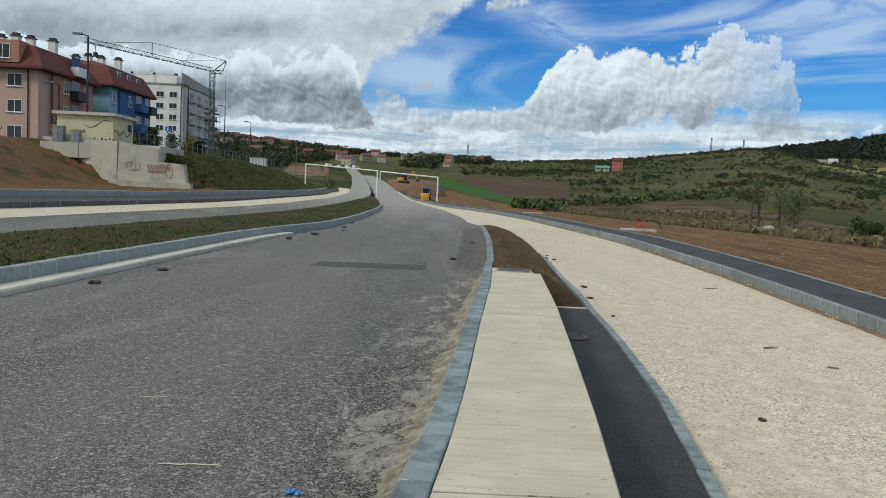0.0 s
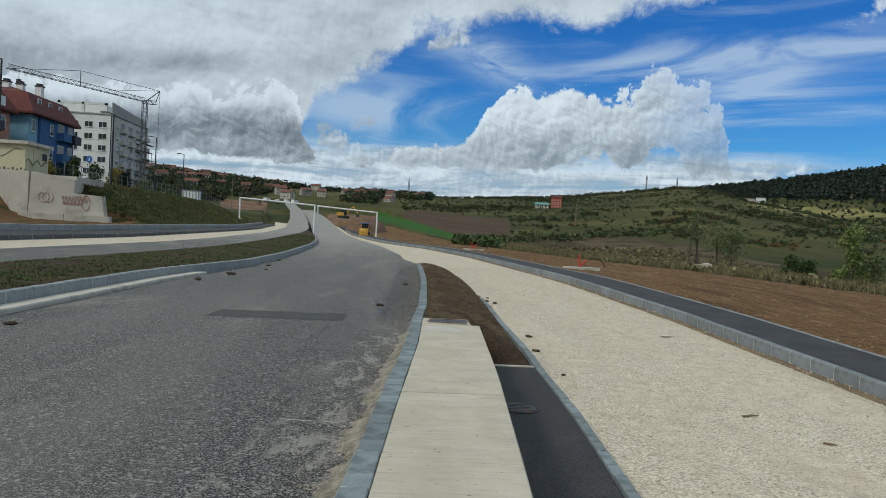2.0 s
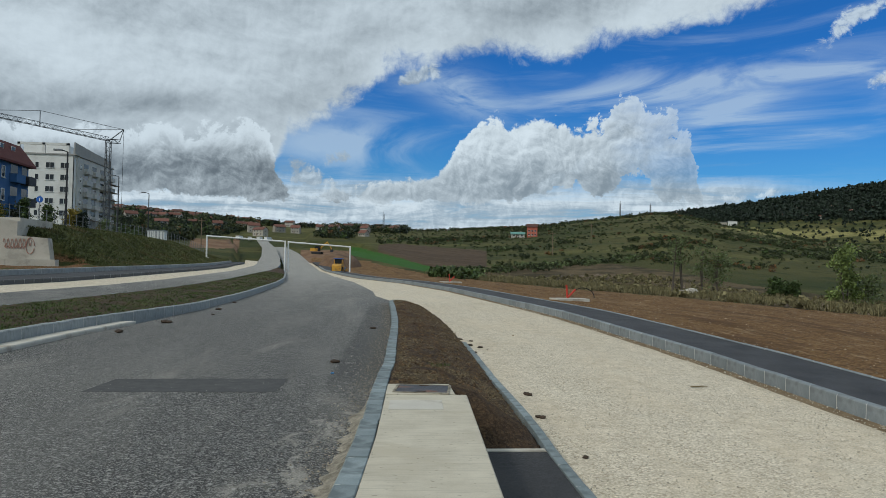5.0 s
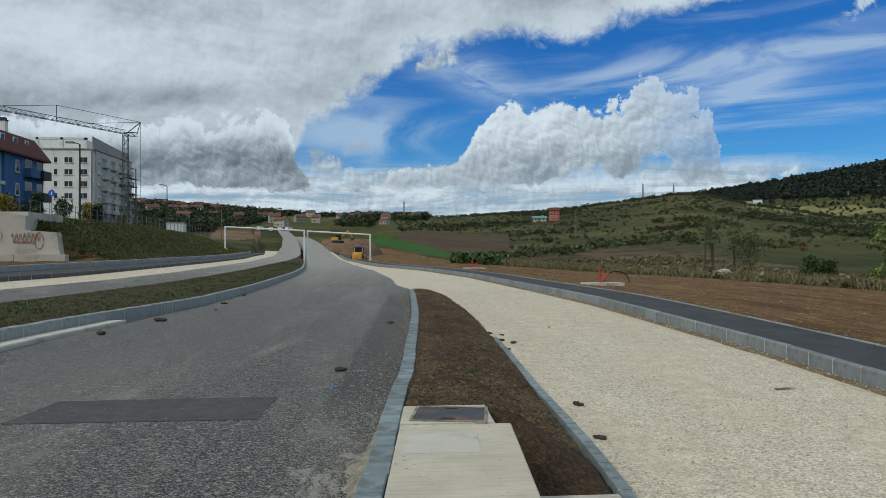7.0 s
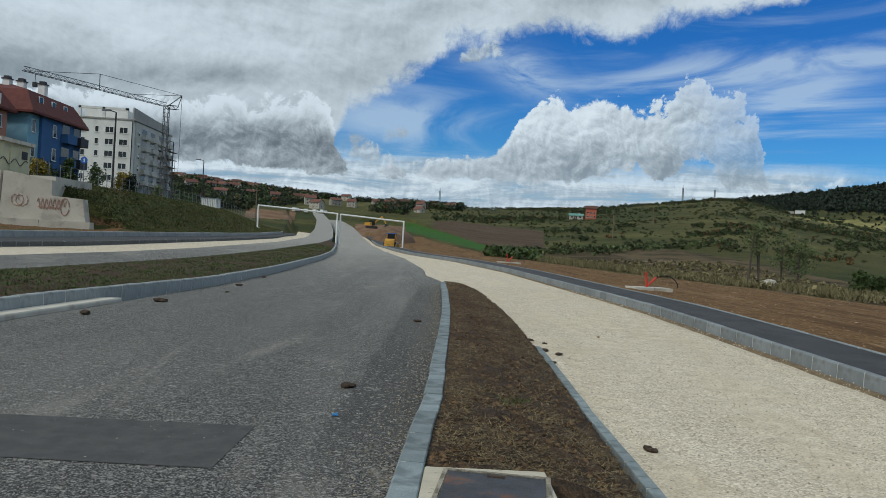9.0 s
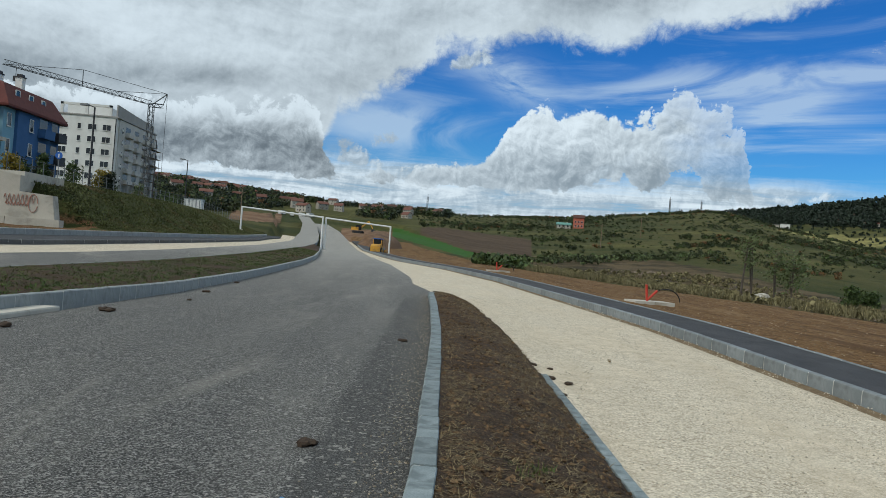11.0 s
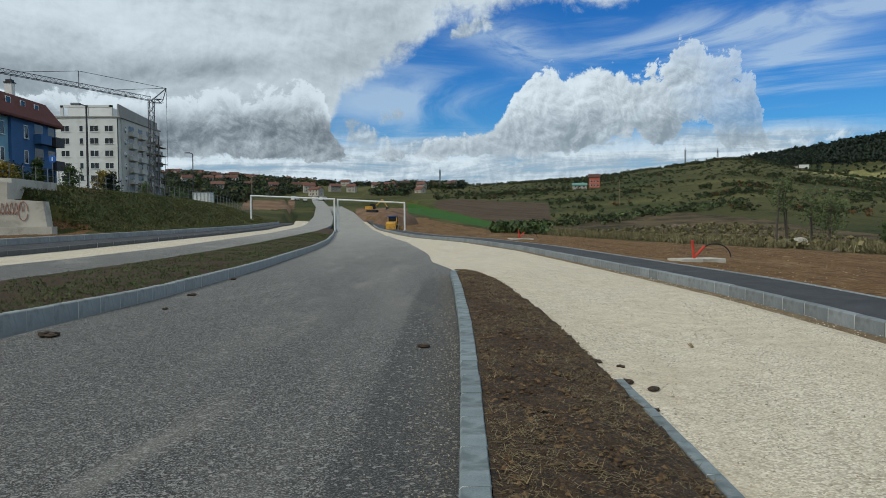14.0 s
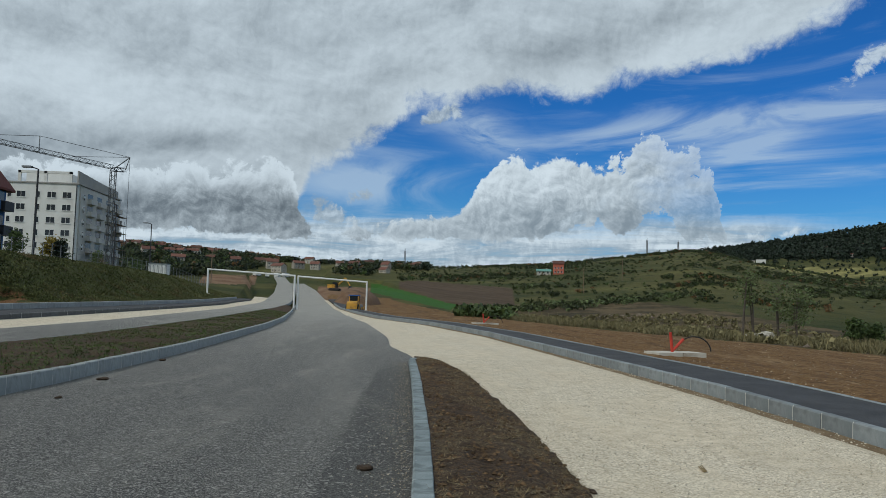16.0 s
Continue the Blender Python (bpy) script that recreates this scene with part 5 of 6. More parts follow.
for yy in np.arange(190, 213, 2.6):
    for xx in (-63.6, -62.5):
        part("standard", Geo().rod((xx, yy, z0), (xx, yy, z0 + (6.5 if yy < 205 else 15)), 0.06, n=6), M["steel"], scaf)
for k in range(8):
    lo = 190 if k < 3 else 205
    part("board", Geo().box(-63.7, lo, z0 + 2.0 * (k + 1), -62.4, 212.5, z0 + 2.0 * (k + 1) + 0.08), M["timber"], scaf)
for k in range(6):
    part("brace", Geo().rod((-62.5, 190 + 3.6 * k, z0), (-62.5, 193.6 + 3.6 * k, z0 + 6), 0.04, n=6), M["steel"], scaf)

# ---- tower crane ----
M["crane_steel"] = material("weathered_crane_steel", (0.05, 0.055, 0.06), (0.10, 0.105, 0.11), 2.0, 0.6, 0.0, 20.0)
crane = thing("tower_crane", "grey lattice tower crane with a raised jib cable", "crane")


def lattice(g, a, b, w, bays, r=0.07, flat=False):
    """Four chords with zigzag bracing between a and b."""
    a, b = Vector(a), Vector(b)
    u = (b - a).normalized()
    s = u.cross(Vector((0, 0, 1)))
    s = s.normalized() if s.length > 0.1 else Vector((1, 0, 0))
    v = s.cross(u)
    if v.z < 0:
        v = -v
    corners = [s * w / 2, -s * w / 2, v * w * 0.9] if flat else [(s + v) * w / 2, (s - v) * w / 2, (-s - v) * w / 2, (v - s) * w / 2]
    for c in corners:
        g.rod(a + c, b + c, r, n=5)
    for k in range(bays):
        p, q = a + (b - a) * (k / bays), a + (b - a) * ((k + 1) / bays)
        for j, c in enumerate(corners):
            d = corners[(j + 1) % len(corners)]
            g.rod(p + (c if k % 2 else d), q + (d if k % 2 else c), r * 0.6, n=4)
    return g


MAST = (-56.6, 184.5)
JIB = 28.8
mz = land_at(*MAST) - 0.5
part("mast", lattice(Geo(), (*MAST, mz), (*MAST, JIB), 1.0, 26, 0.08), M["crane_steel"], crane)
tip_ = Vector((-73.2, 154.8, JIB + 0.3))
part("jib", lattice(Geo(), (*MAST, JIB), tip_, 0.95, 34, 0.065, True), M["crane_steel"], crane)
back = Vector((MAST[0] + 1.6, MAST[1] + 2.6, JIB + 0.3))
part("counter_jib", lattice(Geo(), (*MAST, JIB), back, 0.8, 3, 0.07), M["crane_steel"], crane)
peak = Vector((MAST[0] + 2.7, MAST[1] + 1.8, JIB + 3.0))
part("tower_head", Geo().rod((*MAST, JIB), peak, 0.13, n=6).rod(back, peak, 0.1, n=6), M["steel"], crane)
m1 = Vector((*MAST, JIB)).lerp(tip_, 0.52)
post = m1 + Vector((0, 0, 3.2))
part("jib_post", Geo().rod(m1, post, 0.1, n=6), M["steel"], crane)
part("stay_cable", Geo().rod(peak, post, 0.05, n=5), M["dark_metal"], crane)
part("stay_cable", Geo().rod(post, tip_, 0.05, n=5), M["dark_metal"], crane)
part("stay_cable", Geo().rod(peak, Vector((*MAST, JIB + 1)).lerp(tip_, 0.3), 0.05, n=5), M["dark_metal"], crane)
part("hoist_cable", Geo().rod(peak, (peak.x, peak.y, mz + 1), 0.04, n=5), M["dark_metal"], crane)
hk = Vector((*MAST, JIB)).lerp(tip_, 0.93)
part("hook", Geo().rod(hk, hk - Vector((0, 0, 1.6)), 0.05, n=5).box(hk.x - 0.35, hk.y - 0.3, hk.z - 2.5, hk.x + 0.35, hk.y + 0.3, hk.z - 1.6), M["dark_metal"], crane)

# ---- substation and retaining wall ----
sub = thing("substation", "cream rendered transformer hut with painted scribbles", "transformer hut")
part("wall", Geo().box(-34.0, 66.9, 3.6, -29.1, 71.2, 7.15), M["cream"], sub)
part("roof", Geo().box(-34.3, 66.6, 7.15, -28.8, 71.5, 7.42), M["gutter"], sub)
part("door", Geo().box(-29.1, 68.3, 4.9, -29.05, 69.6, 6.9), M["cream"], sub, "painted steel door with scribbles")
part("vent", Geo().box(-29.1, 70.0, 6.1, -29.06, 70.8, 6.7), M["dark_metal"], sub)
M["spray_dark"] = material("dark_spray_paint", (0.05, 0.05, 0.05), (0.09, 0.09, 0.085), 6.0, 0.7, 0.0, 20.0)
M["spray_red"] = material("red_spray_paint", (0.34, 0.17, 0.13), (0.40, 0.22, 0.17), 6.0, 0.8, 0.0, 20.0)


def squiggle(name, pts, mat, parent, r=0.03, label=""):
    g = Geo()
    for p, q in zip(pts, pts[1:]):
        g.rod(p, q, r, n=4)
    return part(name, g, mat, parent, label)


squiggle("scribble", [(-31.6 + 0.12 * k, 66.88, 6.35 - 0.25 * math.sin(k * 0.32) + 0.0008 * k * k) for k in range(20)], M["spray_dark"], sub, 0.025)
squiggle("scribble", [(-29.04, 67.0 + 0.2 * k, 5.8 + 0.22 * math.sin(k * 0.8)) for k in range(20)], M["spray_dark"], sub, 0.03)
for k in range(7):
    part("scribble", Geo().box(-31.1 + 0.33 * k, 66.885, 4.85 + 0.12 * (k % 3), -30.95 + 0.33 * k, 66.9, 5.15 + 0.1 * (k % 2)), M["spray_dark"], sub)
txt = bpy.data.curves.new("scribble", "FONT")
txt.body, txt.size, txt.extrude = "ACAB", 0.42, 0.002
txt.materials.append(M["spray_dark"])
tx = new("scribble", txt)
tx.parent = sub
tx.matrix_basis = pose(-32.6, 66.88, 5.62, 90, 0, 0)
for x0, w, h in ((-33.95, 0.95, 1.35), (-32.35, 0.75, 1.0)):
    cab = thing("electric_cabinet", "pale grey metal electric cabinet beside the hut", "electric cabinet", "electric cabinets", at=pose(x0, 66.0, 4.72))
    part("body", Geo().box(0, 0, 0, w, 0.45, h), M["kerb_pale"], cab)
    part("door", Geo().box(0.05, -0.02, 0.1, w / 2 - 0.02, 0.0, h - 0.1), M["kerb_pale"], cab)
    part("door", Geo().box(w / 2 + 0.02, -0.02, 0.1, w - 0.05, 0.0, h - 0.1), M["kerb_pale"], cab)
    part("cap", Geo().box(-0.04, -0.04, h, w + 0.04, 0.48, h + 0.06), M["gutter"], cab)
wall = thing("retaining_wall", "stepped cast-concrete retaining wall with red spray scribbles", "retaining wall", kind="structure")
part("face", Geo().prism([(-28.0, 0.6), (-21.9, 0.6), (-22.3, 3.2), (-24.45, 3.35), (-24.45, 4.4), (-27.8, 4.92)], 65.2, 66.0), M["wall_concrete"], wall)
g = Geo()
a, b = Vector((-28.0, 65.2, 0)), Vector((-35.6, 67.6, 0))
nrm = Vector((0.3, 0.95, 0))
for p, zl, zh in ((a, 0.8, 4.92), (b, 4.2, 5.2)):
    g.v += [(p.x, p.y, zl), (p.x, p.y, zh), (p.x + nrm.x * 0.5, p.y + nrm.y * 0.5, zh), (p.x + nrm.x * 0.5, p.y + nrm.y * 0.5, zl)]
g.f = [(0, 4, 5, 1), (1, 5, 6, 2), (2, 6, 7, 3), (3, 7, 4, 0), (0, 1, 2, 3), (7, 6, 5, 4)]
part("wing", g, M["wall_concrete"], wall)
part("platform", Geo().box(-35, 66.02, 3.4, -24.6, 72, 4.72), M["wall_concrete"], wall)
for k in range(2):
    part("plinth", Geo().box(-28.4 + 3.5 * k, 64.5, 0.4, -24.94 + 3.5 * k, 65.19, 1.62), M["wall_concrete"], wall)
part("joint", Geo().box(-31.7, 66.0, 2.4, -31.66, 66.34, 5.0), M["spray_dark"], wall)
squiggle("scribble", [(-27.0 + 0.35 * math.cos(k * 0.8) + 0.04 * k, 65.17, 2.9 + 0.4 * math.sin(k * 0.8)) for k in range(18)], M["spray_red"], wall, 0.018)
squiggle("scribble", [(-25.4 + 0.06 * k, 65.17, 2.85 + 0.3 * math.sin(k * 1.35)) for k in range(34)], M["spray_red"], wall, 0.018)
squiggle("scribble", [(-25.3 + 0.06 * k, 65.17, 2.5 + 0.12 * math.sin(k * 1.9)) for k in range(26)], M["spray_red"], wall, 0.025)
squiggle("scribble", [(-23.5 + 0.3 * math.cos(k * 0.5), 65.17, 2.6 + 0.6 * math.sin(k * 0.5)) for k in range(13)], M["spray_red"], wall, 0.025)
# ---- street lamps ----
def lamp(x, y, top, arm=0.7, turn=0.0):
    z = land_at(x, y)
    ob = thing("street_lamp", "dark steel street lamp with a flat head", "street lamp", "street lamps", at=pose(x, y, z, 0, 0, turn))
    h = top - z
    part("pole", Geo().rod((0, 0, -0.3), (0, 0, h), 0.13, 0.08, 10), M["dark_metal"], ob)
    part("arm", Geo().rod((0, 0, h), (-arm, 0, h + 0.2), 0.05, n=6), M["dark_metal"], ob)
    part("head", Geo().box(-arm - 0.75, -0.2, h + 0.1, -arm + 0.1, 0.2, h + 0.28), M["steel"], ob)
    return ob


for x, y, top in ((-34.0, 72.5, 15.0), (-31.5, 93.3, 13.5), (-41.9, 144.9, 16.5), (-41.1, 161.2, 15.1)):
    lamp(x, y, top)
lamp(-41.5, 82.0, 11.5, 0.6, 30)

# ---- fence, sign, hut ----
fence = thing("fence", "wire fence with thin steel posts along the terrace edge", "fence")
prev = None
for k in range(46):
    y = 71.5 + k * 2.0
    x = -28.6 - 0.02 * (y - 70)
    z = land_at(x, y)
    part("post", Geo().rod((x, y, z - 0.1), (x, y, z + 1.5), 0.035, n=6), M["steel"], fence)
    if prev:
        for hh in (0.4, 0.9, 1.4):
            part("wire", Geo().rod((prev[0], prev[1], prev[2] + hh), (x, y, z + hh), 0.012, n=4, caps=False), M["steel"], fence)
    prev = (x, y, z)
sx, sy = -30.5, 84.0
sz = land_at(sx, sy)
sign = thing("road_sign", "round blue road sign on a thin steel post", "road sign", at=pose(sx, sy, sz))
part("post", Geo().rod((0, 0, 0), (0, 0, 3.0), 0.035, n=8), M["steel"], sign)
M["sign_blue"] = material("sign_blue", (0.02, 0.10, 0.40), (0.03, 0.13, 0.46), 3.0, 0.4, 0.0, 20.0)
part("plate", Geo().rod((0, -0.04, 2.6), (0, -0.06, 2.6), 0.32, n=20), M["sign_blue"], sign)
part("arrow", Geo().box(-0.05, -0.067, 2.42, 0.05, -0.061, 2.75), M["frame_white"], sign)
hx, hy = -39.2, 160.0
hz = land_at(hx, hy)
hut = thing("white_hut", "small white metal site hut on the terrace", "site hut", at=pose(hx, hy, hz))
part("footing", Geo().box(-2.3, -0.1, -0.4, 2.1, 2.5, 0.9), M["wall_concrete"], hut)
part("body", Geo().box(-1.7, 0, 0.9, 1.5, 2.4, 3.3), M["frame_white"], hut)
part("roof", Geo().box(-1.8, -0.1, 3.3, 1.6, 2.5, 3.45), M["kerb_pale"], hut)
for k in range(5):
    part("panel_rib", Geo().box(-1.6 + 0.7 * k, -0.04, 1.0, -1.52 + 0.7 * k, 0, 3.2), M["kerb"], hut)
shed = thing("lean_to", "small timber lean-to with a pale sheet roof", "shed", at=pose(-57.5, 178, land_at(-57.5, 178)))
for xx in (-1.5, 1.5):
    part("post", Geo().box(xx - 0.07, -0.07, 0, xx + 0.07, 0.07, 2.2), M["timber"], shed)
    part("post", Geo().box(xx - 0.07, 2.0, 0, xx + 0.07, 2.14, 2.8), M["timber"], shed)
part("roof", Geo().prism([(-0.4, 2.15), (2.4, 2.85), (2.4, 2.93), (-0.4, 2.23)], -2, 2, "x"), M["kerb_pale"], shed)

# ---- height gauges over the road ----
def gauge(x0, x1, y, z0, z1, t0, t1):
    ob = thing("height_gauge", "white steel portal frame spanning the carriageway", "height gauge", "height gauges")
    part("post", Geo().rod((x0, y, z0 - 0.4), (x0, y, t0), 0.13, n=10), M["metal_white"], ob)
    part("post", Geo().rod((x1, y, z1 - 0.4), (x1, y, t1), 0.13, n=10), M["metal_white"], ob)
    part("beam", Geo().rod((x0 - 0.1, y, t0), (x1 + 0.1, y, t1), 0.12, n=10), M["metal_white"], ob)
    for x, z in ((x0, z0), (x1, z1)):
        part("footing", Geo().box(x - 0.3, y - 0.3, z - 0.6, x + 0.3, y + 0.3, z + 0.05), M["gutter"], ob)


gauge(-23.6, -11.35, 130, land_at(-23.6, 130), float(main_z(-11.3, 130)), 5.95, 5.35)
gauge(-10.9, -1.0, 130.4, float(main_z(-10.9, 130)), land_at(-1.0, 130), 5.3, 4.72)

# ---- machines ----
def roller(x, y, turn):
    z = land_at(x, y)
    ob = thing("road_roller", "yellow road roller with a dark cab parked beside the road", "road roller", at=pose(x, y, z, 0, 0, turn))
    part("drum", Geo().rod((-0.95, -1.5, 0.7), (0.95, -1.5, 0.7), 0.7, n=20), M["steel"], ob)
    part("drum_frame", Geo().box(-1.1, -2.3, 0.55, -0.97, -0.5, 0.95).box(0.97, -2.3, 0.55, 1.1, -0.5, 0.95).box(-1.1, -2.4, 0.5, 1.1, -2.25, 1.0), M["yellow_paint"], ob)
    part("body", Geo().box(-0.8, -0.5, 0.6, 0.8, 2.4, 1.5).prism([(0.6, 1.5), (2.4, 1.5), (2.3, 1.75), (0.8, 1.9)], -0.75, 0.75, "x"), M["yellow_paint"], ob)
    cab = part("cab", Geo().box(-0.7, -0.4, 1.5, 0.7, 0.75, 2.7), M["glass"], ob)
    part("roof", Geo().box(-0.8, -0.5, 2.7, 0.8, 0.85, 2.82), M["sign_blue"], cab)
    for sx_ in (-0.68, 0.68):
        for sy_ in (-0.42, 0.74):
            part("pillar", Geo().box(sx_ - 0.05, sy_ - 0.03, 1.5, sx_ + 0.05, sy_ + 0.03, 2.7), M["yellow_paint"], cab)
    for sx_ in (-0.95, 0.6):
        wh = part("wheel", Geo().rod((sx_, 1.5, 0.7), (sx_ + 0.4, 1.5, 0.7), 0.7, n=18), M["rubber"], ob)
        part("rim", Geo().rod((sx_ - 0.02, 1.5, 0.7), (sx_ + 0.42, 1.5, 0.7), 0.32, n=12), M["yellow_paint"], wh)
    return ob


def excavator(x, y, turn):
    z = land_at(x, y)
    ob = thing("excavator", "orange tracked excavator on the earthworks", "excavator", at=pose(x, y, z, 0, 0, turn))
    for sx_ in (-1.2, 0.7):
        part("track", Geo().prism([(-1.7, 0.35), (-1.4, 0), (1.4, 0), (1.7, 0.35), (1.4, 0.75), (-1.4, 0.75)], sx_, sx_ + 0.5, "x"), M["rubber"], ob)
    part("body", Geo().box(-1.2, -0.6, 0.9, 1.2, 2.0, 1.9), M["yellow_paint"], ob)
    part("cab", Geo().box(-1.2, -1.2, 0.9, -0.2, 0.3, 2.6), M["glass"], ob)
    part("boom", Geo().rod((0.2, -0.6, 1.5), (0.2, -3.4, 4.0), 0.25, 0.2, 6), M["yellow_paint"], ob)
    part("stick", Geo().rod((0.2, -3.4, 4.0), (0.2, -5.0, 1.6), 0.18, 0.14, 6), M["yellow_paint"], ob)
    part("bucket", Geo().prism([(-5.4, 0.5), (-4.6, 0.7), (-4.7, 1.5), (-5.2, 1.6)], -0.3, 0.7, "x"), M["dark_metal"], ob)
    return ob


roller(-3.0, 139.0, 172)
excavator(-13.5, 258.0, 70)


M["spoil"] = material("spoil_earth", (0.10, 0.055, 0.03), (0.20, 0.12, 0.065), 0.6, 0.97, 0.8, 4.0, dist=0.1, c3=(0.07, 0.042, 0.025), s3=0.35)
g = Geo()
for i in range(25):
    for j in range(33):
        u, v = i / 24 * 2 - 1, j / 32 * 2 - 1
        h = max(0.0, 1 - (u * u + v * v)) ** 0.6
        x, y = -4.2 + 5.2 * u, 188 + 22 * v
        g.v.append((x, y, land_at(x, y) - 0.3 + 3.3 * h + h * (0.35 * noise.noise((x * 0.5, y * 0.25, 1.0)) + 0.12 * math.sin(x * 3.0 + 0.4 * y))))
g.f = [(i * 33 + j, (i + 1) * 33 + j, (i + 1) * 33 + j + 1, i * 33 + j + 1) for i in range(24) for j in range(32)]
thing("spoil_heap", "long heap of brown excavated earth beside the road works", "earth heap", kind="structure", geo=g, mat=M["spoil"], smooth=True)


def standpipe(x, y, turn):
    z = land_at(x, y)
    ob = thing("utility_chamber", "concrete chamber lid with red marker pipes and a black hose", "utility chamber", "utility chambers", at=pose(x, y, z + 0.0, 0, 0, turn))
    g = Geo().box(-0.95, -0.6, -0.2, 0.95, 0.6, 0.12)
    part("lid", g, M["gutter"], ob)
    part("kerb_joint", Geo().box(-0.02, -0.605, 0.0, 0.02, 0.605, 0.123), M["mortar"], ob)
    part("red_pipe", Geo().rod((-0.1, 0, 0.1), (-0.18, 0, 0.85), 0.055, n=10), M["red_paint"], ob)
    part("red_pipe", Geo().rod((-0.1, 0, 0.15), (0.35, 0, 0.6), 0.045, 0.06, 10), M["red_paint"], ob)
    g = Geo()
    pts = [(0.1 + 0.7 * (1 - math.cos(t)), 0.0, 0.15 + 0.55 * math.sin(t)) for t in np.linspace(0.3, math.pi, 14)]
    for p, q in zip(pts, pts[1:]):
        g.rod(p, q, 0.025, n=6)
    part("hose", g, M["rubber"], ob)
    return ob


standpipe(12.25, 47.3, 8)
standpipe(9.6, 80.5, 12)

# ---- plants ----
def leaf_material(name, c1, c2, k=0.45):
    return material(name, c1, c2, 0.35, 0.7, 0.0, 3.0, island=k)


M["leaf"] = leaf_material("green_leaves", (0.035, 0.06, 0.016), (0.075, 0.11, 0.03))
M["leaf_pale"] = leaf_material("pale_green_leaves", (0.075, 0.105, 0.035), (0.13, 0.16, 0.065))
M["poplar"] = leaf_material("fresh_poplar_leaves", (0.10, 0.14, 0.03), (0.19, 0.24, 0.07))
M["leaf_gold"] = leaf_material("yellow_autumn_leaves", (0.20, 0.15, 0.02), (0.32, 0.24, 0.04))
M["leaf_rust"] = leaf_material("rusty_autumn_leaves", (0.10, 0.05, 0.018), (0.165, 0.085, 0.03))
M["conifer"] = leaf_material("dark_conifer", (0.008, 0.017, 0.010), (0.018, 0.03, 0.015))
M["bush"] = leaf_material("hillside_scrub", (0.016, 0.027, 0.008), (0.048, 0.058, 0.017), 0.55)
M["rubble"] = material("broken_rubble", (0.09, 0.07, 0.05), (0.26, 0.21, 0.165), 1.0, 0.95, 0.2, 8.0, island=0.5)
M["bark"] = material("bark", (0.06, 0.05, 0.04), (0.12, 0.10, 0.08), 4.0, 0.9, 0.4, 30.0)
M["reed"] = material("tall_dry_grass", (0.12, 0.105, 0.05), (0.20, 0.175, 0.085), 1.0, 0.9, 0.0, 6.0, island=0.45)


def leaves(centres, spread, count, size, seed):
    """Small leaf quads round the centres."""
    r = np.random.RandomState(seed)
    c = np.asarray(centres)[r.randint(0, len(centres), count)]
    p = c + r.normal(0, 1, (count, 3)) * np.asarray(spread)
    a, b = r.normal(0, 1, (count, 3)), r.normal(0, 1, (count, 3))
    a /= np.linalg.norm(a, axis=1)[:, None]
    b -= a * (a * b).sum(1)[:, None]
    b /= np.linalg.norm(b, axis=1)[:, None]
    s = size * r.uniform(0.5, 1.4, (count, 1))
    g = Geo()
    g.v = np.stack([p - a * s, p + b * s * 0.6, p + a * s, p - b * s * 0.6], 1).reshape(-1, 3).tolist()
    g.f = np.arange(4 * count).reshape(-1, 4).tolist()
    return g


def tree(x, y, h, w, leaf, label, seed, stems=1, count=1500, size=0.16, bare=0.35, dense=1.0):
    r = random.Random(seed)
    ob = thing("tree", label, "tree", "trees", at=pose(x, y, land_at(x, y)))
    g, ends = Geo(), []
    for s in range(stems):
        bx, by = r.uniform(-0.3, 0.3) * (stems > 1), r.uniform(-0.3, 0.3) * (stems > 1)
        lean = (r.uniform(-0.1, 0.1) * h, r.uniform(-0.1, 0.1) * h)
        top = Vector((bx + lean[0], by + lean[1], h * r.uniform(0.82, 0.95)))
        base = Vector((bx, by, -0.2))
        mid = base.lerp(top, 0.5) + Vector((r.uniform(-0.2, 0.2), r.uniform(-0.2, 0.2), 0))
        rad = 0.022 * h / (stems ** 0.4)
        g.rod(base, mid, rad, rad * 0.65, 7).rod(mid, top, rad * 0.65, rad * 0.15, 6)
        for k in range(9):
            t = bare + (1 - bare) * (k + r.random()) / 9
            p = (base.lerp(mid, t * 2) if t < 0.5 else mid.lerp(top, t * 2 - 1))
            a = r.uniform(0, math.tau)
            ln = w * (1.05 - 0.6 * t) * r.uniform(0.5, 1.0)
            e = p + Vector((math.cos(a) * ln, math.sin(a) * ln, ln * r.uniform(0.35, 0.9)))
            g.rod(p, e, rad * 0.3, rad * 0.08, 5, False)
            ends += [e, p.lerp(e, 0.6)]
        ends.append(top)
    part("trunk", g, M["bark"], ob)
    part("crown", leaves(ends, (0.16 * w + 0.1, 0.16 * w + 0.1, 0.13 * w + 0.08), int(count * dense), size, seed), M[leaf], ob)
    return ob


pale = "slender young tree with thin pale-green foliage"
tree(39.9, 98.5, 7.6, 1.7, "leaf_pale", pale, 1, 1, 620, 0.12, 0.5)
tree(41.2, 98.8, 7.4, 1.6, "leaf_pale", "slender young tree with sparse foliage", 2, 2, 420, 0.12, 0.5)
tree(43.4, 97.2, 6.2, 1.8, "leaf_pale", pale, 3, 2, 650, 0.12, 0.35)
tree(44.9, 96.4, 5.6, 2.2, "leaf_pale", "spreading thin-leaved tree beside the brown field", 4, 3, 1000, 0.14, 0.25)
tree(43.7, 69.6, 5.7, 1.3, "poplar", "bushy pale-green poplar at the field edge", 5, 2, 2600, 0.14, 0.08)
tree(46.0, 70.0, 3.0, 1.3, "leaf_pale", "low bushy tree at the field edge", 6, 3, 900, 0.13, 0.05)
tree(62.0, 113.0, 2.8, 1.3, "leaf", "dark spreading bush in the rough valley", 7, 4, 2400, 0.17, 0.03)
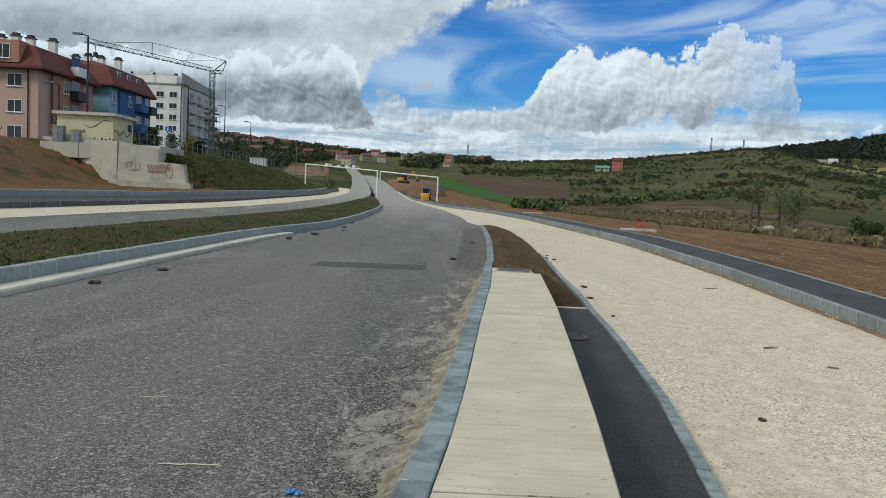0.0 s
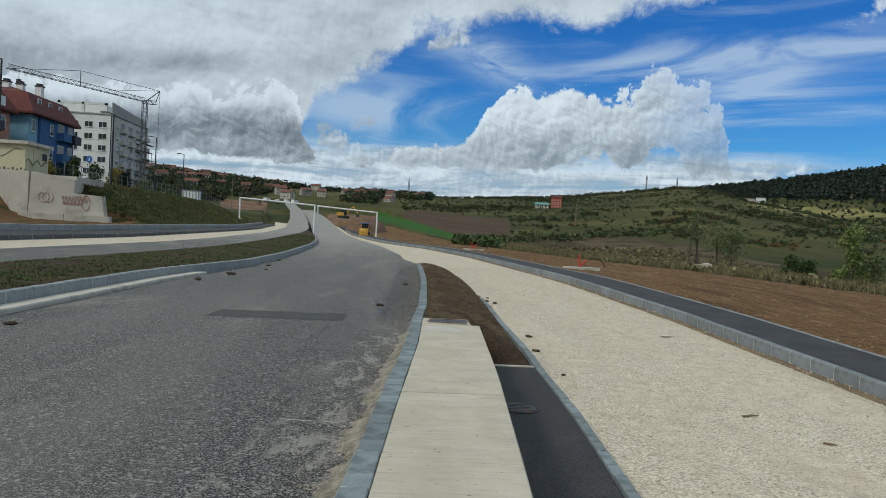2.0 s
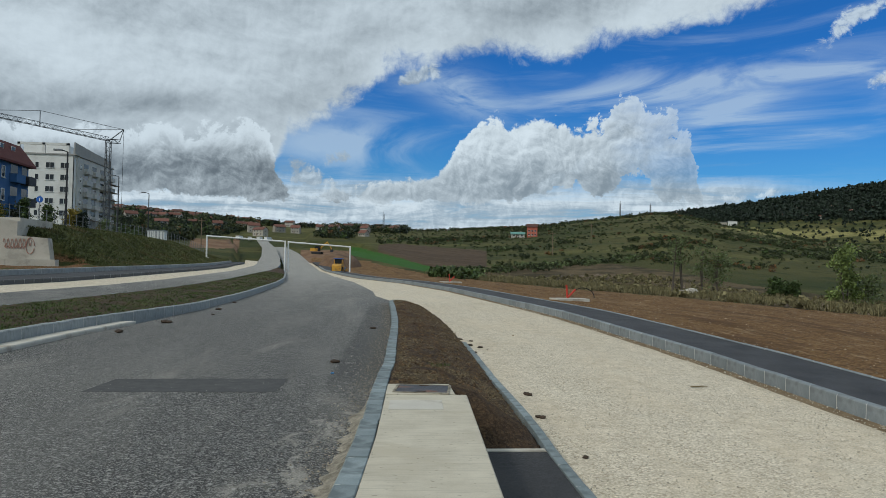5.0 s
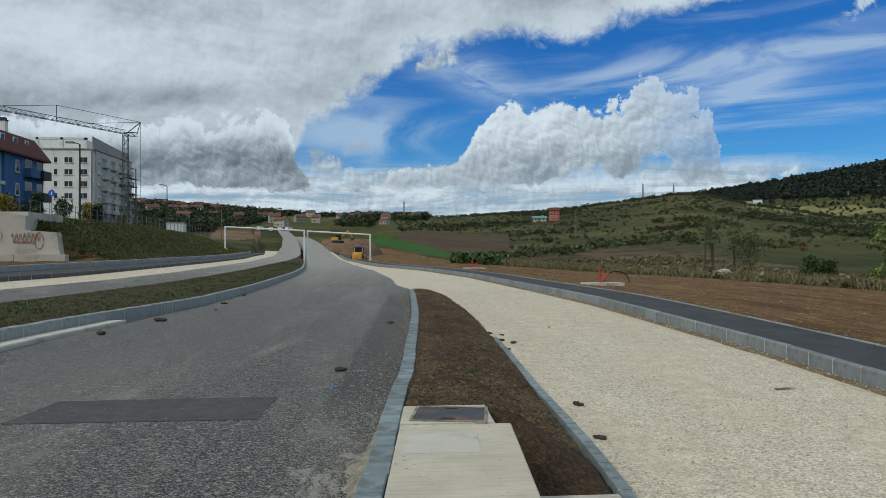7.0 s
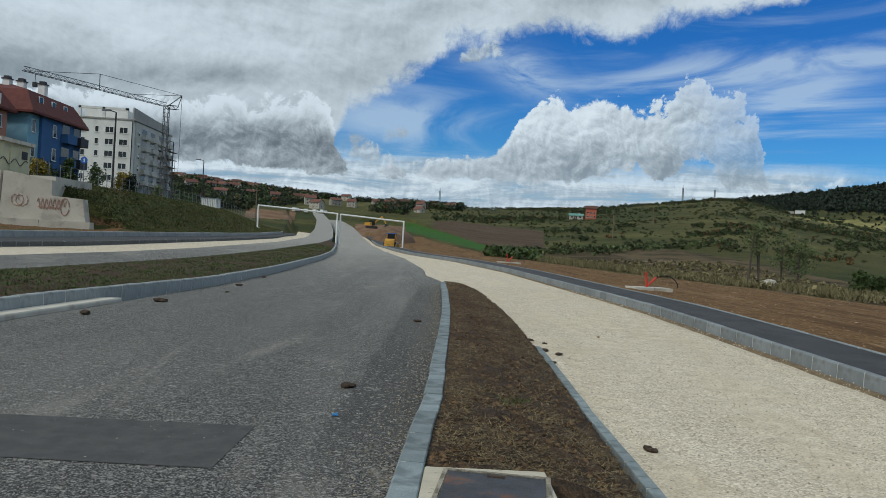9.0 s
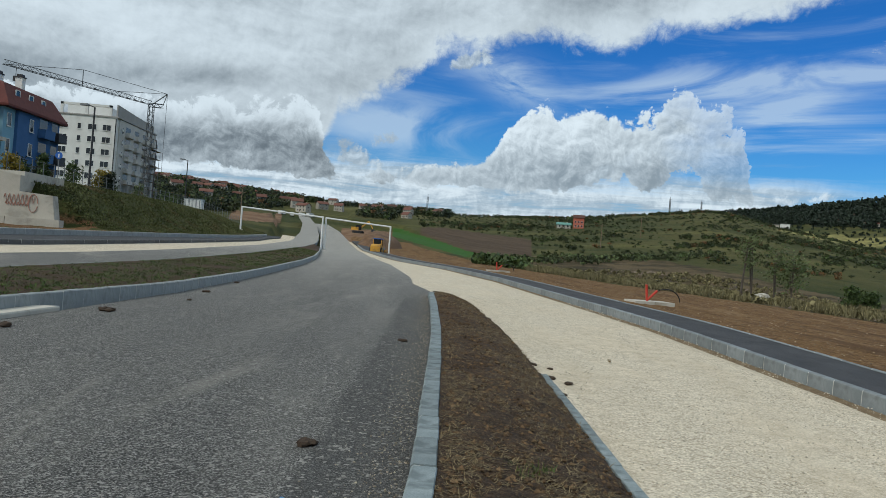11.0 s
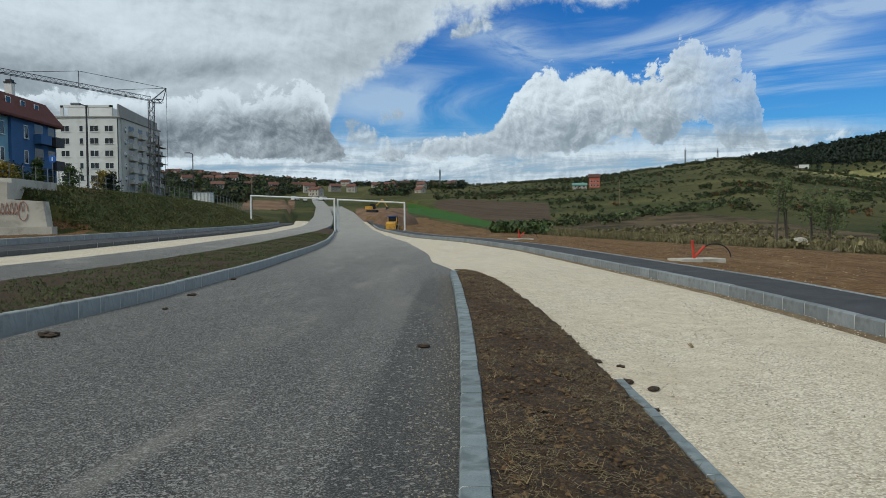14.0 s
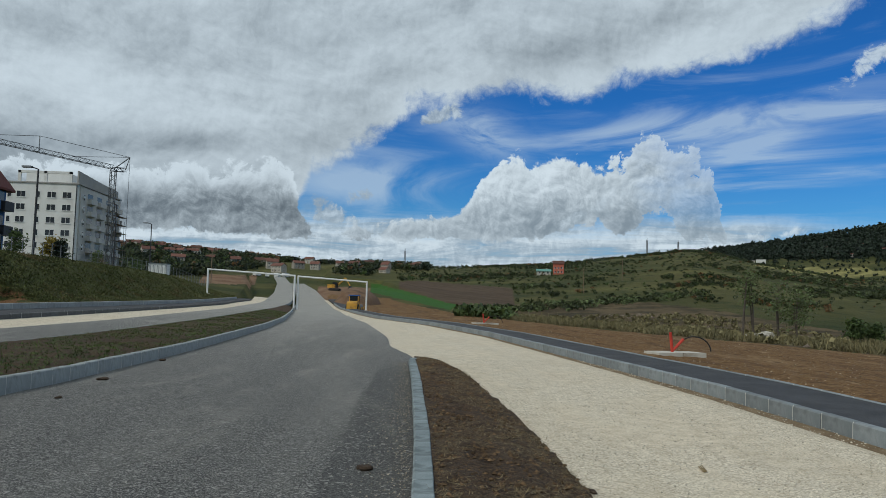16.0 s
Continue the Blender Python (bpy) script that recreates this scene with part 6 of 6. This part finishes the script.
tree(65.0, 113.5, 2.2, 1.1, "leaf", "dark spreading bush in the rough valley", 8, 4, 1800, 0.17, 0.03)
for k, (x, y, h, w, lf) in enumerate(((-37.0, 88.0, 2.6, 1.3, "leaf_gold"), (-34.5, 96.0, 2.8, 1.1, "leaf"), (-36.0, 108.0, 3.2, 1.3, "leaf_gold"), (-33.5, 104.0, 2.6, 0.8, "conifer"),
                                      (-39.0, 118.0, 3.4, 1.3, "leaf"), (-38.0, 76.0, 3.0, 1.2, "leaf"), (-36.8, 73.5, 3.0, 1.0, "leaf_gold"), (-33.0, 86.0, 3.0, 0.6, "leaf"), (-35.5, 91.5, 2.6, 0.8, "conifer"),
                                      (-41.0, 136.0, 3.2, 1.4, "leaf_pale"), (-44.0, 74.0, 3.4, 0.8, "leaf_rust"), (-42.0, 100.0, 3.0, 1.6, "conifer"), (-40.0, 96.0, 2.6, 1.5, "leaf"), (-50.0, 160.0, 3.6, 1.8, "leaf_rust"), (-46.0, 170.0, 4.0, 1.8, "leaf"), (-44.0, 178.0, 4.0, 1.8, "leaf_rust"))):
    lab = {"leaf_gold": "small ornamental tree with yellow autumn leaves", "leaf": "small dark-green tree on the terrace", "conifer": "small dark conifer on the terrace", "leaf_pale": "small pale-green tree on the terrace", "leaf_rust": "small tree with rusty autumn leaves"}[lf]
    tree(x, y, h, w, lf, lab, 20 + k, 1, 900, 0.13, 0.2)

rock = Geo()
q = random.Random(4)
for k in range(7):
    rock.lump((q.uniform(-1.1, 1.1), q.uniform(-0.6, 0.6), 0.3), q.uniform(0.35, 0.8), q, 0.75)
thing("boulder", "heap of pale grey rock at the foot of the trees", "boulder", at=pose(40.7, 96.8, land_at(40.7, 96.8)), geo=rock, mat=M["wall_concrete"])
rr = np.random.RandomState(21)
reeds = []
for k in range(5000):
    y = 45 + 120 * rr.rand()
    x = float(RIGHT(y)) + 2.1 + 24 - 0.05 * max(0, y - 60) + abs(rr.normal(0, 1)) * 9
    if noise.noise((x * 0.15, y * 0.15, 2.0)) > -0.15:
        reeds.append((x, y, land_at(x, y)))
blades("tall_grass", "tall dry grass along the edge of the brown field", reeds, M["reed"], category="tall grass", per=6, size=(0.35, 1.2), lay=0.2, seed=8, width=0.03)
M["bank"] = material("bank_grass_blades", (0.05, 0.066, 0.018), (0.115, 0.12, 0.04), 0.5, 0.85, 0.0, 4.0, c3=(0.13, 0.095, 0.04), s3=0.3, island=0.4)
bank = []
for k in range(18000):
    y = 66 + 90 * rr.rand() ** 1.3
    off = 0.3 + 11 * rr.rand()
    x = float(WALK_L(y)) - 0.3 - off
    if not (-29 < x < -21 and y < 66.5):
        bank.append((x, y, land_at(x, y)))
blades("bank_grass", "rough green grass on the steep bank", bank, M["bank"], per=6, size=(0.08, 0.24), lay=0.45, seed=9, width=0.03)


# ---- scrub, hedges and woods: clumps of leaf cards ----
def clumps(name, label, spots, leaf, seed, per=26, size=0.55, category="bushes"):
    """spots: x, y, radius, height. Each clump is a mound of small leaf cards."""
    r = np.random.RandomState(seed)
    s = np.asarray(spots, float)
    z = land(s[:, 0], s[:, 1])
    n = len(s)
    c = np.repeat(np.c_[s[:, :2], z], per, 0)
    rad, h = np.repeat(s[:, 2], per), np.repeat(s[:, 3], per)
    d = r.normal(0, 1, (n * per, 3))
    d /= np.linalg.norm(d, axis=1)[:, None]
    k = r.uniform(0.35, 1.0, n * per)
    p = c + np.c_[d[:, 0] * rad * k, d[:, 1] * rad * k, h * (0.45 + 0.5 * d[:, 2] * k)]
    a, b = r.normal(0, 1, (n * per, 3)), r.normal(0, 1, (n * per, 3))
    a /= np.linalg.norm(a, axis=1)[:, None]
    b -= a * (a * b).sum(1)[:, None]
    b /= np.linalg.norm(b, axis=1)[:, None]
    w = (size * np.minimum(rad, h) * r.uniform(0.5, 1.2, n * per))[:, None]
    g = Geo()
    g.v = np.stack([p - a * w, p + b * w * 0.8, p + a * w, p - b * w * 0.8], 1).reshape(-1, 3).tolist()
    g.f = np.arange(4 * n * per).reshape(-1, 4).tolist()
    return thing(name, label, category, kind="stuff", geo=g, mat=M[leaf])


def polar(a, d):
    return math.sin(math.radians(a)) * d, math.cos(math.radians(a)) * d


sets = {"bush": [], "leaf": [], "leaf_rust": [], "leaf_pale": [], "conifer": []}
n_ = 15000
aa, dd = rr.uniform(-2, 46, n_), 210 + 560 * rr.rand(n_) ** 0.75
xs_, ys_ = np.sin(np.radians(aa)) * dd, np.cos(np.radians(aa)) * dd
zn = zones(xs_, ys_)
free = (zn["plough"] + zn["green"] + zn["works"] < 0.5) & (xs_ > RIGHT(ys_) + 40)
for k in range(n_):
    x, y = float(xs_[k]), float(ys_[k])
    if not free[k]:
        continue
    band_ = noise.noise((x * 0.012, y * 0.02, 5.0)) + 0.5 * noise.noise((x * 0.04, y * 0.06, 1.0))
    if band_ + 0.14 * rr.randn() < 0.18 and rr.rand() > 0.16:
        continue
    s = rr.uniform(0.35, 0.95) * (1.0 + 0.7 * (band_ > 0.3)) * (0.75 + dd[k] / 1100)
    pick = rr.rand()
    key = "bush" if pick < 0.78 else "leaf" if pick < 0.91 else "leaf_rust" if pick < 0.95 else "leaf_pale"
    sets[key].append((x, y, s, s * rr.uniform(0.9, 1.5)))
# hedge in the valley and rows on the ridge
for k in range(300):
    a = rr.uniform(6.5, 22)
    x, y = polar(a, 172 + 4.0 * (a - 6) + rr.normal(0, 7))
    s = rr.uniform(0.5, 1.2)
    sets["bush" if rr.rand() < 0.7 else "leaf_pale"].append((x, y, s, s * 1.3))
for k in range(60):
    x, y = polar(rr.uniform(5.5, 8.8), 140 + rr.normal(0, 6))
    s = rr.uniform(0.8, 1.7)
    sets["leaf" if rr.rand() < 0.8 else "leaf_pale"].append((x, y, s, s * 1.3))
for k in range(420):
    a = rr.uniform(-5, 24)
    d = float(RDIST(a)) * rr.uniform(0.93, 1.0)
    x, y = polar(a, d)
    s = rr.uniform(0.9, 2.3)
    if rr.rand() < (0.9 if a < 14 else 0.5):
        sets["bush"].append((x, y, s, s * rr.uniform(1.0, 1.7)))
for row, (a0, a1, d0, slope) in enumerate(((21, 44, 215, 1.2), (22, 44, 300, -2.0), (24, 44, 395, 1.5), (26, 46, 500, -1.0), (12, 24, 250, 3.0), (14, 26, 345, -3.0), (28, 46, 610, 0.5))):
    for k in range(260):
        a = rr.uniform(a0, a1)
        if noise.noise((a * 0.45, row * 3.1, 0.5)) < 0.08:
            continue
        x, y = polar(a, d0 + slope * (a - a0) + rr.normal(0, 6.0))
        s = rr.uniform(0.5, 1.3) * (0.8 + d0 / 1200)
        sets["bush" if rr.rand() < 0.75 else "leaf" if rr.rand() < 0.7 else "leaf_rust"].append((x, y, s, s * rr.uniform(0.9, 1.5)))
# village hill: gardens and trees between the houses
for k in range(9000):
    a = rr.uniform(-34, 3.5)
    d = rr.uniform(250, 690)
    x, y = polar(a, d)
    if x > float(WALK_L(y)) - 14 and x < float(RIGHT(y)) + 8:
        continue
    if (a > -18 and d < 260) or (a > -0.5 and d < 520) or (a > -7.0 and d < 330) or (a > -4.5 and d < 395):
        continue
    s = rr.uniform(0.9, 2.0) * (0.7 + d / 600)
    pick = rr.rand()
    sets["bush" if pick < 0.55 else "conifer" if pick < 0.84 else "leaf" if pick < 0.97 else "leaf_rust"].append((x, y, s, s * rr.uniform(1.1, 2.0)))
for k in range(420):
    a = rr.uniform(-20, 3)
    x, y = polar(a, float(RDIST(a)) * rr.uniform(0.9, 1.0))
    s = rr.uniform(1.2, 3.2)
    sets["conifer" if rr.rand() < 0.6 else "bush"].append((x, y, s, s * rr.uniform(1.2, 1.9)))
for key, label in (("bush", "dark scrub and hedges over the hillsides"), ("leaf", "green bushes over the hillsides"), ("leaf_rust", "rust-coloured autumn bushes over the hillsides"),
                   ("leaf_pale", "pale grey-green willow scrub in the valley"), ("conifer", "dark garden conifers among the village houses")):
    clumps("hillside_bushes", label, sets[key], key, 40 + len(key), per=40, size=0.27)
scr = []
for k in range(1500):
    y = 50 + 110 * rr.rand()
    side = 27 + 40 * rr.rand()
    x = float(RIGHT(y)) + side
    scr.append((x, y, rr.uniform(0.25, 0.7), rr.uniform(0.3, 0.9)))
clumps("weeds", "tangled brown and olive weeds on the rough ground", scr, "reed", 61, per=14, size=0.5, category="weeds")
rub = []
for k in range(5200):
    y = 55 + 110 * rr.rand()
    x = float(RIGHT(y)) + 28 + 34 * rr.rand()
    if noise.noise((x * 0.05, y * 0.12, 3.0)) > 0.05:
        rub.append((x, y, land_at(x, y) + 0.03))
pebbles("rubble", "pale broken rubble and stones strewn over the rough ground", rub, M["rubble"], "rubble", (0.06, 0.42), 13)
wood = []
for k in range(9000):
    a = rr.uniform(19.5, 44)
    d = rr.uniform(1000, 1740)
    s = rr.uniform(2.5, 5.0)
    x, y = polar(a, d)
    el_ = math.degrees(math.atan2(land_at(x, y) - 1.5, d))
    if el_ < 3.7:
        s *= 0.55
    if el_ > 3.7 or (el_ > 2.2 and rr.rand() < 0.22):
        wood.append((x, y, s, s * rr.uniform(1.4, 2.4)))
clumps("forest", "dark conifer forest over the far hill", wood, "conifer", 71, per=18, size=0.55, category="forest")


# ---- village houses ----
def house_kind(w, d, h, roof_h, wall, roof, floors):
    """A house with gabled roof, base at the origin, looking to -y."""
    ob = thing("house", "", "house", "village houses")
    part("wall", Geo().box(-w / 2, -d / 2, -2.5, w / 2, d / 2, h).prism([(-d / 2, h), (d / 2, h), (0, h + roof_h)], -w / 2 + 0.01, w / 2 - 0.01, "x"), wall, ob)
    o = 0.6
    g = Geo()
    for s in (-1, 1):
        a, b = s * (d / 2 + o), 0.0
        za, zb_ = h - o * roof_h / (d / 2), h + roof_h
        g.prism([(a, za), (b, zb_), (b, zb_ + 0.22), (a, za + 0.22)], -w / 2 - 0.5, w / 2 + 0.5, "x")
    rf = part("roof", g, roof, ob)
    part("chimney", Geo().box(w * 0.2, 0.4, h + roof_h * 0.5, w * 0.2 + 0.7, 1.1, h + roof_h + 0.8), M["gutter"], rf)
    for f in range(floors):
        for k in range(3):
            window(ob, -w * 0.3 + w * 0.3 * k, -d / 2, 1.4 + 2.8 * f, "-y", 1.2, 1.35, 1)
        window(ob, w / 2, 0, 1.4 + 2.8 * f, "+x", 1.2, 1.35, 1)
    part("door", Geo().box(-w * 0.14, -d / 2 - 0.03, 0, -w * 0.14 + 1.0, -d / 2, 2.05), M["timber"], ob)
    return ob


def place(kinds, label, a, d, turn):
    x, y = polar(a, d)
    ob = copy_thing(kinds, pose(x, y, land_at(x, y) + 0.2, 0, 0, turn))
    return tagged(ob, label)


kinds = [house_kind(9, 8, 5.4, 2.6, M["house_wall"], M["tile_red"], 2), house_kind(11, 8.5, 5.6, 2.4, M["house_wall"], M["tile_red"], 2), house_kind(8, 7, 3.2, 2.6, M["house_wall"], M["tile_red"], 1), house_kind(11, 9, 6.6, 2.8, M["house_wall"], M["tile_red"], 2)]
for ob in kinds:
    ob.scale = (0.6, 0.6, 0.6)
texts = ["white rendered house with red tiled gable roof", "wide pale house with red tiled roof", "small pale cottage with red tiled roof", "tall pale house with red tiled roof"]
spec = [(-7.7, 330, 3, 8), (-10.2, 330, 0, 5), (-11.9, 340, 2, -12), (-5.9, 345, 1, 20), (-4.7, 350, 0, -15), (-3.0, 380, 2, 10), (-0.9, 400, 1, 5), (0.3, 430, 1, -10), (1.4, 500, 3, 12), (-1.6, 390, 2, 0),
        (-8.6, 345, 0, 0), (-13.0, 420, 3, 10), (-14.2, 400, 0, -20), (-15.4, 410, 1, 6), (-16.2, 430, 0, 15), (-17.2, 420, 3, -6), (-18.0, 440, 1, 10), (-12.3, 455, 1, 0), (-11.2, 450, 0, 25), (-9.4, 470, 3, -10),
        (-13.7, 455, 2, 5), (-15.0, 452, 0, 0), (-19.2, 430, 3, 10), (-16.7, 390, 2, 10), (-14.7, 350, 1, 10), (-6.6, 480, 0, 10), (-10.6, 400, 2, -5), (-13.3, 370, 0, 8), (-15.9, 350, 2, 12), (-17.8, 380, 0, -5), (-8.0, 455, 1, 20), (-4.2, 480, 2, 0)]
for a, d, k, t in spec:
    place(kinds[k], texts[k], a, d * 1.42, t + a * -1)
for k in range(22):
    a = rr.uniform(-20, 3)
    kk = int(rr.randint(0, 4))
    place(kinds[kk], texts[kk], a, rr.uniform(430, 670), rr.uniform(-45, 45) - a)
for k in range(16):
    a = rr.uniform(-19, -11)
    kk = int(rr.randint(0, 4))
    place(kinds[kk], texts[kk], a, rr.uniform(560, 640), rr.uniform(-60, 60) - a)
for a, d, k, t in ((31.6, 1320, 0, 10), (32.4, 1300, 3, 0), (34.3, 1330, 1, -10), (30.2, 1390, 2, 10), (28.9, 1400, 0, 5), (35.6, 1340, 0, 8), (33.2, 1430, 2, 4), (31.0, 1450, 1, 30), (36.5, 1380, 3, 12), (34.0, 1420, 0, 20)):
    place(kinds[k], "pale hillside house with low red roof among trees", a, d, t - a)
villa = thing("villa", "long pale flat-roofed house on the far slope", "house", "village houses", at=pose(*polar(26.7, 1330), land_at(*polar(26.7, 1330)), 0, 0, -24))
for k, (x0, x1, h) in enumerate(((-17, -3, 6.0), (-1, 13, 8.0))):
    part("wall", Geo().box(x0, 0, -4, x1, 10, h), M["white_render"] if k else M["house_wall"], villa)
    part("roof", Geo().box(x0 - 0.6, -0.6, h, x1 + 0.6, 10.6, h + 0.5), M["grey_render"], villa)
    for j in range(4):
        window(villa, x0 + 2.2 + 3.2 * j, 0, 2.0, "-y", 2.2, 1.8, 2)
red_wall = material("red_house_render", (0.42, 0.11, 0.07), (0.50, 0.15, 0.10), 0.5, 0.9, 0.1, 12.0)
redk = house_kind(7.5, 7.0, 7.4, 1.9, red_wall, M["tile_red"], 2)
redk.scale = (0.75, 0.75, 0.75)
place(redk, "bright red narrow house alone on the hillside", 12.75, 430, -12)
M["roof_green"] = material("green_sheet_roof", (0.10, 0.24, 0.20), (0.14, 0.30, 0.26), 1.0, 0.6, 0.1, 12.0)
shedk = house_kind(9, 6, 2.4, 1.3, M["house_wall"], M["roof_green"], 1)
shedk.scale = (0.8, 0.8, 0.8)
place(shedk, "low house with a green sheet-metal roof", 11.7, 425, -10)
for ob in kinds + [redk, shedk]:
    for o in (ob, *ob.children_recursive):
        bpy.data.objects.remove(o)


def van(x, y, turn):
    ob = thing("van", "white van parked by the earthworks", "van", "parked vans", at=pose(x, y, land_at(x, y), 0, 0, turn))
    part("body", Geo().prism([(-2.4, 0.4), (2.3, 0.4), (2.4, 0.9), (1.6, 1.2), (1.1, 2.0), (-2.4, 2.05)], -0.9, 0.9), M["frame_white"], ob)
    part("windscreen", Geo().quad((1.62, -0.8, 1.22), (1.62, 0.8, 1.22), (1.14, 0.75, 1.95), (1.14, -0.75, 1.95)), M["glass"], ob)
    for wx_ in (-1.5, 1.5):
        for wy_ in (-0.92, 0.72):
            part("wheel", Geo().rod((wx_, wy_, 0.35), (wx_, wy_ + 0.2, 0.35), 0.35, n=12), M["rubber"], ob)


for a, d, t in ((-7.2, 392, 80), (-6.6, 396, 60), (-7.9, 388, 100), (-8.6, 390, 70)):
    van(*polar(a, d), t)


def pylon(a, d, h):
    x, y = polar(a, d)
    ob = thing("radio_mast", "thin grey lattice mast on the ridge", "radio mast", "masts", at=pose(x, y, land_at(x, y)))
    part("mast", lattice(Geo(), (0, 0, -1), (0, 0, h), 0.9, 12, 0.16), M["steel"], ob)
    part("aerial", Geo().rod((0, 0, h), (0, 0, h + 2), 0.15, n=5), M["steel"], ob)


pylon(1.7, 560, 13)
pylon(19.17, 745, 14)
pylon(21.3, 750, 9)
for k, (a, d) in enumerate(((-11.0, 215), (14.2, 260), (17.0, 330))):
    x, y = polar(a, d)
    ob = thing("utility_pole", "thin wooden utility pole with a crossarm", "utility pole", "utility poles", at=pose(x, y, land_at(x, y)))
    part("pole", Geo().rod((0, 0, -0.3), (0, 0, 8), 0.14, 0.1, 7), M["timber"], ob)
    part("crossarm", Geo().box(-0.9, -0.06, 7.2, 0.9, 0.06, 7.32), M["timber"], ob)
